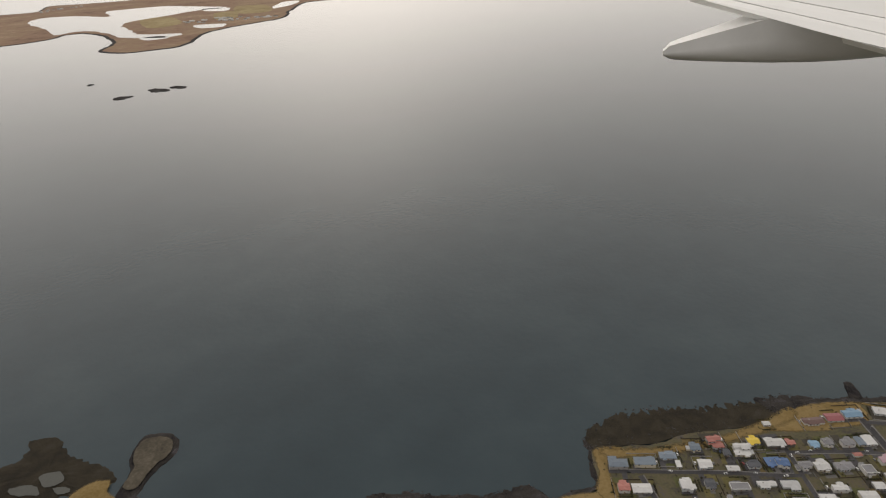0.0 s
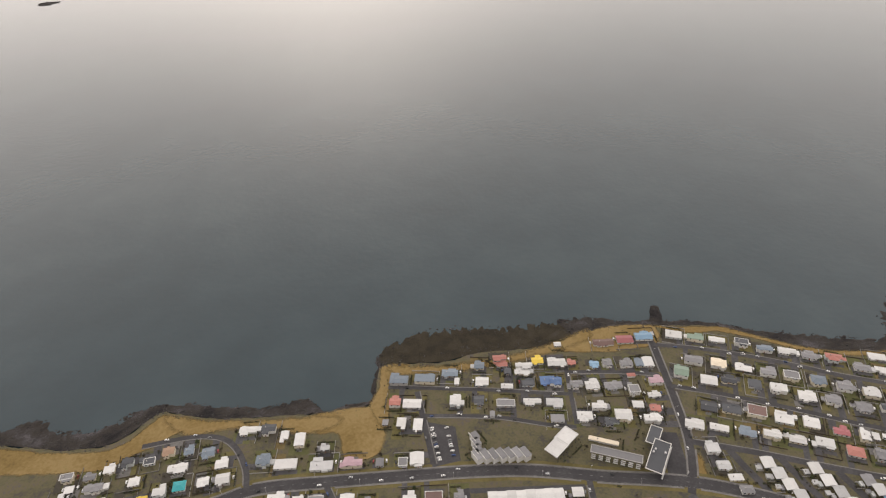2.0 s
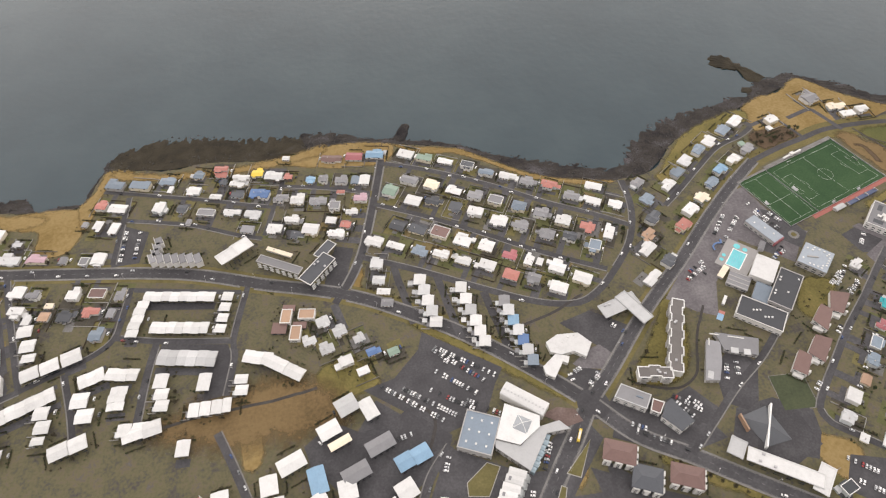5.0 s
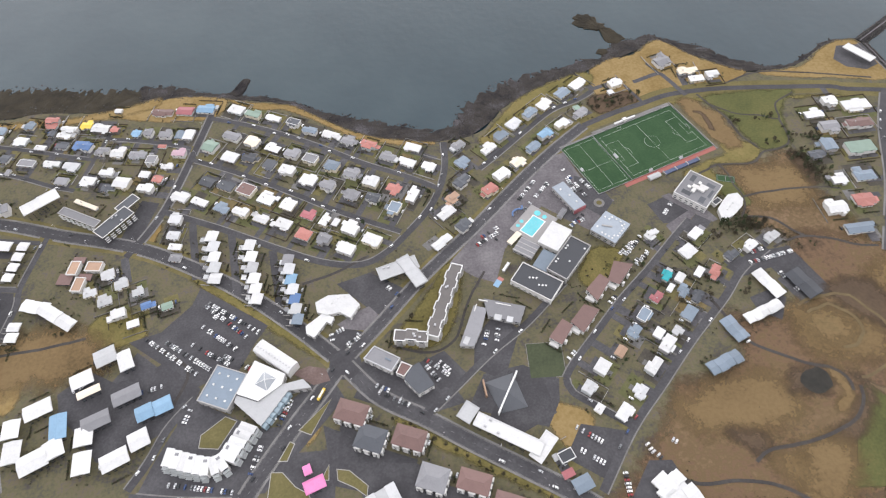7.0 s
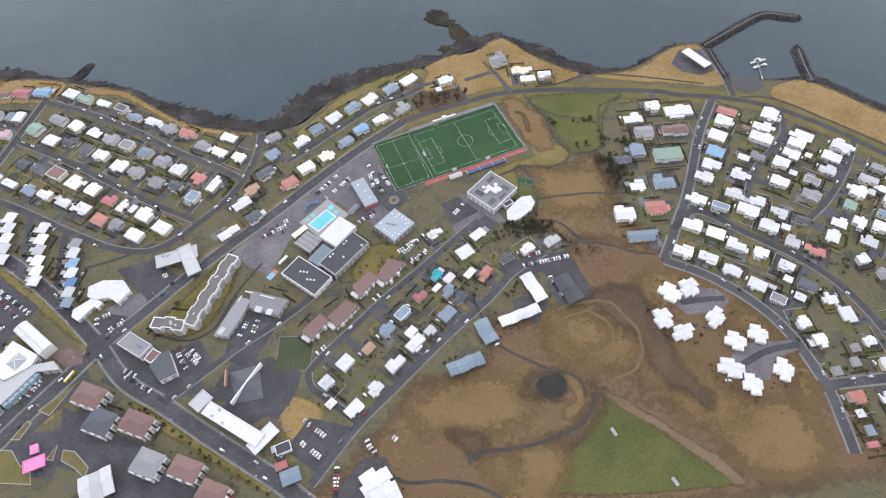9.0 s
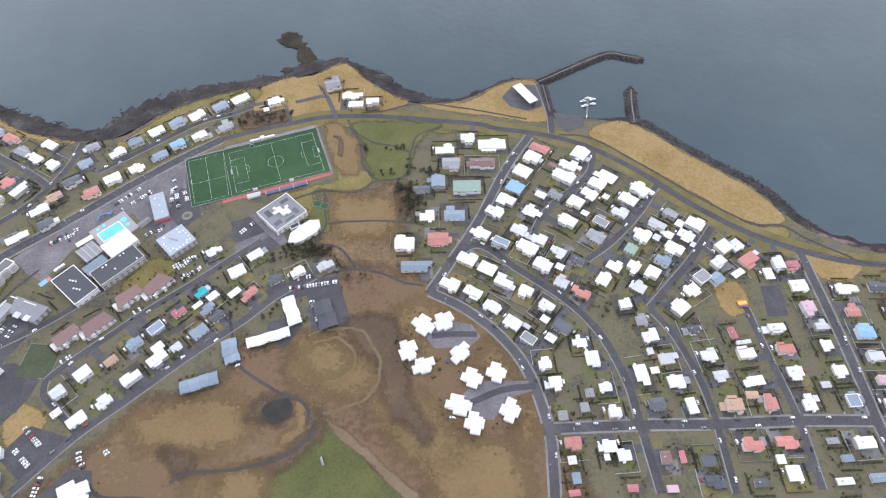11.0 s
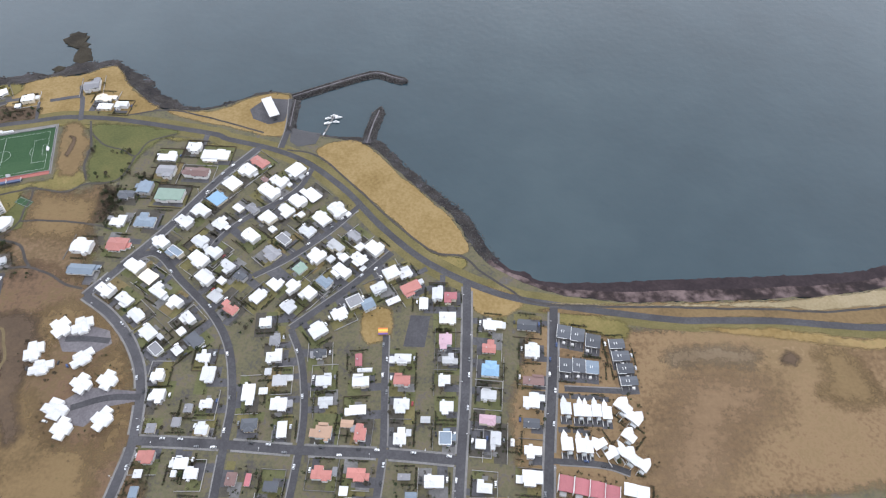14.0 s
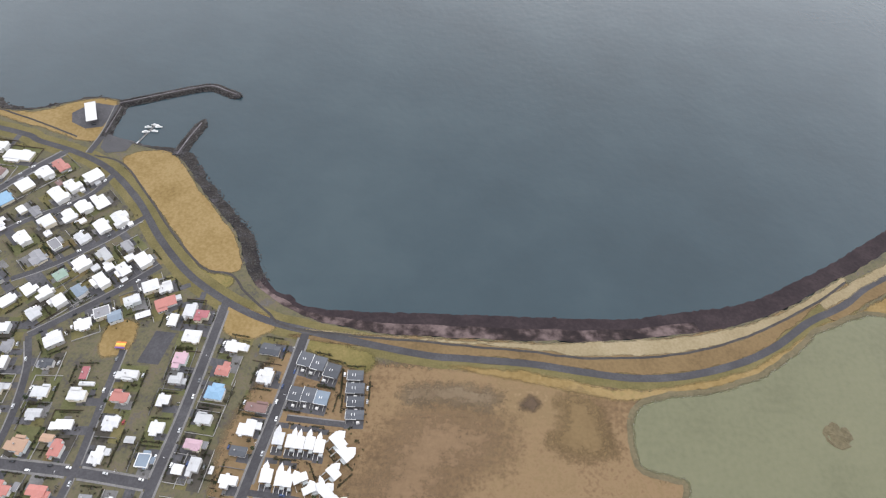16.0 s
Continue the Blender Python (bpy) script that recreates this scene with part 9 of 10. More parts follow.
tagged(new("driveways", drives.mesh("driveways", DRIVE)), "grey paved drives and terraces beside the houses", "driveway", kind="stuff")

# ---- the ball ground ----
PITCH_AT, PITCH_TURN, LENGTH, BREADTH = (-23.7, -50.6), 14.8, 102.0, 67.0


def line_loop(s, pts, width, z, closed=True):
    n = len(pts)
    for i in range(n if closed else n - 1):
        a, b = np.array(pts[i]), np.array(pts[(i + 1) % n])
        m, e = (a + b) / 2, b - a
        s.turned_box(m[0], m[1], math.atan2(e[1], e[0]), np.linalg.norm(e) + width, width, z, z + 0.02)


pitch = holder("football_pitch", *PITCH_AT, 0, PITCH_TURN, "green artificial football pitch with white lines and a small side field", "football pitch")
s = Shape()
s.box(-101, 57, -38.5, 40, 0.0, 0.17)
part("turf", s, TURF, pitch)
s = Shape()
hl, hb = LENGTH / 2, BREADTH / 2
line_loop(s, [(-hl, -hb), (hl, -hb), (hl, hb), (-hl, hb)], 0.2, 0.18)
line_loop(s, [(0, -hb), (0, hb)], 0.2, 0.18, False)
line_loop(s, [(9.15 * math.cos(a), 9.15 * math.sin(a)) for a in np.linspace(0, 2 * math.pi, 33)[:-1]], 0.2, 0.18)
for e in (-1, 1):
    line_loop(s, [(e * hl, -20.2), (e * (hl - 16.5), -20.2), (e * (hl - 16.5), 20.2), (e * hl, 20.2)], 0.2, 0.18, False)
    line_loop(s, [(e * hl, -9.2), (e * (hl - 5.5), -9.2), (e * (hl - 5.5), 9.2), (e * hl, 9.2)], 0.2, 0.18, False)
    line_loop(s, [(e * (hl - 11) - e * 9.15 * math.cos(a), 9.15 * math.sin(a)) for a in np.linspace(-0.92, 0.92, 11)], 0.2, 0.18, False)
line_loop(s, [(-98, -34), (-60, -34), (-57, 36), (-98, 36)], 0.2, 0.18)
line_loop(s, [(-79, -34), (-78, 36)], 0.2, 0.18, False)
line_loop(s, [(-98, -3), (-60, -3)], 0.2, 0.18, False)
part("line_marking", s, paint("worn_line_paint", 0.42, 0.45, 0.42), pitch, "white painted pitch lines")
s = Shape()
s.box(-68, 57, -44.5, -38.6, 0.0, 0.19)
part("running_strip", s, TRACK, pitch, "red rubber running strip")
s = Shape()
for x0, x1, y0, y1 in ((-101.4, 57.4, -38.9, -38.75), (57.2, 57.4, -38.5, 40), (-54, 57.4, 40.2, 40.4), (-101.4, -54, 40.2, 40.4), (-101.4, -101.2, -38.5, 40.2), (-56.6, -56.45, -38, 40)):
    s.box(x0, x1, y0, y1, 0, 1.3)
part("fence", s, METAL, pitch, "grey wire boundary fence")
s = Shape()
s.box(-54, 57, 40.8, 46, 0.0, 0.21)
s.box(57.8, 59.6, -44, 46, 0.0, 0.21)
s.box(-101, -54, 40.8, 43, 0.0, 0.21)
part("border_path", s, CONCRETE, pitch, "pale concrete path round the pitch")


def goal(x, y, turn, width, on_pitch=True):
    at, lie = (x, y), turn
    if on_pitch:
        a = radians(PITCH_TURN)
        at, lie = (PITCH_AT[0] + x * math.cos(a) - y * math.sin(a), PITCH_AT[1] + x * math.sin(a) + y * math.cos(a)), PITCH_TURN + turn
    ob = holder("goal", *at, 0.17, lie, "white metal football goal on green turf", "goal", "football goals")
    post = Shape()
    post.box(-0.1, 0.1, -0.1, 0.1, 0, 2.44)
    post = post.mesh("post", TRIM)
    for e in (-1, 1):
        part("post", post, None, ob).location = (0, e * width / 2, 0)
    bar = Shape()
    bar.box(-0.1, 0.1, -width / 2, width / 2, 2.34, 2.54)
    part("crossbar", bar, TRIM, ob)
    net = Shape()
    net.add([(0, -width / 2, 2.4), (0, width / 2, 2.4), (1.9, width / 2, 0.05), (1.9, -width / 2, 0.05)], [(0, 1, 2, 3)])
    part("net", net, METAL, ob)


for x, y in ((43.5, -409.8), (79.9, -456.8)):
    goal(x, y, -160, 7.3, False)



goal(hl, 0, 0, 7.3)
goal(-hl, 0, 180, 7.3)
goal(12, -36, 270, 5)
goal(-30, -36, 270, 5)
goal(-22, 36, 90, 5)
goal(-97, 0, 180, 5)

c, sn = math.cos(radians(PITCH_TURN)), math.sin(radians(PITCH_TURN))
stand_at = (PITCH_AT[0] + 4 * c + 47 * sn, PITCH_AT[1] + 4 * sn - 47 * c)
stand = holder("grandstand", stand_at[0], stand_at[1], 0, PITCH_TURN, "dark blue low seating stand beside a red running strip", "stand")
for k in range(4):
    s = Shape()
    s.box(-24, 24, 2.2 - 1.3 * (k + 1), 2.2 - 1.3 * k, 0, 0.6 + 0.45 * k)
    part("bench", s, paint("blue_grey_seat", 0.055, 0.075, 0.14), stand)
for k in range(4):
    s = Shape()
    s.box(-24 + k * 15.8, -23.4 + k * 15.8, -3.2, 2.4, 0, 2.6)
    part("dividing_wall", s, WALL[2], stand)
hut_at = (PITCH_AT[0] - 33 * c + 46.5 * sn, PITCH_AT[1] - 33 * sn - 46.5 * c)
hut = holder("commentary_hut", hut_at[0], hut_at[1], 0, PITCH_TURN, "small pale grey hut with a sloping roof by the pitch", "hut")
s = Shape()
s.box(-7, 7, -2.6, 2.6, -0.2, 3.0)
part("wall", s, WALL[2], hut)
s = Shape()
s.gable(-7.5, 7.5, -3.2, 3.2, 3.0, 1.0)
part("roof", s, ROOF["l"], hut)
board_at = (PITCH_AT[0] - 8 * c - 44 * sn, PITCH_AT[1] - 8 * sn + 44 * c)
shelter = holder("team_shelter", board_at[0], board_at[1], 0.2, PITCH_TURN, "white long team shelter beside the pitch", "shelter")
s = Shape()
s.box(-15, -3, -1, 1, 0, 2.2)
s.box(3, 15, -1, 1, 0, 2.2)
part("bench_box", s, TRIM, shelter)
s = Shape()
s.box(-2.6, 2.6, -1.6, 2.4, 0, 3.4)
part("gate_house", s, WALL[0], shelter)
court = holder("small_court", 32, -123.5, 0, -24, "small green ball court behind the square school", "ball court")
s = Shape()
s.box(-10, 10, -5, 5, 0, 0.2)
part("turf", s, TURF, court)
s = Shape()
line_loop(s, [(-9, -4), (9, -4), (9, 4), (-9, 4)], 0.4, 0.21)
line_loop(s, [(0, -4), (0, 4)], 0.4, 0.21, False)
part("line_marking", s, MARKING, court)
court = holder("school_court", -226, -292, 0, -8, "dark green worn ball court beside the white school", "ball court")
s = Shape()
s.box(-16, 16, -17, 17, 0, 0.14)
part("turf", s, material("worn_turf", [(0.3, (0.04, 0.05, 0.03)), (0.7, (0.07, 0.08, 0.045))], 0.9, 0.4, 0.05, 0.2), court)
s = Shape()
line_loop(s, [(-16.4, -17.4), (16.4, -17.4), (16.4, 17.4), (-16.4, 17.4)], 0.5, 0.0)
part("kerb", s, CONCRETE, court)

# ---- the open-air baths ----
deck = Shape()
deck.box(-21, 21, -17, 17, 0, 0.32)
baths = holder("swimming_baths", -192.5, -137.5, 0, 41, "open-air swimming pool with turquoise water in a pale deck", "swimming pool")
part("deck", deck, paint("pale_pool_deck", 0.27, 0.26, 0.255), baths)
s = Shape()
s.box(-16.5, 10, -8.5, 7.5, 0.2, 0.36)
part("basin_rim", s, TRIM, baths)
s = Shape()
s.box(-15.5, 9, -7.5, 6.5, 0.3, 0.42)
part("pool_water", s, POOL_WATER, baths, "clear turquoise pool water")
s = Shape()
for k in range(1, 6):
    s.box(-15.4, 8.9, -7.5 + 14 * k / 6 - 0.1, -7.5 + 14 * k / 6 + 0.1, 0.42, 0.5)
part("lane_rope", s, ROOF["b"], baths)
for k, (x, y, r) in enumerate(((14.5, 5, 3.6), (14.5, -4, 2.6), (-12, 12.5, 2.2), (-5, 12.5, 2.2))):
    s = Shape()
    ring = [(x + r * math.cos(a), y + r * math.sin(a)) for a in np.linspace(0, 2 * math.pi, 17)[:-1]]
    s.v = [(p[0], p[1], 0.30) for p in ring] + [(p[0], p[1], 0.46) for p in ring]
    s.f = [(i, (i + 1) % 16, 16 + (i + 1) % 16, 16 + i) for i in range(16)] + [tuple(range(16, 32))]
    part("hot_tub", s, POOL_WATER, baths, "round turquoise hot tub")
slide = holder("water_slide", -206, -118, 0, 46, "blue and grey tubular water slide beside the pool", "water slide")
s = Shape()
ribbon(s, spline([(-9, 0), (-4, 3), (2, 1), (5, -3), (9, -1)], 1), -0.9, 0.9, 3.4, 2.4)
part("flume", s, ROOF["B"], slide)
s = Shape()
for px in (-8, -2, 5):
    s.box(px - 0.3, px + 0.3, -0.3, 0.3, -0.2, 2.6)
part("support", s, METAL, slide)
for k, (x, y, w, d, col) in enumerate(((-160, -132, 14, 6, "g"), (-236, -186, 12, 3, "w"))):
    ob = holder("bath_house", x, y, 0, 46, f"low {ROOF_WORDS[col]} changing house at the baths", "hut", "bath houses")
    s = Shape()
    s.box(-w / 2 + 0.3, w / 2 - 0.3, -d / 2 + 0.3, d / 2 - 0.3, -0.2, 3.0)
    part("wall", s, WALL[2], ob)
    s = Shape()
    s.box(-w / 2, w / 2, -d / 2, d / 2, 2.95, 3.25)
    s.box(-w / 2 + 1, w / 2 - 1, -1.2, 1.2, 3.2, 3.8)
    part("roof", s, ROOF[col], ob)
mat_ob = holder("play_mat", -247, -200, 0, 46, "light blue and red soft play mat on the yard", "play mat")
for k, col in enumerate(("b", "r")):
    s = Shape()
    s.box(-7 + 8.5 * k, 1.4 + 4 * k, -3, 3, 0.1, 0.26)
    part("mat_panel", s, ROOF[col], mat_ob)


shelter = holder("play_shelter", 448.8, -292.8, 0, 2, "bright striped orange, yellow and purple play shelter on grass", "shelter")
for k, (mat, lift) in enumerate(((paint("orange_stripe", 0.55, 0.16, 0.03), 0), (ROOF["y"], 0.12), (paint("light_orange_stripe", 0.6, 0.27, 0.05), 0.24), (paint("purple_stripe", 0.13, 0.07, 0.22), 0.1))):
    s = Shape()
    s.box(-4.6, 4.6, 1.9 - 1.85 * k, 3.7 - 1.85 * k, 2.2 + lift, 2.5 + lift)
    part("roof_panel", s, mat, shelter)
for px, py in ((-4.2, 3.3), (4.2, 3.3), (-4.2, -3.3), (4.2, -3.3)):
    s = Shape()
    s.box(px - 0.12, px + 0.12, py - 0.12, py + 0.12, -0.1, 2.3)
    part("post", s, METAL, shelter)
yellow = holder("play_ground", -1088.2, -81.6, 0.05, 0, "round yellow rubber playground with dark spots", "playground")
s = Shape()
prism(s, [(7.5 * math.cos(a) * (1 if k % 3 else 0.85), 7 * math.sin(a)) for k, a in enumerate(np.linspace(0, 2 * math.pi, 15)[:-1])], 0, 0.2)
part("rubber_floor", s, ROOF["y"], yellow)
for px, py, r in ((-3, 2, 0.9), (1.5, 3, 0.8), (3, -2, 1.0), (-1.5, -3, 0.8)):
    s = Shape()
    prism(s, [(px + r * math.cos(a), py + r * math.sin(a)) for a in np.linspace(0, 2 * math.pi, 9)[:-1]], 0.1, 0.6)
    part("play_stool", s, ROOF["n"], yellow)


def roundabout(x, y, r):
    ob = holder("roundabout", x, y, 0.13, 0, "round kerbed traffic island with grass", "roundabout")
    for name, r0, z, m in (("kerb", r, 0.16, CONCRETE), ("lawn", r * 0.5, 0.3, VERGE)):
        s = Shape()
        ring = [(r0 * math.cos(a), r0 * math.sin(a)) for a in np.linspace(0, 2 * math.pi, 25)[:-1]]
        s.v = [(p[0], p[1], 0.0) for p in ring] + [(p[0], p[1], z) for p in ring]
        s.f = [(i, (i + 1) % 24, 24 + (i + 1) % 24, 24 + i) for i in range(24)] + [tuple(range(24, 48))]
        part(name, s, m, ob)


roundabout(-115.5, -125.2, 6.0)
ring = [(-408 + 15 * math.cos(a), -257.4 + 15 * math.sin(a)) for a in np.linspace(0, 2 * math.pi, 33)[:-1]]
sheet("road_crossing", ring, 0.25, ASPHALT, "dark round asphalt crossing of the main roads", "road")

# ---- glass pyramid roof and dark canopies ----
sky_light = holder("glass_pyramid", -479.4, -263.1, 9.7, -39.4, "grey glass pyramid skylight on the white hall roof", "skylight")
s = Shape()
s.add([(-7, -7, 0), (7, -7, 0), (7, 7, 0), (-7, 7, 0), (0, 0, 4)], [(0, 1, 4), (1, 2, 4), (2, 3, 4), (3, 0, 4), (3, 2, 1, 0)])
part("glazing", s, paint("grey_glazing", 0.3, 0.32, 0.34, rough=0.2), sky_light)
for k in range(4):
    s = Shape()
    a = radians(45 + 90 * k)
    p, q = Vector((9.9 * math.cos(a), 9.9 * math.sin(a), 0.1)), Vector((0, 0, 4.1))
    n = Vector((-math.sin(a), math.cos(a), 0)) * 0.25
    s.add([p - n, p + n, q + n, q - n], [(0, 1, 2, 3)])
    part("rib", s, TRIM, sky_light)
plaza = holder("school_canopy", -269, -316, 0.12, 0, "dark folded slate canopy over the school yard", "canopy")
s = Shape()
s.add([(-17.5, 14, 0.3), (9.9, 17.7, 0.3), (14.8, -16.1, 0.3), (-9.4, -16.7, 0.3), (0.1, -1.2, 6)], [(4, 1, 0), (4, 2, 1), (4, 3, 2), (4, 0, 3), (0, 1, 2, 3)])
part("folded_roof", s, paint("dark_slate", 0.075, 0.08, 0.09), plaza)
for name, mat, (x0, y0), (x1, y1), z in (("edge_beam", ROOF["o"], (-287.5, -301), (-287.8, -316.3), 6.0), ("spine_wall", TRIM, (-255.9, -299.3), (-281.5, -334), 6.3)):
    s = Shape()
    length = math.hypot(x1 - x0, y1 - y0)
    s.box(-length / 2, length / 2, -0.7, 0.7, -0.1, z)
    part(name, s, mat, plaza, "orange beam" if name == "edge_beam" else "white glazed spine wall").matrix_world = pose((x0 + x1) / 2, (y0 + y1) / 2, 0, 0, 0, math.degrees(math.atan2(y1 - y0, x1 - x0)))

# ---- the harbour ----
def boulders(shape, pts, size, rng):
    t = (1 + 5 ** 0.5) / 2
    base = [Vector(p).normalized() for p in ((-1, t, 0), (1, t, 0), (-1, -t, 0), (1, -t, 0), (0, -1, t), (0, 1, t), (0, -1, -t), (0, 1, -t), (t, 0, -1), (t, 0, 1), (-t, 0, -1), (-t, 0, 1))]
    faces = ((0, 11, 5), (0, 5, 1), (0, 1, 7), (0, 7, 10), (0, 10, 11), (1, 5, 9), (5, 11, 4), (11, 10, 2), (10, 7, 6), (7, 1, 8), (3, 9, 4), (3, 4, 2), (3, 2, 6), (3, 6, 8), (3, 8, 9), (4, 9, 5), (2, 4, 11), (6, 2, 10), (8, 6, 7), (9, 8, 1))
    for x, y, z in pts:
        r = size * rng.uniform(0.5, 1.35)
        sx, sy, sz = rng.uniform(0.7, 1.3), rng.uniform(0.7, 1.3), rng.uniform(0.5, 0.9)
        shape.add([(x + b.x * r * sx * rng.uniform(0.75, 1.2), y + b.y * r * sy * rng.uniform(0.75, 1.2), z + b.z * r * sz) for b in base], faces)


def breakwater(name, points, half, crest, label, rng):
    line = spline(points, 3)
    mid = line.mean(axis=0)
    ob = holder(name, mid[0], mid[1], 0, 0, label, "breakwater")
    local = line - mid
    s = Shape()
    n = len(local)
    t = np.gradient(local, axis=0)
    t /= np.linalg.norm(t, axis=1)[:, None]
    nrm = np.c_[-t[:, 1], t[:, 0]]
    taper = np.minimum(1.0, 0.3 + 0.24 * np.arange(n)[::-1]) if name != "quay_bank" else np.ones(n)
    prof = ((-half, -3.0), (-half * 0.45, crest), (half * 0.45, crest), (half, -3.0))
    for o, z in prof:
        s.v += [(p[0], p[1], z) for p in local + nrm * o * taper[:, None]]
    s.f = [(k * n + i, k * n + i + 1, (k + 1) * n + i + 1, (k + 1) * n + i) for k in range(3) for i in range(n - 1)] + [(0, n, 2 * n, 3 * n), (n - 1, 2 * n - 1, 3 * n - 1, 4 * n - 1)]
    part("core", s, ROCK, ob)
    top_way = Shape()
    ribbon(top_way, local[:-2], -half * 0.1, half * 0.1, crest + 0.12, crest - 0.2)
    part("crest_path", top_way, WORN_ASPHALT, ob, "grey gravel path along the crest")
    s = Shape()
    pts = []
    for i in range(n):
        for k in range(12):
            o = rng.choice((-1, 1)) * half * rng.uniform(0.35, 1.0)
            q = local[i] + nrm[i] * o * taper[i] + t[i] * rng.uniform(-1.5, 1.5)
            pts.append((q[0], q[1], crest - (abs(o) / half - 0.45) / 0.55 * (crest + 2.6)))
    boulders(s, pts, 1.15, rng)
    tagged(part("boulder_armour", s, BOULDER, ob), "dark grey armour boulders", kind="stuff")


rng = random.Random(17)
breakwater("breakwater", JETTY, 8.4, 1.4, "long dark boulder breakwater with a bent arm", rng)
breakwater("mole", MOLE, 9.0, 1.2, "short dark boulder mole closing the harbour", rng)
breakwater("quay_bank", HARBOUR_QUAY, 6.0, 0.6, "dark boulder bank of the harbour quay", rng)
s, pts = Shape(), []
for a, w in rows:
    armour = 415 < a[0] < 560
    for k in range(14 if armour else 3 if a[0] < 415 else 0):
        u = rng.uniform(-0.1, 1.0) if armour else rng.uniform(-0.06, 0.3)
        p = a * (1 - u) + w * u + np.array([rng.uniform(-2, 2), rng.uniform(-2, 2)])
        pts.append((p[0], p[1], 0.1 - 2.3 * max(u, 0) ** 0.7))
boulders(s, pts, 0.8, rng)
reef_rocks, pts = Shape(), []
for a, w in rows:
    if w[0] < 330 and np.linalg.norm(w - a) > 9:
        for k in range(3):
            u = 0.97 - 0.35 * rng.random()
            p = a * (1 - u) + w * u + np.array([rng.gauss(0, 0.9), rng.gauss(0, 0.9)])
            if noise.noise(Vector((p[0] / 17, p[1] / 17, 6))) > -0.1:
                pts.append((p[0], p[1], -2.5))
boulders(reef_rocks, pts, 1.3, rng)
tagged(new("weedy_rocks", reef_rocks.mesh("weedy_rocks", ROCK)), "dark weedy rocks awash along the waterline", "rocks", kind="stuff")
tagged(new("shore_boulders", s.mesh("shore_boulders", BOULDER)), "scattered dark basalt boulders along the shore", "boulders", kind="stuff")


def boat(x, y, turn, length, mat, label):
    ob = holder("boat", x, y, -2.15, turn, label, "boat", "moored boats")
    s = Shape()
    st = ((-0.5, 0.30, 0.0), (-0.2, 0.36, -0.15), (0.2, 0.30, -0.1), (0.5, 0.02, 0.25))
    for u, b, k in st:
        s.v += [(u * length, -b * length * 0.45, 1.2 + max(k, 0)), (u * length, -b * length * 0.28, k - 0.2), (u * length, b * length * 0.28, k - 0.2), (u * length, b * length * 0.45, 1.2 + max(k, 0))]
    for i in range(3):
        for j in range(3):
            s.f.append((i * 4 + j, i * 4 + j + 1, i * 4 + j + 5, i * 4 + j + 4))
        s.f.append((i * 4 + 3, i * 4, i * 4 + 4, i * 4 + 7))
    s.f.append((0, 1, 2, 3))
    part("hull", s, mat, ob)
    s = Shape()
    s.box(-0.2 * length, 0.15 * length, -0.11 * length, 0.11 * length, 1.1, 2.6)
    part("cabin", s, ROOF["w"], ob)


for k, (x, y) in enumerate(((361.3, 20.9), (368.0, 25.5), (361.6, 11.8), (371.5, 14.0), (374.2, 22.7))):
    boat(x, y, 10 + 170 * (k % 2), 8.6 + 0.6 * (k % 3), TRIM, "white small motor boat moored at a pontoon")
pier_ob = holder("pontoon", 362, 3, -2.1, 75, "narrow grey wooden pontoon with a gangway", "pontoon")
s = Shape()
s.box(-10, 24, -1.0, 1.0, 0, 0.7)
part("deck", s, CONCRETE, pier_ob)
s = Shape()
s.box(-16, -9, -0.7, 0.7, 0.75, 1.2)
part("gangway", s, METAL, pier_ob)
for k in range(4):
    s = Shape()
    s.box(-0.2, 0.2, -0.2, 0.2, -2, 3)
    part("mooring_post", s, BARK, pier_ob).location = (-6 + 9 * k, 1.15, 0)

# ---- where things may stand ----
CELL, X0, Y0, NX, NY = 1.0, -1500, -620, 2750, 1050
taken = np.zeros((NX, NY), bool)


def stamp(x, y, r):
    a, b = int((x - X0) / CELL), int((y - Y0) / CELL)
    k = int(math.ceil(r / CELL))
    taken[max(a - k, 0):a + k + 1, max(b - k, 0):b + k + 1] = True


def free(x, y):
    a, b = int((x - X0) / CELL), int((y - Y0) / CELL)
    return 0 <= a < NX and 0 <= b < NY and not taken[a, b]


for name, width, line in ROAD_LINES:
    for p in line:
        stamp(p[0], p[1], width / 2 + 1)
for x, y, turn, w, d in HOUSES:
    a = radians(turn)
    for u in np.arange(-w / 2, w / 2 + 0.1, 2):
        for v in np.arange(-d / 2, d / 2 + 0.1, 2):
            stamp(x + u * math.cos(a) - v * math.sin(a), y + u * math.sin(a) + v * math.cos(a), 1)
for name, pts in YARDS:
    p = np.array(spline(pts, 6, True))
    mid = p.mean(axis=0)
    for u in np.linspace(0, 1, 14):
        for q in p:
            stamp(*(mid + (q - mid) * u), 3)
for u in range(-108, 70, 3):
    for v in range(-54, 50, 3):
        stamp(PITCH_AT[0] + u * c - v * sn, PITCH_AT[1] + u * sn + v * c, 2)
for u in range(-30, 30, 3):
    for v in range(-25, 25, 3):
        stamp(-193 + u, -137 + v, 2)

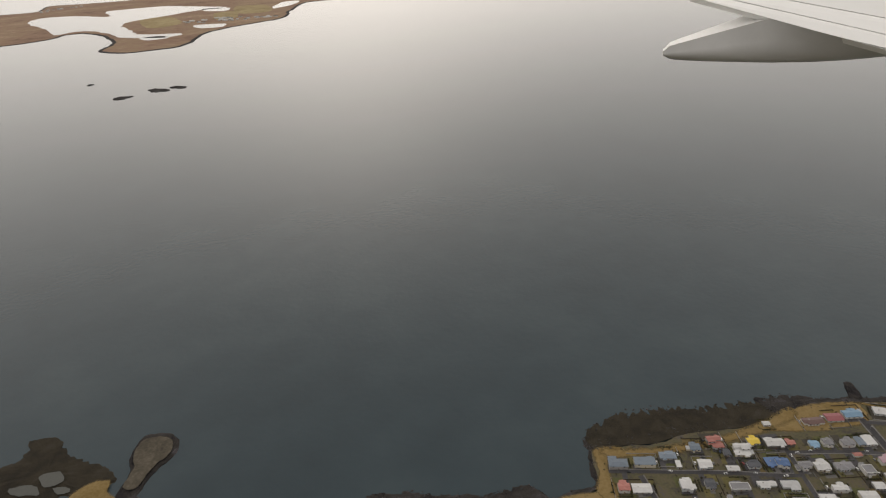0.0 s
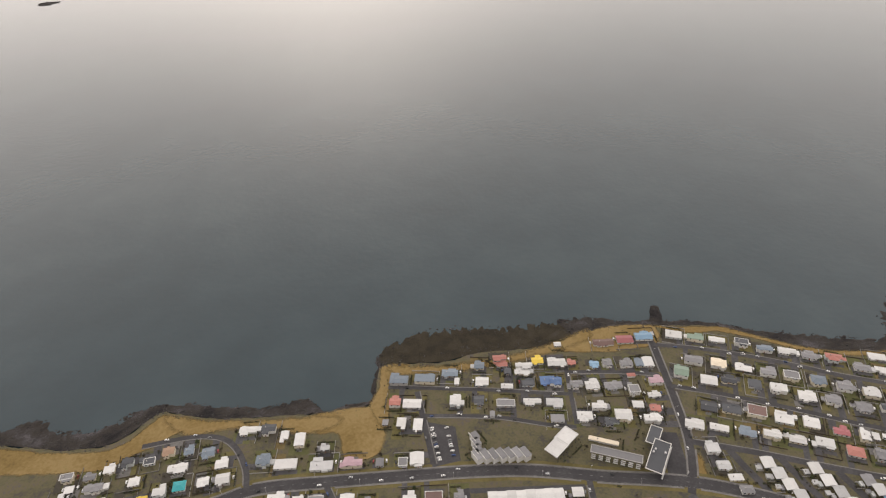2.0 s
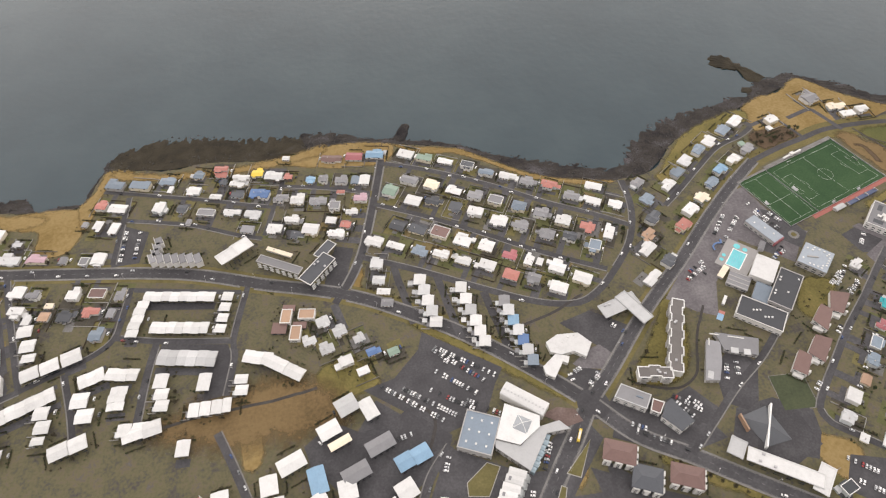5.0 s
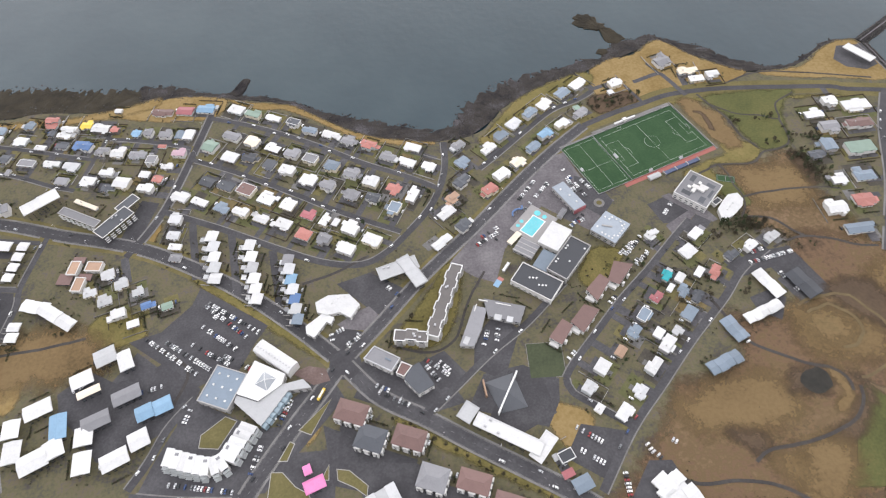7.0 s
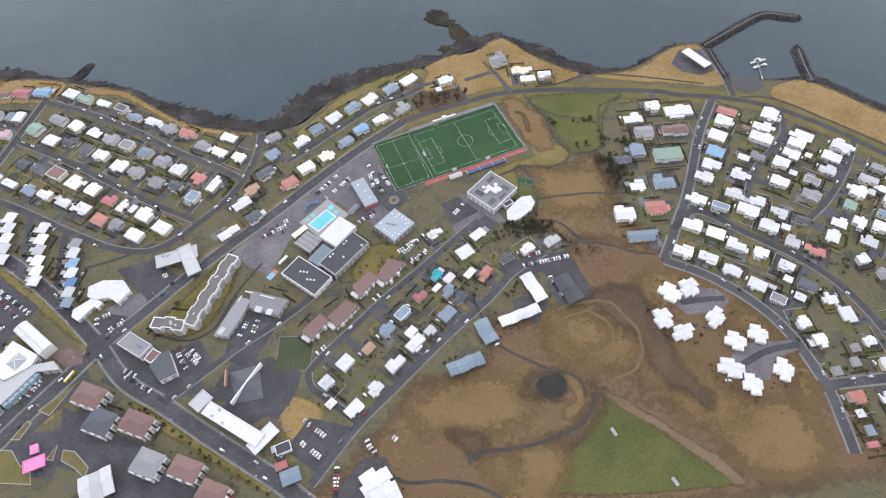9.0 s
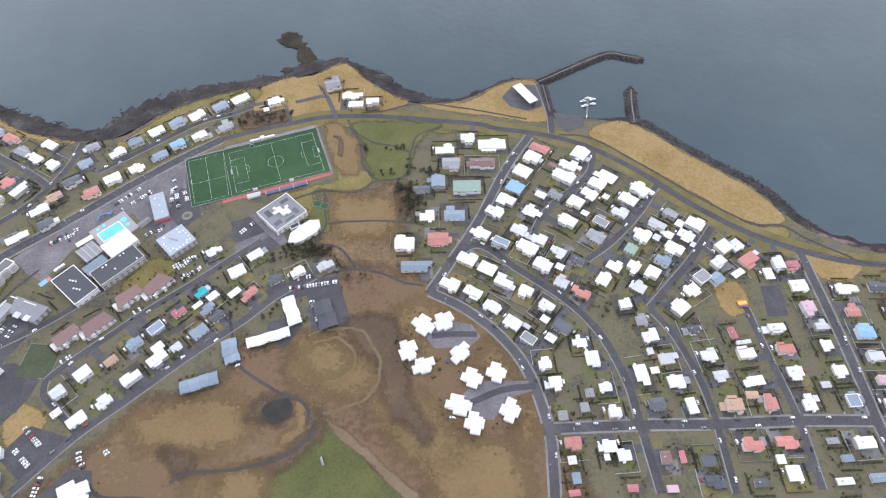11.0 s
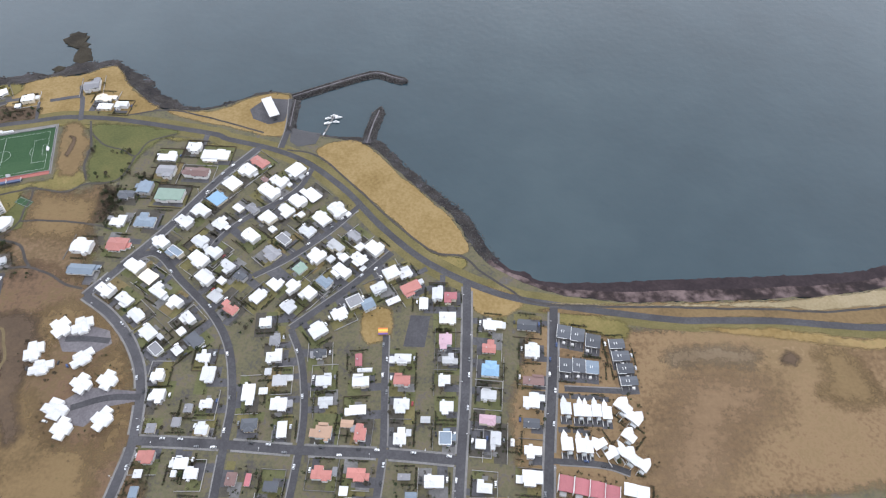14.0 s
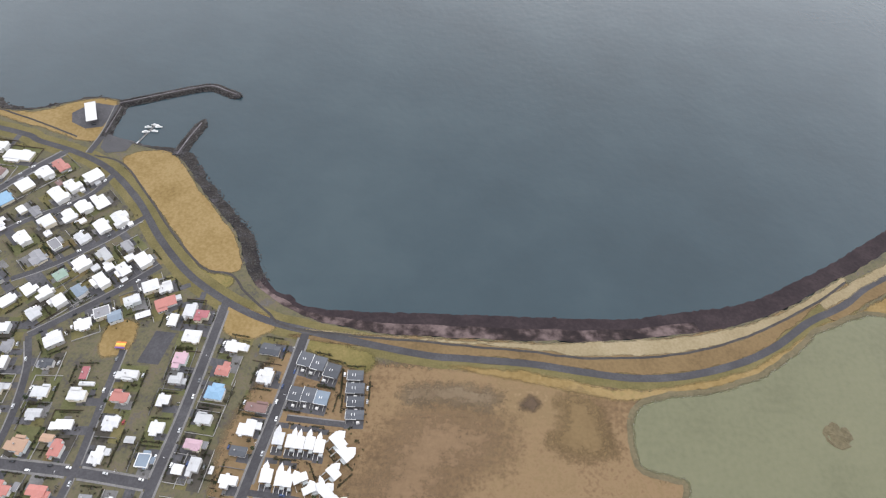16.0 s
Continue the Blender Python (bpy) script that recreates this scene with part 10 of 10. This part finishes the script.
# ---- cars ----
CAR_ROWS = [(-538.3, -163.9, -495.6, -211.8), (-543.0, -185.5, -506.7, -221.5), (-552.4, -203.4, -512.4, -236.7), (-594.3, -190.3, -542.1, -240.4), (-417.8, -222.5, -417.0, -236.3), (-402.5, -237.2, -390.4, -227.8), (-245.8, -153.1, -235.1, -147.7), (-199.0, -117.7, -160.5, -84.2), (-138.3, -82.8, -136.1, -106.1), (-124.5, -88.2, -117.2, -106.7), (-156.5, -149.9, -135.4, -135.5), (-116.3, -199.4, -94.5, -182.0), (-107.2, -211.1, -88.1, -197.9), (-845.3, 78.8, -849.8, 29.0), (-829.5, 73.9, -834.6, 25.9), (-219.4, -357.4, -199.6, -376.4), (-221.8, -376.8, -204.3, -393.3), (-381.3, -290.2, -354.8, -309.7), (-337.2, -265.0, -313.9, -290.0), (-660.2, -233.3, -641.9, -222.8), (-165.9, -383.2, -157.4, -399.3), (-484.5, -304.0, -457.6, -280.2), (-556.8, -289.5, -546.7, -267.5)]
WHEEL = Shape()
ring = [(0.33 * math.cos(a), 0.33 * math.sin(a)) for a in np.linspace(0, 2 * math.pi, 9)[:-1]]
WHEEL.v = [(x, -0.11, z) for x, z in ring] + [(x, 0.11, z) for x, z in ring]
WHEEL.f = [(i, (i + 1) % 8, 8 + (i + 1) % 8, 8 + i) for i in range(8)] + [tuple(range(7, -1, -1)), tuple(range(8, 16))]
BUS_WHEEL = WHEEL.mesh("wheel", RUBBER)


def car_model(name, mat, label, length=4.4, width=1.85, tall=1.5):
    ob = holder(name, 0, 0, -500, 0, label, "car" if name == "car" else "van", "parked cars")
    s = Shape()
    prof = ((-0.5, 0.55), (-0.49, 0.86), (-0.30, 0.93), (0.22, 0.93), (0.47, 0.78), (0.5, 0.5), (0.49, 0.25), (-0.49, 0.25))
    n = len(prof)
    s.v = [(x * length, -width / 2, z) for x, z in prof] + [(x * length, width / 2, z) for x, z in prof]
    s.f = [(i, n + i, n + (i + 1) % n, (i + 1) % n) for i in range(n)] + [tuple(range(n)), tuple(range(2 * n - 1, n - 1, -1))]
    a, b = (-0.44, 0.26) if tall > 1.7 else (-0.40, 0.24)
    s.box((a + 0.085) * length, (b - 0.135) * length, -0.405 * width, 0.405 * width, tall - 0.05, tall + 0.02)
    body_faces = len(s.f)
    for u in (-0.32, 0.31):
        for v in (-0.46, 0.46):
            s.add([(c[0] + u * length, c[1] + v * width, c[2] + 0.33) for c in WHEEL.v], WHEEL.f)
    me = s.mesh("body", mat, RUBBER)
    me.polygons.foreach_set("material_index", [0] * body_faces + [1] * (len(s.f) - body_faces))
    part("body", me, None, ob)
    s = Shape()
    s.add([(a * length, -0.48 * width, 0.9), (b * length, -0.48 * width, 0.9), (b * length, 0.48 * width, 0.9), (a * length, 0.48 * width, 0.9),
           ((a + 0.09) * length, -0.4 * width, tall - 0.04), ((b - 0.14) * length, -0.4 * width, tall - 0.04), ((b - 0.14) * length, 0.4 * width, tall - 0.04), ((a + 0.09) * length, 0.4 * width, tall - 0.04)],
          [(4, 5, 6, 7), (0, 1, 5, 4), (1, 2, 6, 5), (2, 3, 7, 6), (3, 0, 4, 7)])
    part("window", s, GLASS, ob)
    return ob


CAR_PAINT = [("white", (0.78, 0.78, 0.78), 9), ("silver", (0.5, 0.51, 0.52), 6), ("black", (0.02, 0.02, 0.022), 4), ("dark blue", (0.03, 0.06, 0.16), 2), ("red", (0.26, 0.03, 0.03), 1), ("grey", (0.16, 0.165, 0.17), 3)]
MODELS = [(car_model("car", paint(n.replace(" ", "_") + "_car_paint", *rgb, rough=0.3, spread=0.0), n + " hatchback car parked on the asphalt"), k) for n, rgb, k in CAR_PAINT]
MODELS.append((car_model("van", TRIM, "white delivery van parked on the asphalt", 5.4, 2.0, 2.1), 2))
rng = random.Random(41)
CARS = []


def park(x, y, turn):
    if len(CARS) < 860 and all(abs(x - q[0]) + abs(y - q[1]) > 2.7 for q in CARS):
        CARS.append((x, y, turn + rng.uniform(-3, 3), rng.choices(range(len(MODELS)), [q[1] for q in MODELS])[0]))


MORE_BAYS = [(3.6, -233.2, 52.9, -228.8), (27.0, -249.3, 35.7, -275.7), (8.2, -222.4, 28.8, -219.2), (-537.8, -160.1, -485.5, -206.9), (-530, -178, -498.7, -206), (-522.2, -222.0, -491.9, -246.0), (-575.0, -197.6, -531.6, -236.7), (-612.0, -248.7, -572.2, -242.8), (-565.8, -334.7, -508.3, -353.1), (-497.3, -341.2, -486.5, -316.4), (-472.2, -303.9, -455.1, -275.1), (-259.1, -152.3, -231.2, -139.5), (-252, -143, -226, -131), (-200.1, -102.5, -173.8, -77.0), (-139.0, -69.0, -125.8, -116.4), (-119.1, -195.0, -87.8, -176.7), (-54.2, -156.3, -39.5, -142.0),
             (-413.2, -222.4, -404.7, -219.5), (-404.2, -239.5, -389.6, -230.1), (-357.9, -181.8, -346.7, -195.6), (-269.3, -248, -279.6, -268.3), (-260.7, -250.8, -266.5, -267), (-336.6, -271.5, -324.9, -293), (-322.6, -272.7, -313, -286.2), (-385.5, -281.8, -369.8, -292.6),
             (-166.1, -384.9, -156.4, -404.5), (-191.7, -401.6, -195.1, -428.1), (-143.8, -384.2, -132.3, -396.1), (-91.2, -180.4, -114.5, -199.5), (-89, -197.3, -110.7, -209.6), (-138.4, -142.6, -159.6, -150.7), (-137.2, -239.1, -152, -250.4), (-196.6, -289.5, -207, -296.9)]
for x0, y0, x1, y1 in CAR_ROWS + MORE_BAYS:
    span = math.hypot(x1 - x0, y1 - y0)
    a = math.degrees(math.atan2(y1 - y0, x1 - x0))
    for k in range(int(span / 2.9)):
        if rng.random() < 0.72:
            u = (k + 0.5) * 2.9 / span
            park(x0 + (x1 - x0) * u, y0 + (y1 - y0) * u, a + 90 + rng.choice((0, 180)))
order = list(range(len(ROAD_LINES)))
rng.shuffle(order)
for i in order:
    name, width, line = ROAD_LINES[i]
    if name in ("coast_road", "harbour_apron_road"):
        continue
    t = np.gradient(line, axis=0)
    for q in range(2, len(line) - 2, 3):
        if rng.random() < (0.42 if width < 10 else 0.3):
            e = t[q] / np.linalg.norm(t[q])
            side = rng.choice((-1, 1))
            off = side * (width / 2 - 1.1 if width < 10 else width / 4)
            p = line[q] + np.array([-e[1], e[0]]) * off
            if clear_of_roads(p, i, 0.5):
                park(p[0], p[1], math.degrees(math.atan2(e[1], e[0])) + (0 if side > 0 else 180))
for x, y, turn, w, d in HOUSES:
    if rng.random() < 0.5 and 8 < min(w, d) < 20:
        a = radians(turn)
        for off in (w / 2 + 2.6, -w / 2 - 2.6):
            px, py = x + off * math.cos(a), y + off * math.sin(a)
            if free(px, py) and rng.random() < 0.6:
                park(px - 3 * math.sin(a), py + 3 * math.cos(a), turn + 90)
# the cars along the southern streets stand singly; those further off are one lot
CARS.sort(key=lambda q: q[1] + 0.15 * abs(q[0] + 200))
for x, y, turn, k in CARS[:300]:
    copy_thing(MODELS[k][0], pose(x, y, 0.24, 0, 0, turn))
verts, faces, which, mats = [], [], [], []
for x, y, turn, k in CARS[300:]:
    for o in MODELS[k][0].children:
        me, m, n = o.data, pose(x, y, 0.24, 0, 0, turn) @ o.matrix_basis, len(verts)
        for q in me.materials:
            if q not in mats:
                mats.append(q)
        verts += [m @ v.co for v in me.vertices]
        faces += [[n + i for i in f.vertices] for f in me.polygons]
        which += [mats.index(me.materials[f.material_index]) for f in me.polygons]
lot = bpy.data.meshes.new("distant_cars")
lot.from_pydata(verts, [], faces)
for m in mats:
    lot.materials.append(m)
lot.polygons.foreach_set("material_index", which)
tagged(new("distant_cars", lot), "small cars parked along the streets near the shore", "cars", kind="stuff")
for m, k in MODELS:
    for o in (*m.children_recursive, m):
        bpy.data.objects.remove(o)
bus = holder("bus", -432.1, -282.6, 0.24, 56, "yellow city bus standing at a stop", "bus")
s = Shape()
s.box(-6, 6, -1.25, 1.25, 0.4, 3.0)
part("body", s, ROOF["y"], bus)
s = Shape()
s.box(-5.9, 6.03, -1.28, 1.28, 1.5, 2.4)
part("window", s, GLASS, bus)
s = Shape()
s.box(-4, 4, -0.8, 0.8, 3.0, 3.25)
part("roof_unit", s, TRIM, bus)
for u in (-3.6, 3.6):
    for v in (-1.15, 1.15):
        wq = part("wheel", BUS_WHEEL, None, bus)
        wq.matrix_basis = pose(u, v, 0.48) @ Matrix.Diagonal((1.45, 1.4, 1.45, 1))

# ---- street lamps ----
lamp = holder("street_lamp", 0, 0, -500, 0, "slim grey street lamp with a bent arm", "street lamp", "street lamps")
s = Shape()
s.add([(0.12 * math.cos(a), 0.12 * math.sin(a), -0.3) for a in np.linspace(0, 2 * math.pi, 7)[:-1]] + [(0.06 * math.cos(a), 0.06 * math.sin(a), 8) for a in np.linspace(0, 2 * math.pi, 7)[:-1]],
      [(i, (i + 1) % 6, 6 + (i + 1) % 6, 6 + i) for i in range(6)])
part("pole", s, METAL, lamp)
s = Shape()
s.box(-0.06, 1.8, -0.06, 0.06, 7.9, 8.05)
part("arm", s, METAL, lamp)
s = Shape()
s.box(1.3, 2.2, -0.25, 0.25, 7.86, 8.1)
part("lamp_head", s, TRIM, lamp)
for i, (name, width, line) in enumerate(ROAD_LINES):
    if width < 8:
        continue
    t = np.gradient(line, axis=0)
    for q in range(4, len(line) - 2, 9):
        e = t[q] / np.linalg.norm(t[q])
        side = -1 if name == "coast_road" else (1 if (q // 9) % 2 else -1)
        p = line[q] + np.array([-e[1], e[0]]) * side * (width / 2 + 1.2)
        if clear_of_roads(p, i, 1.0):
            copy_thing(lamp, pose(p[0], p[1], 0.25, 0, 0, math.degrees(math.atan2(e[1], e[0])) - 90 * side))
for o in (*lamp.children_recursive, lamp):
    bpy.data.objects.remove(o)

# ---- trees, shrubs and garden walls ----
def leaf_cloud(shape, cx, cy, cz, rx, rz, count, size, rng):
    for k in range(count):
        a, b = rng.uniform(0, 2 * math.pi), rng.uniform(-1, 1)
        r = rng.uniform(0.35, 1.0) ** 0.6 * (0.8 + 0.35 * noise.noise(Vector((math.cos(a) * 1.6 + cx, math.sin(a) * 1.6 + cy, b * 1.5))))
        p = Vector((cx + rx * r * math.cos(a) * math.sqrt(1 - b * b), cy + rx * r * math.sin(a) * math.sqrt(1 - b * b), cz + rz * r * b))
        u = Vector((rng.gauss(0, 1), rng.gauss(0, 1), rng.gauss(0, 1))).normalized()
        v = u.orthogonal().normalized()
        h = size * rng.uniform(0.6, 1.4)
        shape.add([p - u * h, p + v * h * 0.5, p + u * h, p - v * h * 0.5], [(0, 1, 2, 3)])


def tree_model(name, leaf, tall, wide, count, label, rng):
    ob = holder(name, 0, 0, -500, 0, label, "tree", "garden trees")
    s = Shape()
    def limb(p, q, r0, r1):
        ax = (q - p).normalized()
        n = ax.orthogonal().normalized()
        m = ax.cross(n)
        s.add([p + (n * math.cos(a) + m * math.sin(a)) * r0 for a in np.linspace(0, 2 * math.pi, 6)[:-1]] + [q + (n * math.cos(a) + m * math.sin(a)) * r1 for a in np.linspace(0, 2 * math.pi, 6)[:-1]],
              [(i, (i + 1) % 5, 5 + (i + 1) % 5, 5 + i) for i in range(5)])
    limb(Vector((0, 0, -0.3)), Vector((0.1, 0, tall * 0.75)), 0.2, 0.07)
    for k in range(7):
        z = tall * rng.uniform(0.25, 0.6)
        a = rng.uniform(0, 6.28)
        limb(Vector((0.05, 0, z)), Vector((wide * 0.75 * math.cos(a), wide * 0.75 * math.sin(a), z + tall * 0.28)), 0.08, 0.03)
    part("trunk", s, BARK, ob)
    s = Shape()
    leaf_cloud(s, 0, 0, tall * 0.62, wide, tall * 0.42, count, 0.42, rng)
    part("crown", s, leaf, ob)
    return ob


rng = random.Random(77)
TREES = [tree_model("tree", TWIGS, 6.0, 2.7, 170, "leafless brown garden tree with a dense twiggy crown", rng),
         tree_model("tree", TWIGS, 4.5, 2.1, 130, "small leafless brown garden tree", rng),
         tree_model("spruce", NEEDLES, 7.0, 2.0, 210, "dark green spruce in a garden", rng)]
placed = 0


def plant(x, y, k):
    global placed
    if free(x, y):
        copy_thing(TREES[k], pose(x, y, 0, 0, 0, rng.uniform(0, 360)) @ Matrix.Scale(rng.uniform(0.75, 1.3), 4))
        placed += 1


BELTS = [(-282, -72, 16, 12, 14), (20, -186, 26, 9, 22), (136, -130, 14, 22, 20), (-505, -170, 70, 6, 0), (-120, -215, 30, 20, 8), (300, -275, 20, 20, 6), (118, -44, 12, 4, 3), (135, -75, 5, 12, 3), (82, -37, 4, 8, 2), (103, -85, 12, 5, 2), (156, -85, 12, 6, 5), (-43, 27, 40, 9, 16), (132, -120, 12, 20, 12), (15, -190, 34, 8, 14), (-30, -250, 60, 25, 16), (60, -225, 30, 10, 6)]
for x, y, rx, ry, n in BELTS:
    for k in range(n):
        plant(x + rng.uniform(-rx, rx), y + rng.uniform(-ry, ry), rng.choice((0, 0, 1, 2)))
for i, (name, width, line) in enumerate(ROAD_LINES):
    if name in ("main_road", "east_boulevard"):
        t = np.gradient(line, axis=0)
        for q in range(3, len(line), 2):
            e = t[q] / np.linalg.norm(t[q])
            p = line[q] + np.array([-e[1], e[0]]) * (width / 2 + 6) * (1 if name == "main_road" else -1)
            if p[0] > -660:
                plant(p[0], p[1], 1)
for x, y, turn, w, d in HOUSES:
    if rng.random() < 0.4 and placed < 330:
        a = rng.uniform(0, 6.28)
        plant(x + (w / 2 + 5) * math.cos(a), y + (d / 2 + 5) * math.sin(a), rng.choice((0, 1, 1, 2)))
for m in TREES:
    for o in (*m.children_recursive, m):
        bpy.data.objects.remove(o)

shrubs, greens = Shape(), Shape()
for x, y, rx, ry, n in BELTS:
    for k in range(int(n * 2.6)):
        px, py = x + rng.gauss(0, 0.55) * rx, y + rng.gauss(0, 0.55) * ry
        if free(px, py):
            r = rng.uniform(1.2, 3.0)
            leaf_cloud(shrubs if rng.random() < 0.5 else greens, px, py, r * 0.8, r, r, 34, 0.55, rng)
for x, y, turn, w, d in HOUSES:
    for k in range(9):
        a = rng.uniform(0, 6.28)
        px, py = x + (w / 2 + rng.uniform(1.5, 9)) * math.cos(a), y + (d / 2 + rng.uniform(1.5, 8)) * math.sin(a)
        if free(px, py):
            r = rng.uniform(0.7, 2.2)
            leaf_cloud(shrubs if rng.random() < 0.72 else greens, px, py, r * 0.7, r, r * 0.8, 20, 0.5, rng)
    if (x, y) in OPEN_GROUND:
        continue
    # hedge lines along the plots
    for turn_by in rng.sample((0, 90, 180, 270), rng.choice((0, 1, 2, 2))):
        a = radians(turn + turn_by)
        ox, oy = x + (max(w, d) / 2 + 4.5) * math.cos(a), y + (max(w, d) / 2 + 4.5) * math.sin(a)
        for k in range(11):
            u = (k - 5) * 1.6
            px, py = ox - u * math.sin(a), oy + u * math.cos(a)
            if free(px, py):
                leaf_cloud(shrubs if k % 3 else greens, px, py, 0.8, 1.2, 1.1, 22, 0.48, rng)
tagged(new("garden_shrubs", shrubs.mesh("garden_shrubs", TWIGS)), "bare brown winter shrubs and hedges in the gardens", "shrubs", kind="stuff")
tagged(new("evergreen_shrubs", greens.mesh("evergreen_shrubs", NEEDLES)), "low dark evergreen shrubs in the gardens", "shrubs", kind="stuff")
tufts = Shape()
for kind, name, pts in ZONES:
    if kind != "moor":
        continue
    p = np.array(pts)
    lo, hi = p.min(axis=0), p.max(axis=0)
    for k in range(700):
        x, y = rng.uniform(lo[0], hi[0]), rng.uniform(lo[1], hi[1])
        inside = False
        for i in range(len(p)):
            (xa, ya), (xb, yb) = p[i], p[i - 1]
            if (ya > y) != (yb > y) and x < (xb - xa) * (y - ya) / (yb - ya) + xa:
                inside = not inside
        if inside and free(x, y) and noise.noise(Vector((x / 30, y / 30, 4))) > 0.22:
            leaf_cloud(tufts, x, y, 0.2, rng.uniform(0.4, 1.3), 0.25, 6, 0.35, rng)
tagged(new("moor_tufts", tufts.mesh("moor_tufts", TWIGS)), "dark heather tufts on the brown moor", "heather", kind="stuff")

walls = 0
for x, y, turn, w, d, west, east, south, north in PLOTS:
    if rng.random() < 0.7 and walls < 420:
        s, a = Shape(), radians(turn)
        runs = rng.sample([((-west, -south), (east, -south)), ((east, -south), (east, north)), ((east, north), (-west, north)), ((-west, north), (-west, -south))], rng.choice((1, 2, 2, 3)))
        for (xa, ya), (xb, yb) in runs:
            n = max(1, int(math.hypot(xb - xa, yb - ya) / 3))
            for k in range(n):
                u = (k + 0.5) / n
                mx, my = xa + (xb - xa) * u, ya + (yb - ya) * u
                gx, gy = x + mx * math.cos(a) - my * math.sin(a), y + mx * math.sin(a) + my * math.cos(a)
                if free(gx, gy):
                    horizontal = abs(xb - xa) > abs(yb - ya)
                    lx, ly = (abs(xb - xa) / n, 0.35) if horizontal else (0.35, abs(yb - ya) / n)
                    s.box(mx - lx / 2, mx + lx / 2, my - ly / 2, my + ly / 2, -0.1, 1.1)
        if s.v:
            pale = rng.random() < 0.5
            ob = tagged(new("garden_wall", s.mesh("garden_wall", PALE_WALL if pale else rng.choice((CONCRETE, BARK)))), "low pale concrete garden wall round a house plot" if pale else "low dark garden wall round a house plot", "wall", "garden walls")
            ob.matrix_world = pose(x, y, 0, 0, 0, turn)
            walls += 1

# the plan above is in true metres; the model stands at a smaller scale, with the camera's path
for ob in [o for o in scene.objects if o.parent is None and o is not cam]:
    ob.location = ob.location * SCALE
    if ob.type != "LIGHT":
        ob.scale = ob.scale * SCALE


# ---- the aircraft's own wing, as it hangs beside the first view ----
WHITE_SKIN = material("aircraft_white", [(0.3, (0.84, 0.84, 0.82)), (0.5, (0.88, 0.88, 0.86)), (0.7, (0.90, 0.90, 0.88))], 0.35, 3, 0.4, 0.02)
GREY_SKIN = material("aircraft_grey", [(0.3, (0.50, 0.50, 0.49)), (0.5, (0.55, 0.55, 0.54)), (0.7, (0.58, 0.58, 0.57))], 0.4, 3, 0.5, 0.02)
wing = new("aircraft_wing")
tagged(wing, "white aircraft wing with a grey flap fairing, in flight", "aircraft wing")
t, eye, target, roll = PATH[0]
wing.matrix_world = look(Vector(eye) * SCALE, Vector(target) * SCALE, roll)
REACH = 9.0


def at(u, v, far):
    """A place by its slope to the right and up, and its distance ahead."""
    return Vector((u * far, v * far, -far))


edges = [((0.405, 0.408), (0.94, 0.262), 9.0), ((0.455, 0.408), (0.95, 0.296), 9.5), ((0.54, 0.408), (0.96, 0.33), 10.1), ((0.60, 0.62), (1.0, 0.55), 14.0)]
for name, (a0, a1, fa), (b0, b1, fb) in (("flap", edges[0], edges[1]), ("aft_flap", edges[1], edges[2]), ("wing_skin", edges[2], edges[3])):
    s = Shape()
    p, q, r, w = at(*a0, fa), at(*a1, fa), at(*b1, fb), at(*b0, fb)
    gap = (r - q).normalized() * 0.02
    under = Vector((0, -0.012, -0.12))
    top = [p + gap, q + gap, r - gap, w - gap]
    s.add(top + [k + under for k in top], [(0, 1, 2, 3), (7, 6, 5, 4), (0, 4, 5, 1), (1, 5, 6, 2), (2, 6, 7, 3), (3, 7, 4, 0)])
    part(name, s, WHITE_SKIN, wing)
# the fairing: a bevel above the ridge, whitened as if lit, and a rounded side that leans under towards the wing
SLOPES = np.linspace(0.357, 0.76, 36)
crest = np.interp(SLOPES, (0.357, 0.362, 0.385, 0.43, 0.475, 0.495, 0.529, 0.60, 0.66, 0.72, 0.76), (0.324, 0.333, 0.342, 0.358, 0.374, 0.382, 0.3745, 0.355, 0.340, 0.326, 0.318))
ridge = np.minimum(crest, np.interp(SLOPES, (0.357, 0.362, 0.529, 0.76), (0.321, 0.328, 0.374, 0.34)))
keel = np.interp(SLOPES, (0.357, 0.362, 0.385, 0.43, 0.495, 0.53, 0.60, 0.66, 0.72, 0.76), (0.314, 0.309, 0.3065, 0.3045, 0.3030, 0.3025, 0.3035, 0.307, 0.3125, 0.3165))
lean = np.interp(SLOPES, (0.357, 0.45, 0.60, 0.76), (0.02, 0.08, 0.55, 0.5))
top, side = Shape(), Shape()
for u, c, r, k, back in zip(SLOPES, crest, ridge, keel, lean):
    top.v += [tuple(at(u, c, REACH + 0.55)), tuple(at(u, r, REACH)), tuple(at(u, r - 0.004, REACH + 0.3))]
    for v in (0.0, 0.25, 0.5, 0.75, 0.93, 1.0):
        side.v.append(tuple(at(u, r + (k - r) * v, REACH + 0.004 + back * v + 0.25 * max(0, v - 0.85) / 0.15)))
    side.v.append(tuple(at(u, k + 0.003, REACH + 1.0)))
for i in range(len(SLOPES) - 1):
    top.f += [(i * 3 + k, i * 3 + k + 1, i * 3 + k + 4, i * 3 + k + 3) for k in range(2)]
    side.f += [(i * 7 + k, i * 7 + k + 1, i * 7 + k + 8, i * 7 + k + 7) for k in range(6)]
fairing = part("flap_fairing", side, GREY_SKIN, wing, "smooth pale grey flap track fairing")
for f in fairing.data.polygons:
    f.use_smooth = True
# the light on the upper face is put into the bevel's whiter skin
part("fairing_bevel", top, WHITE_SKIN, fairing, "upper bevel of the fairing, whitened to look lit")
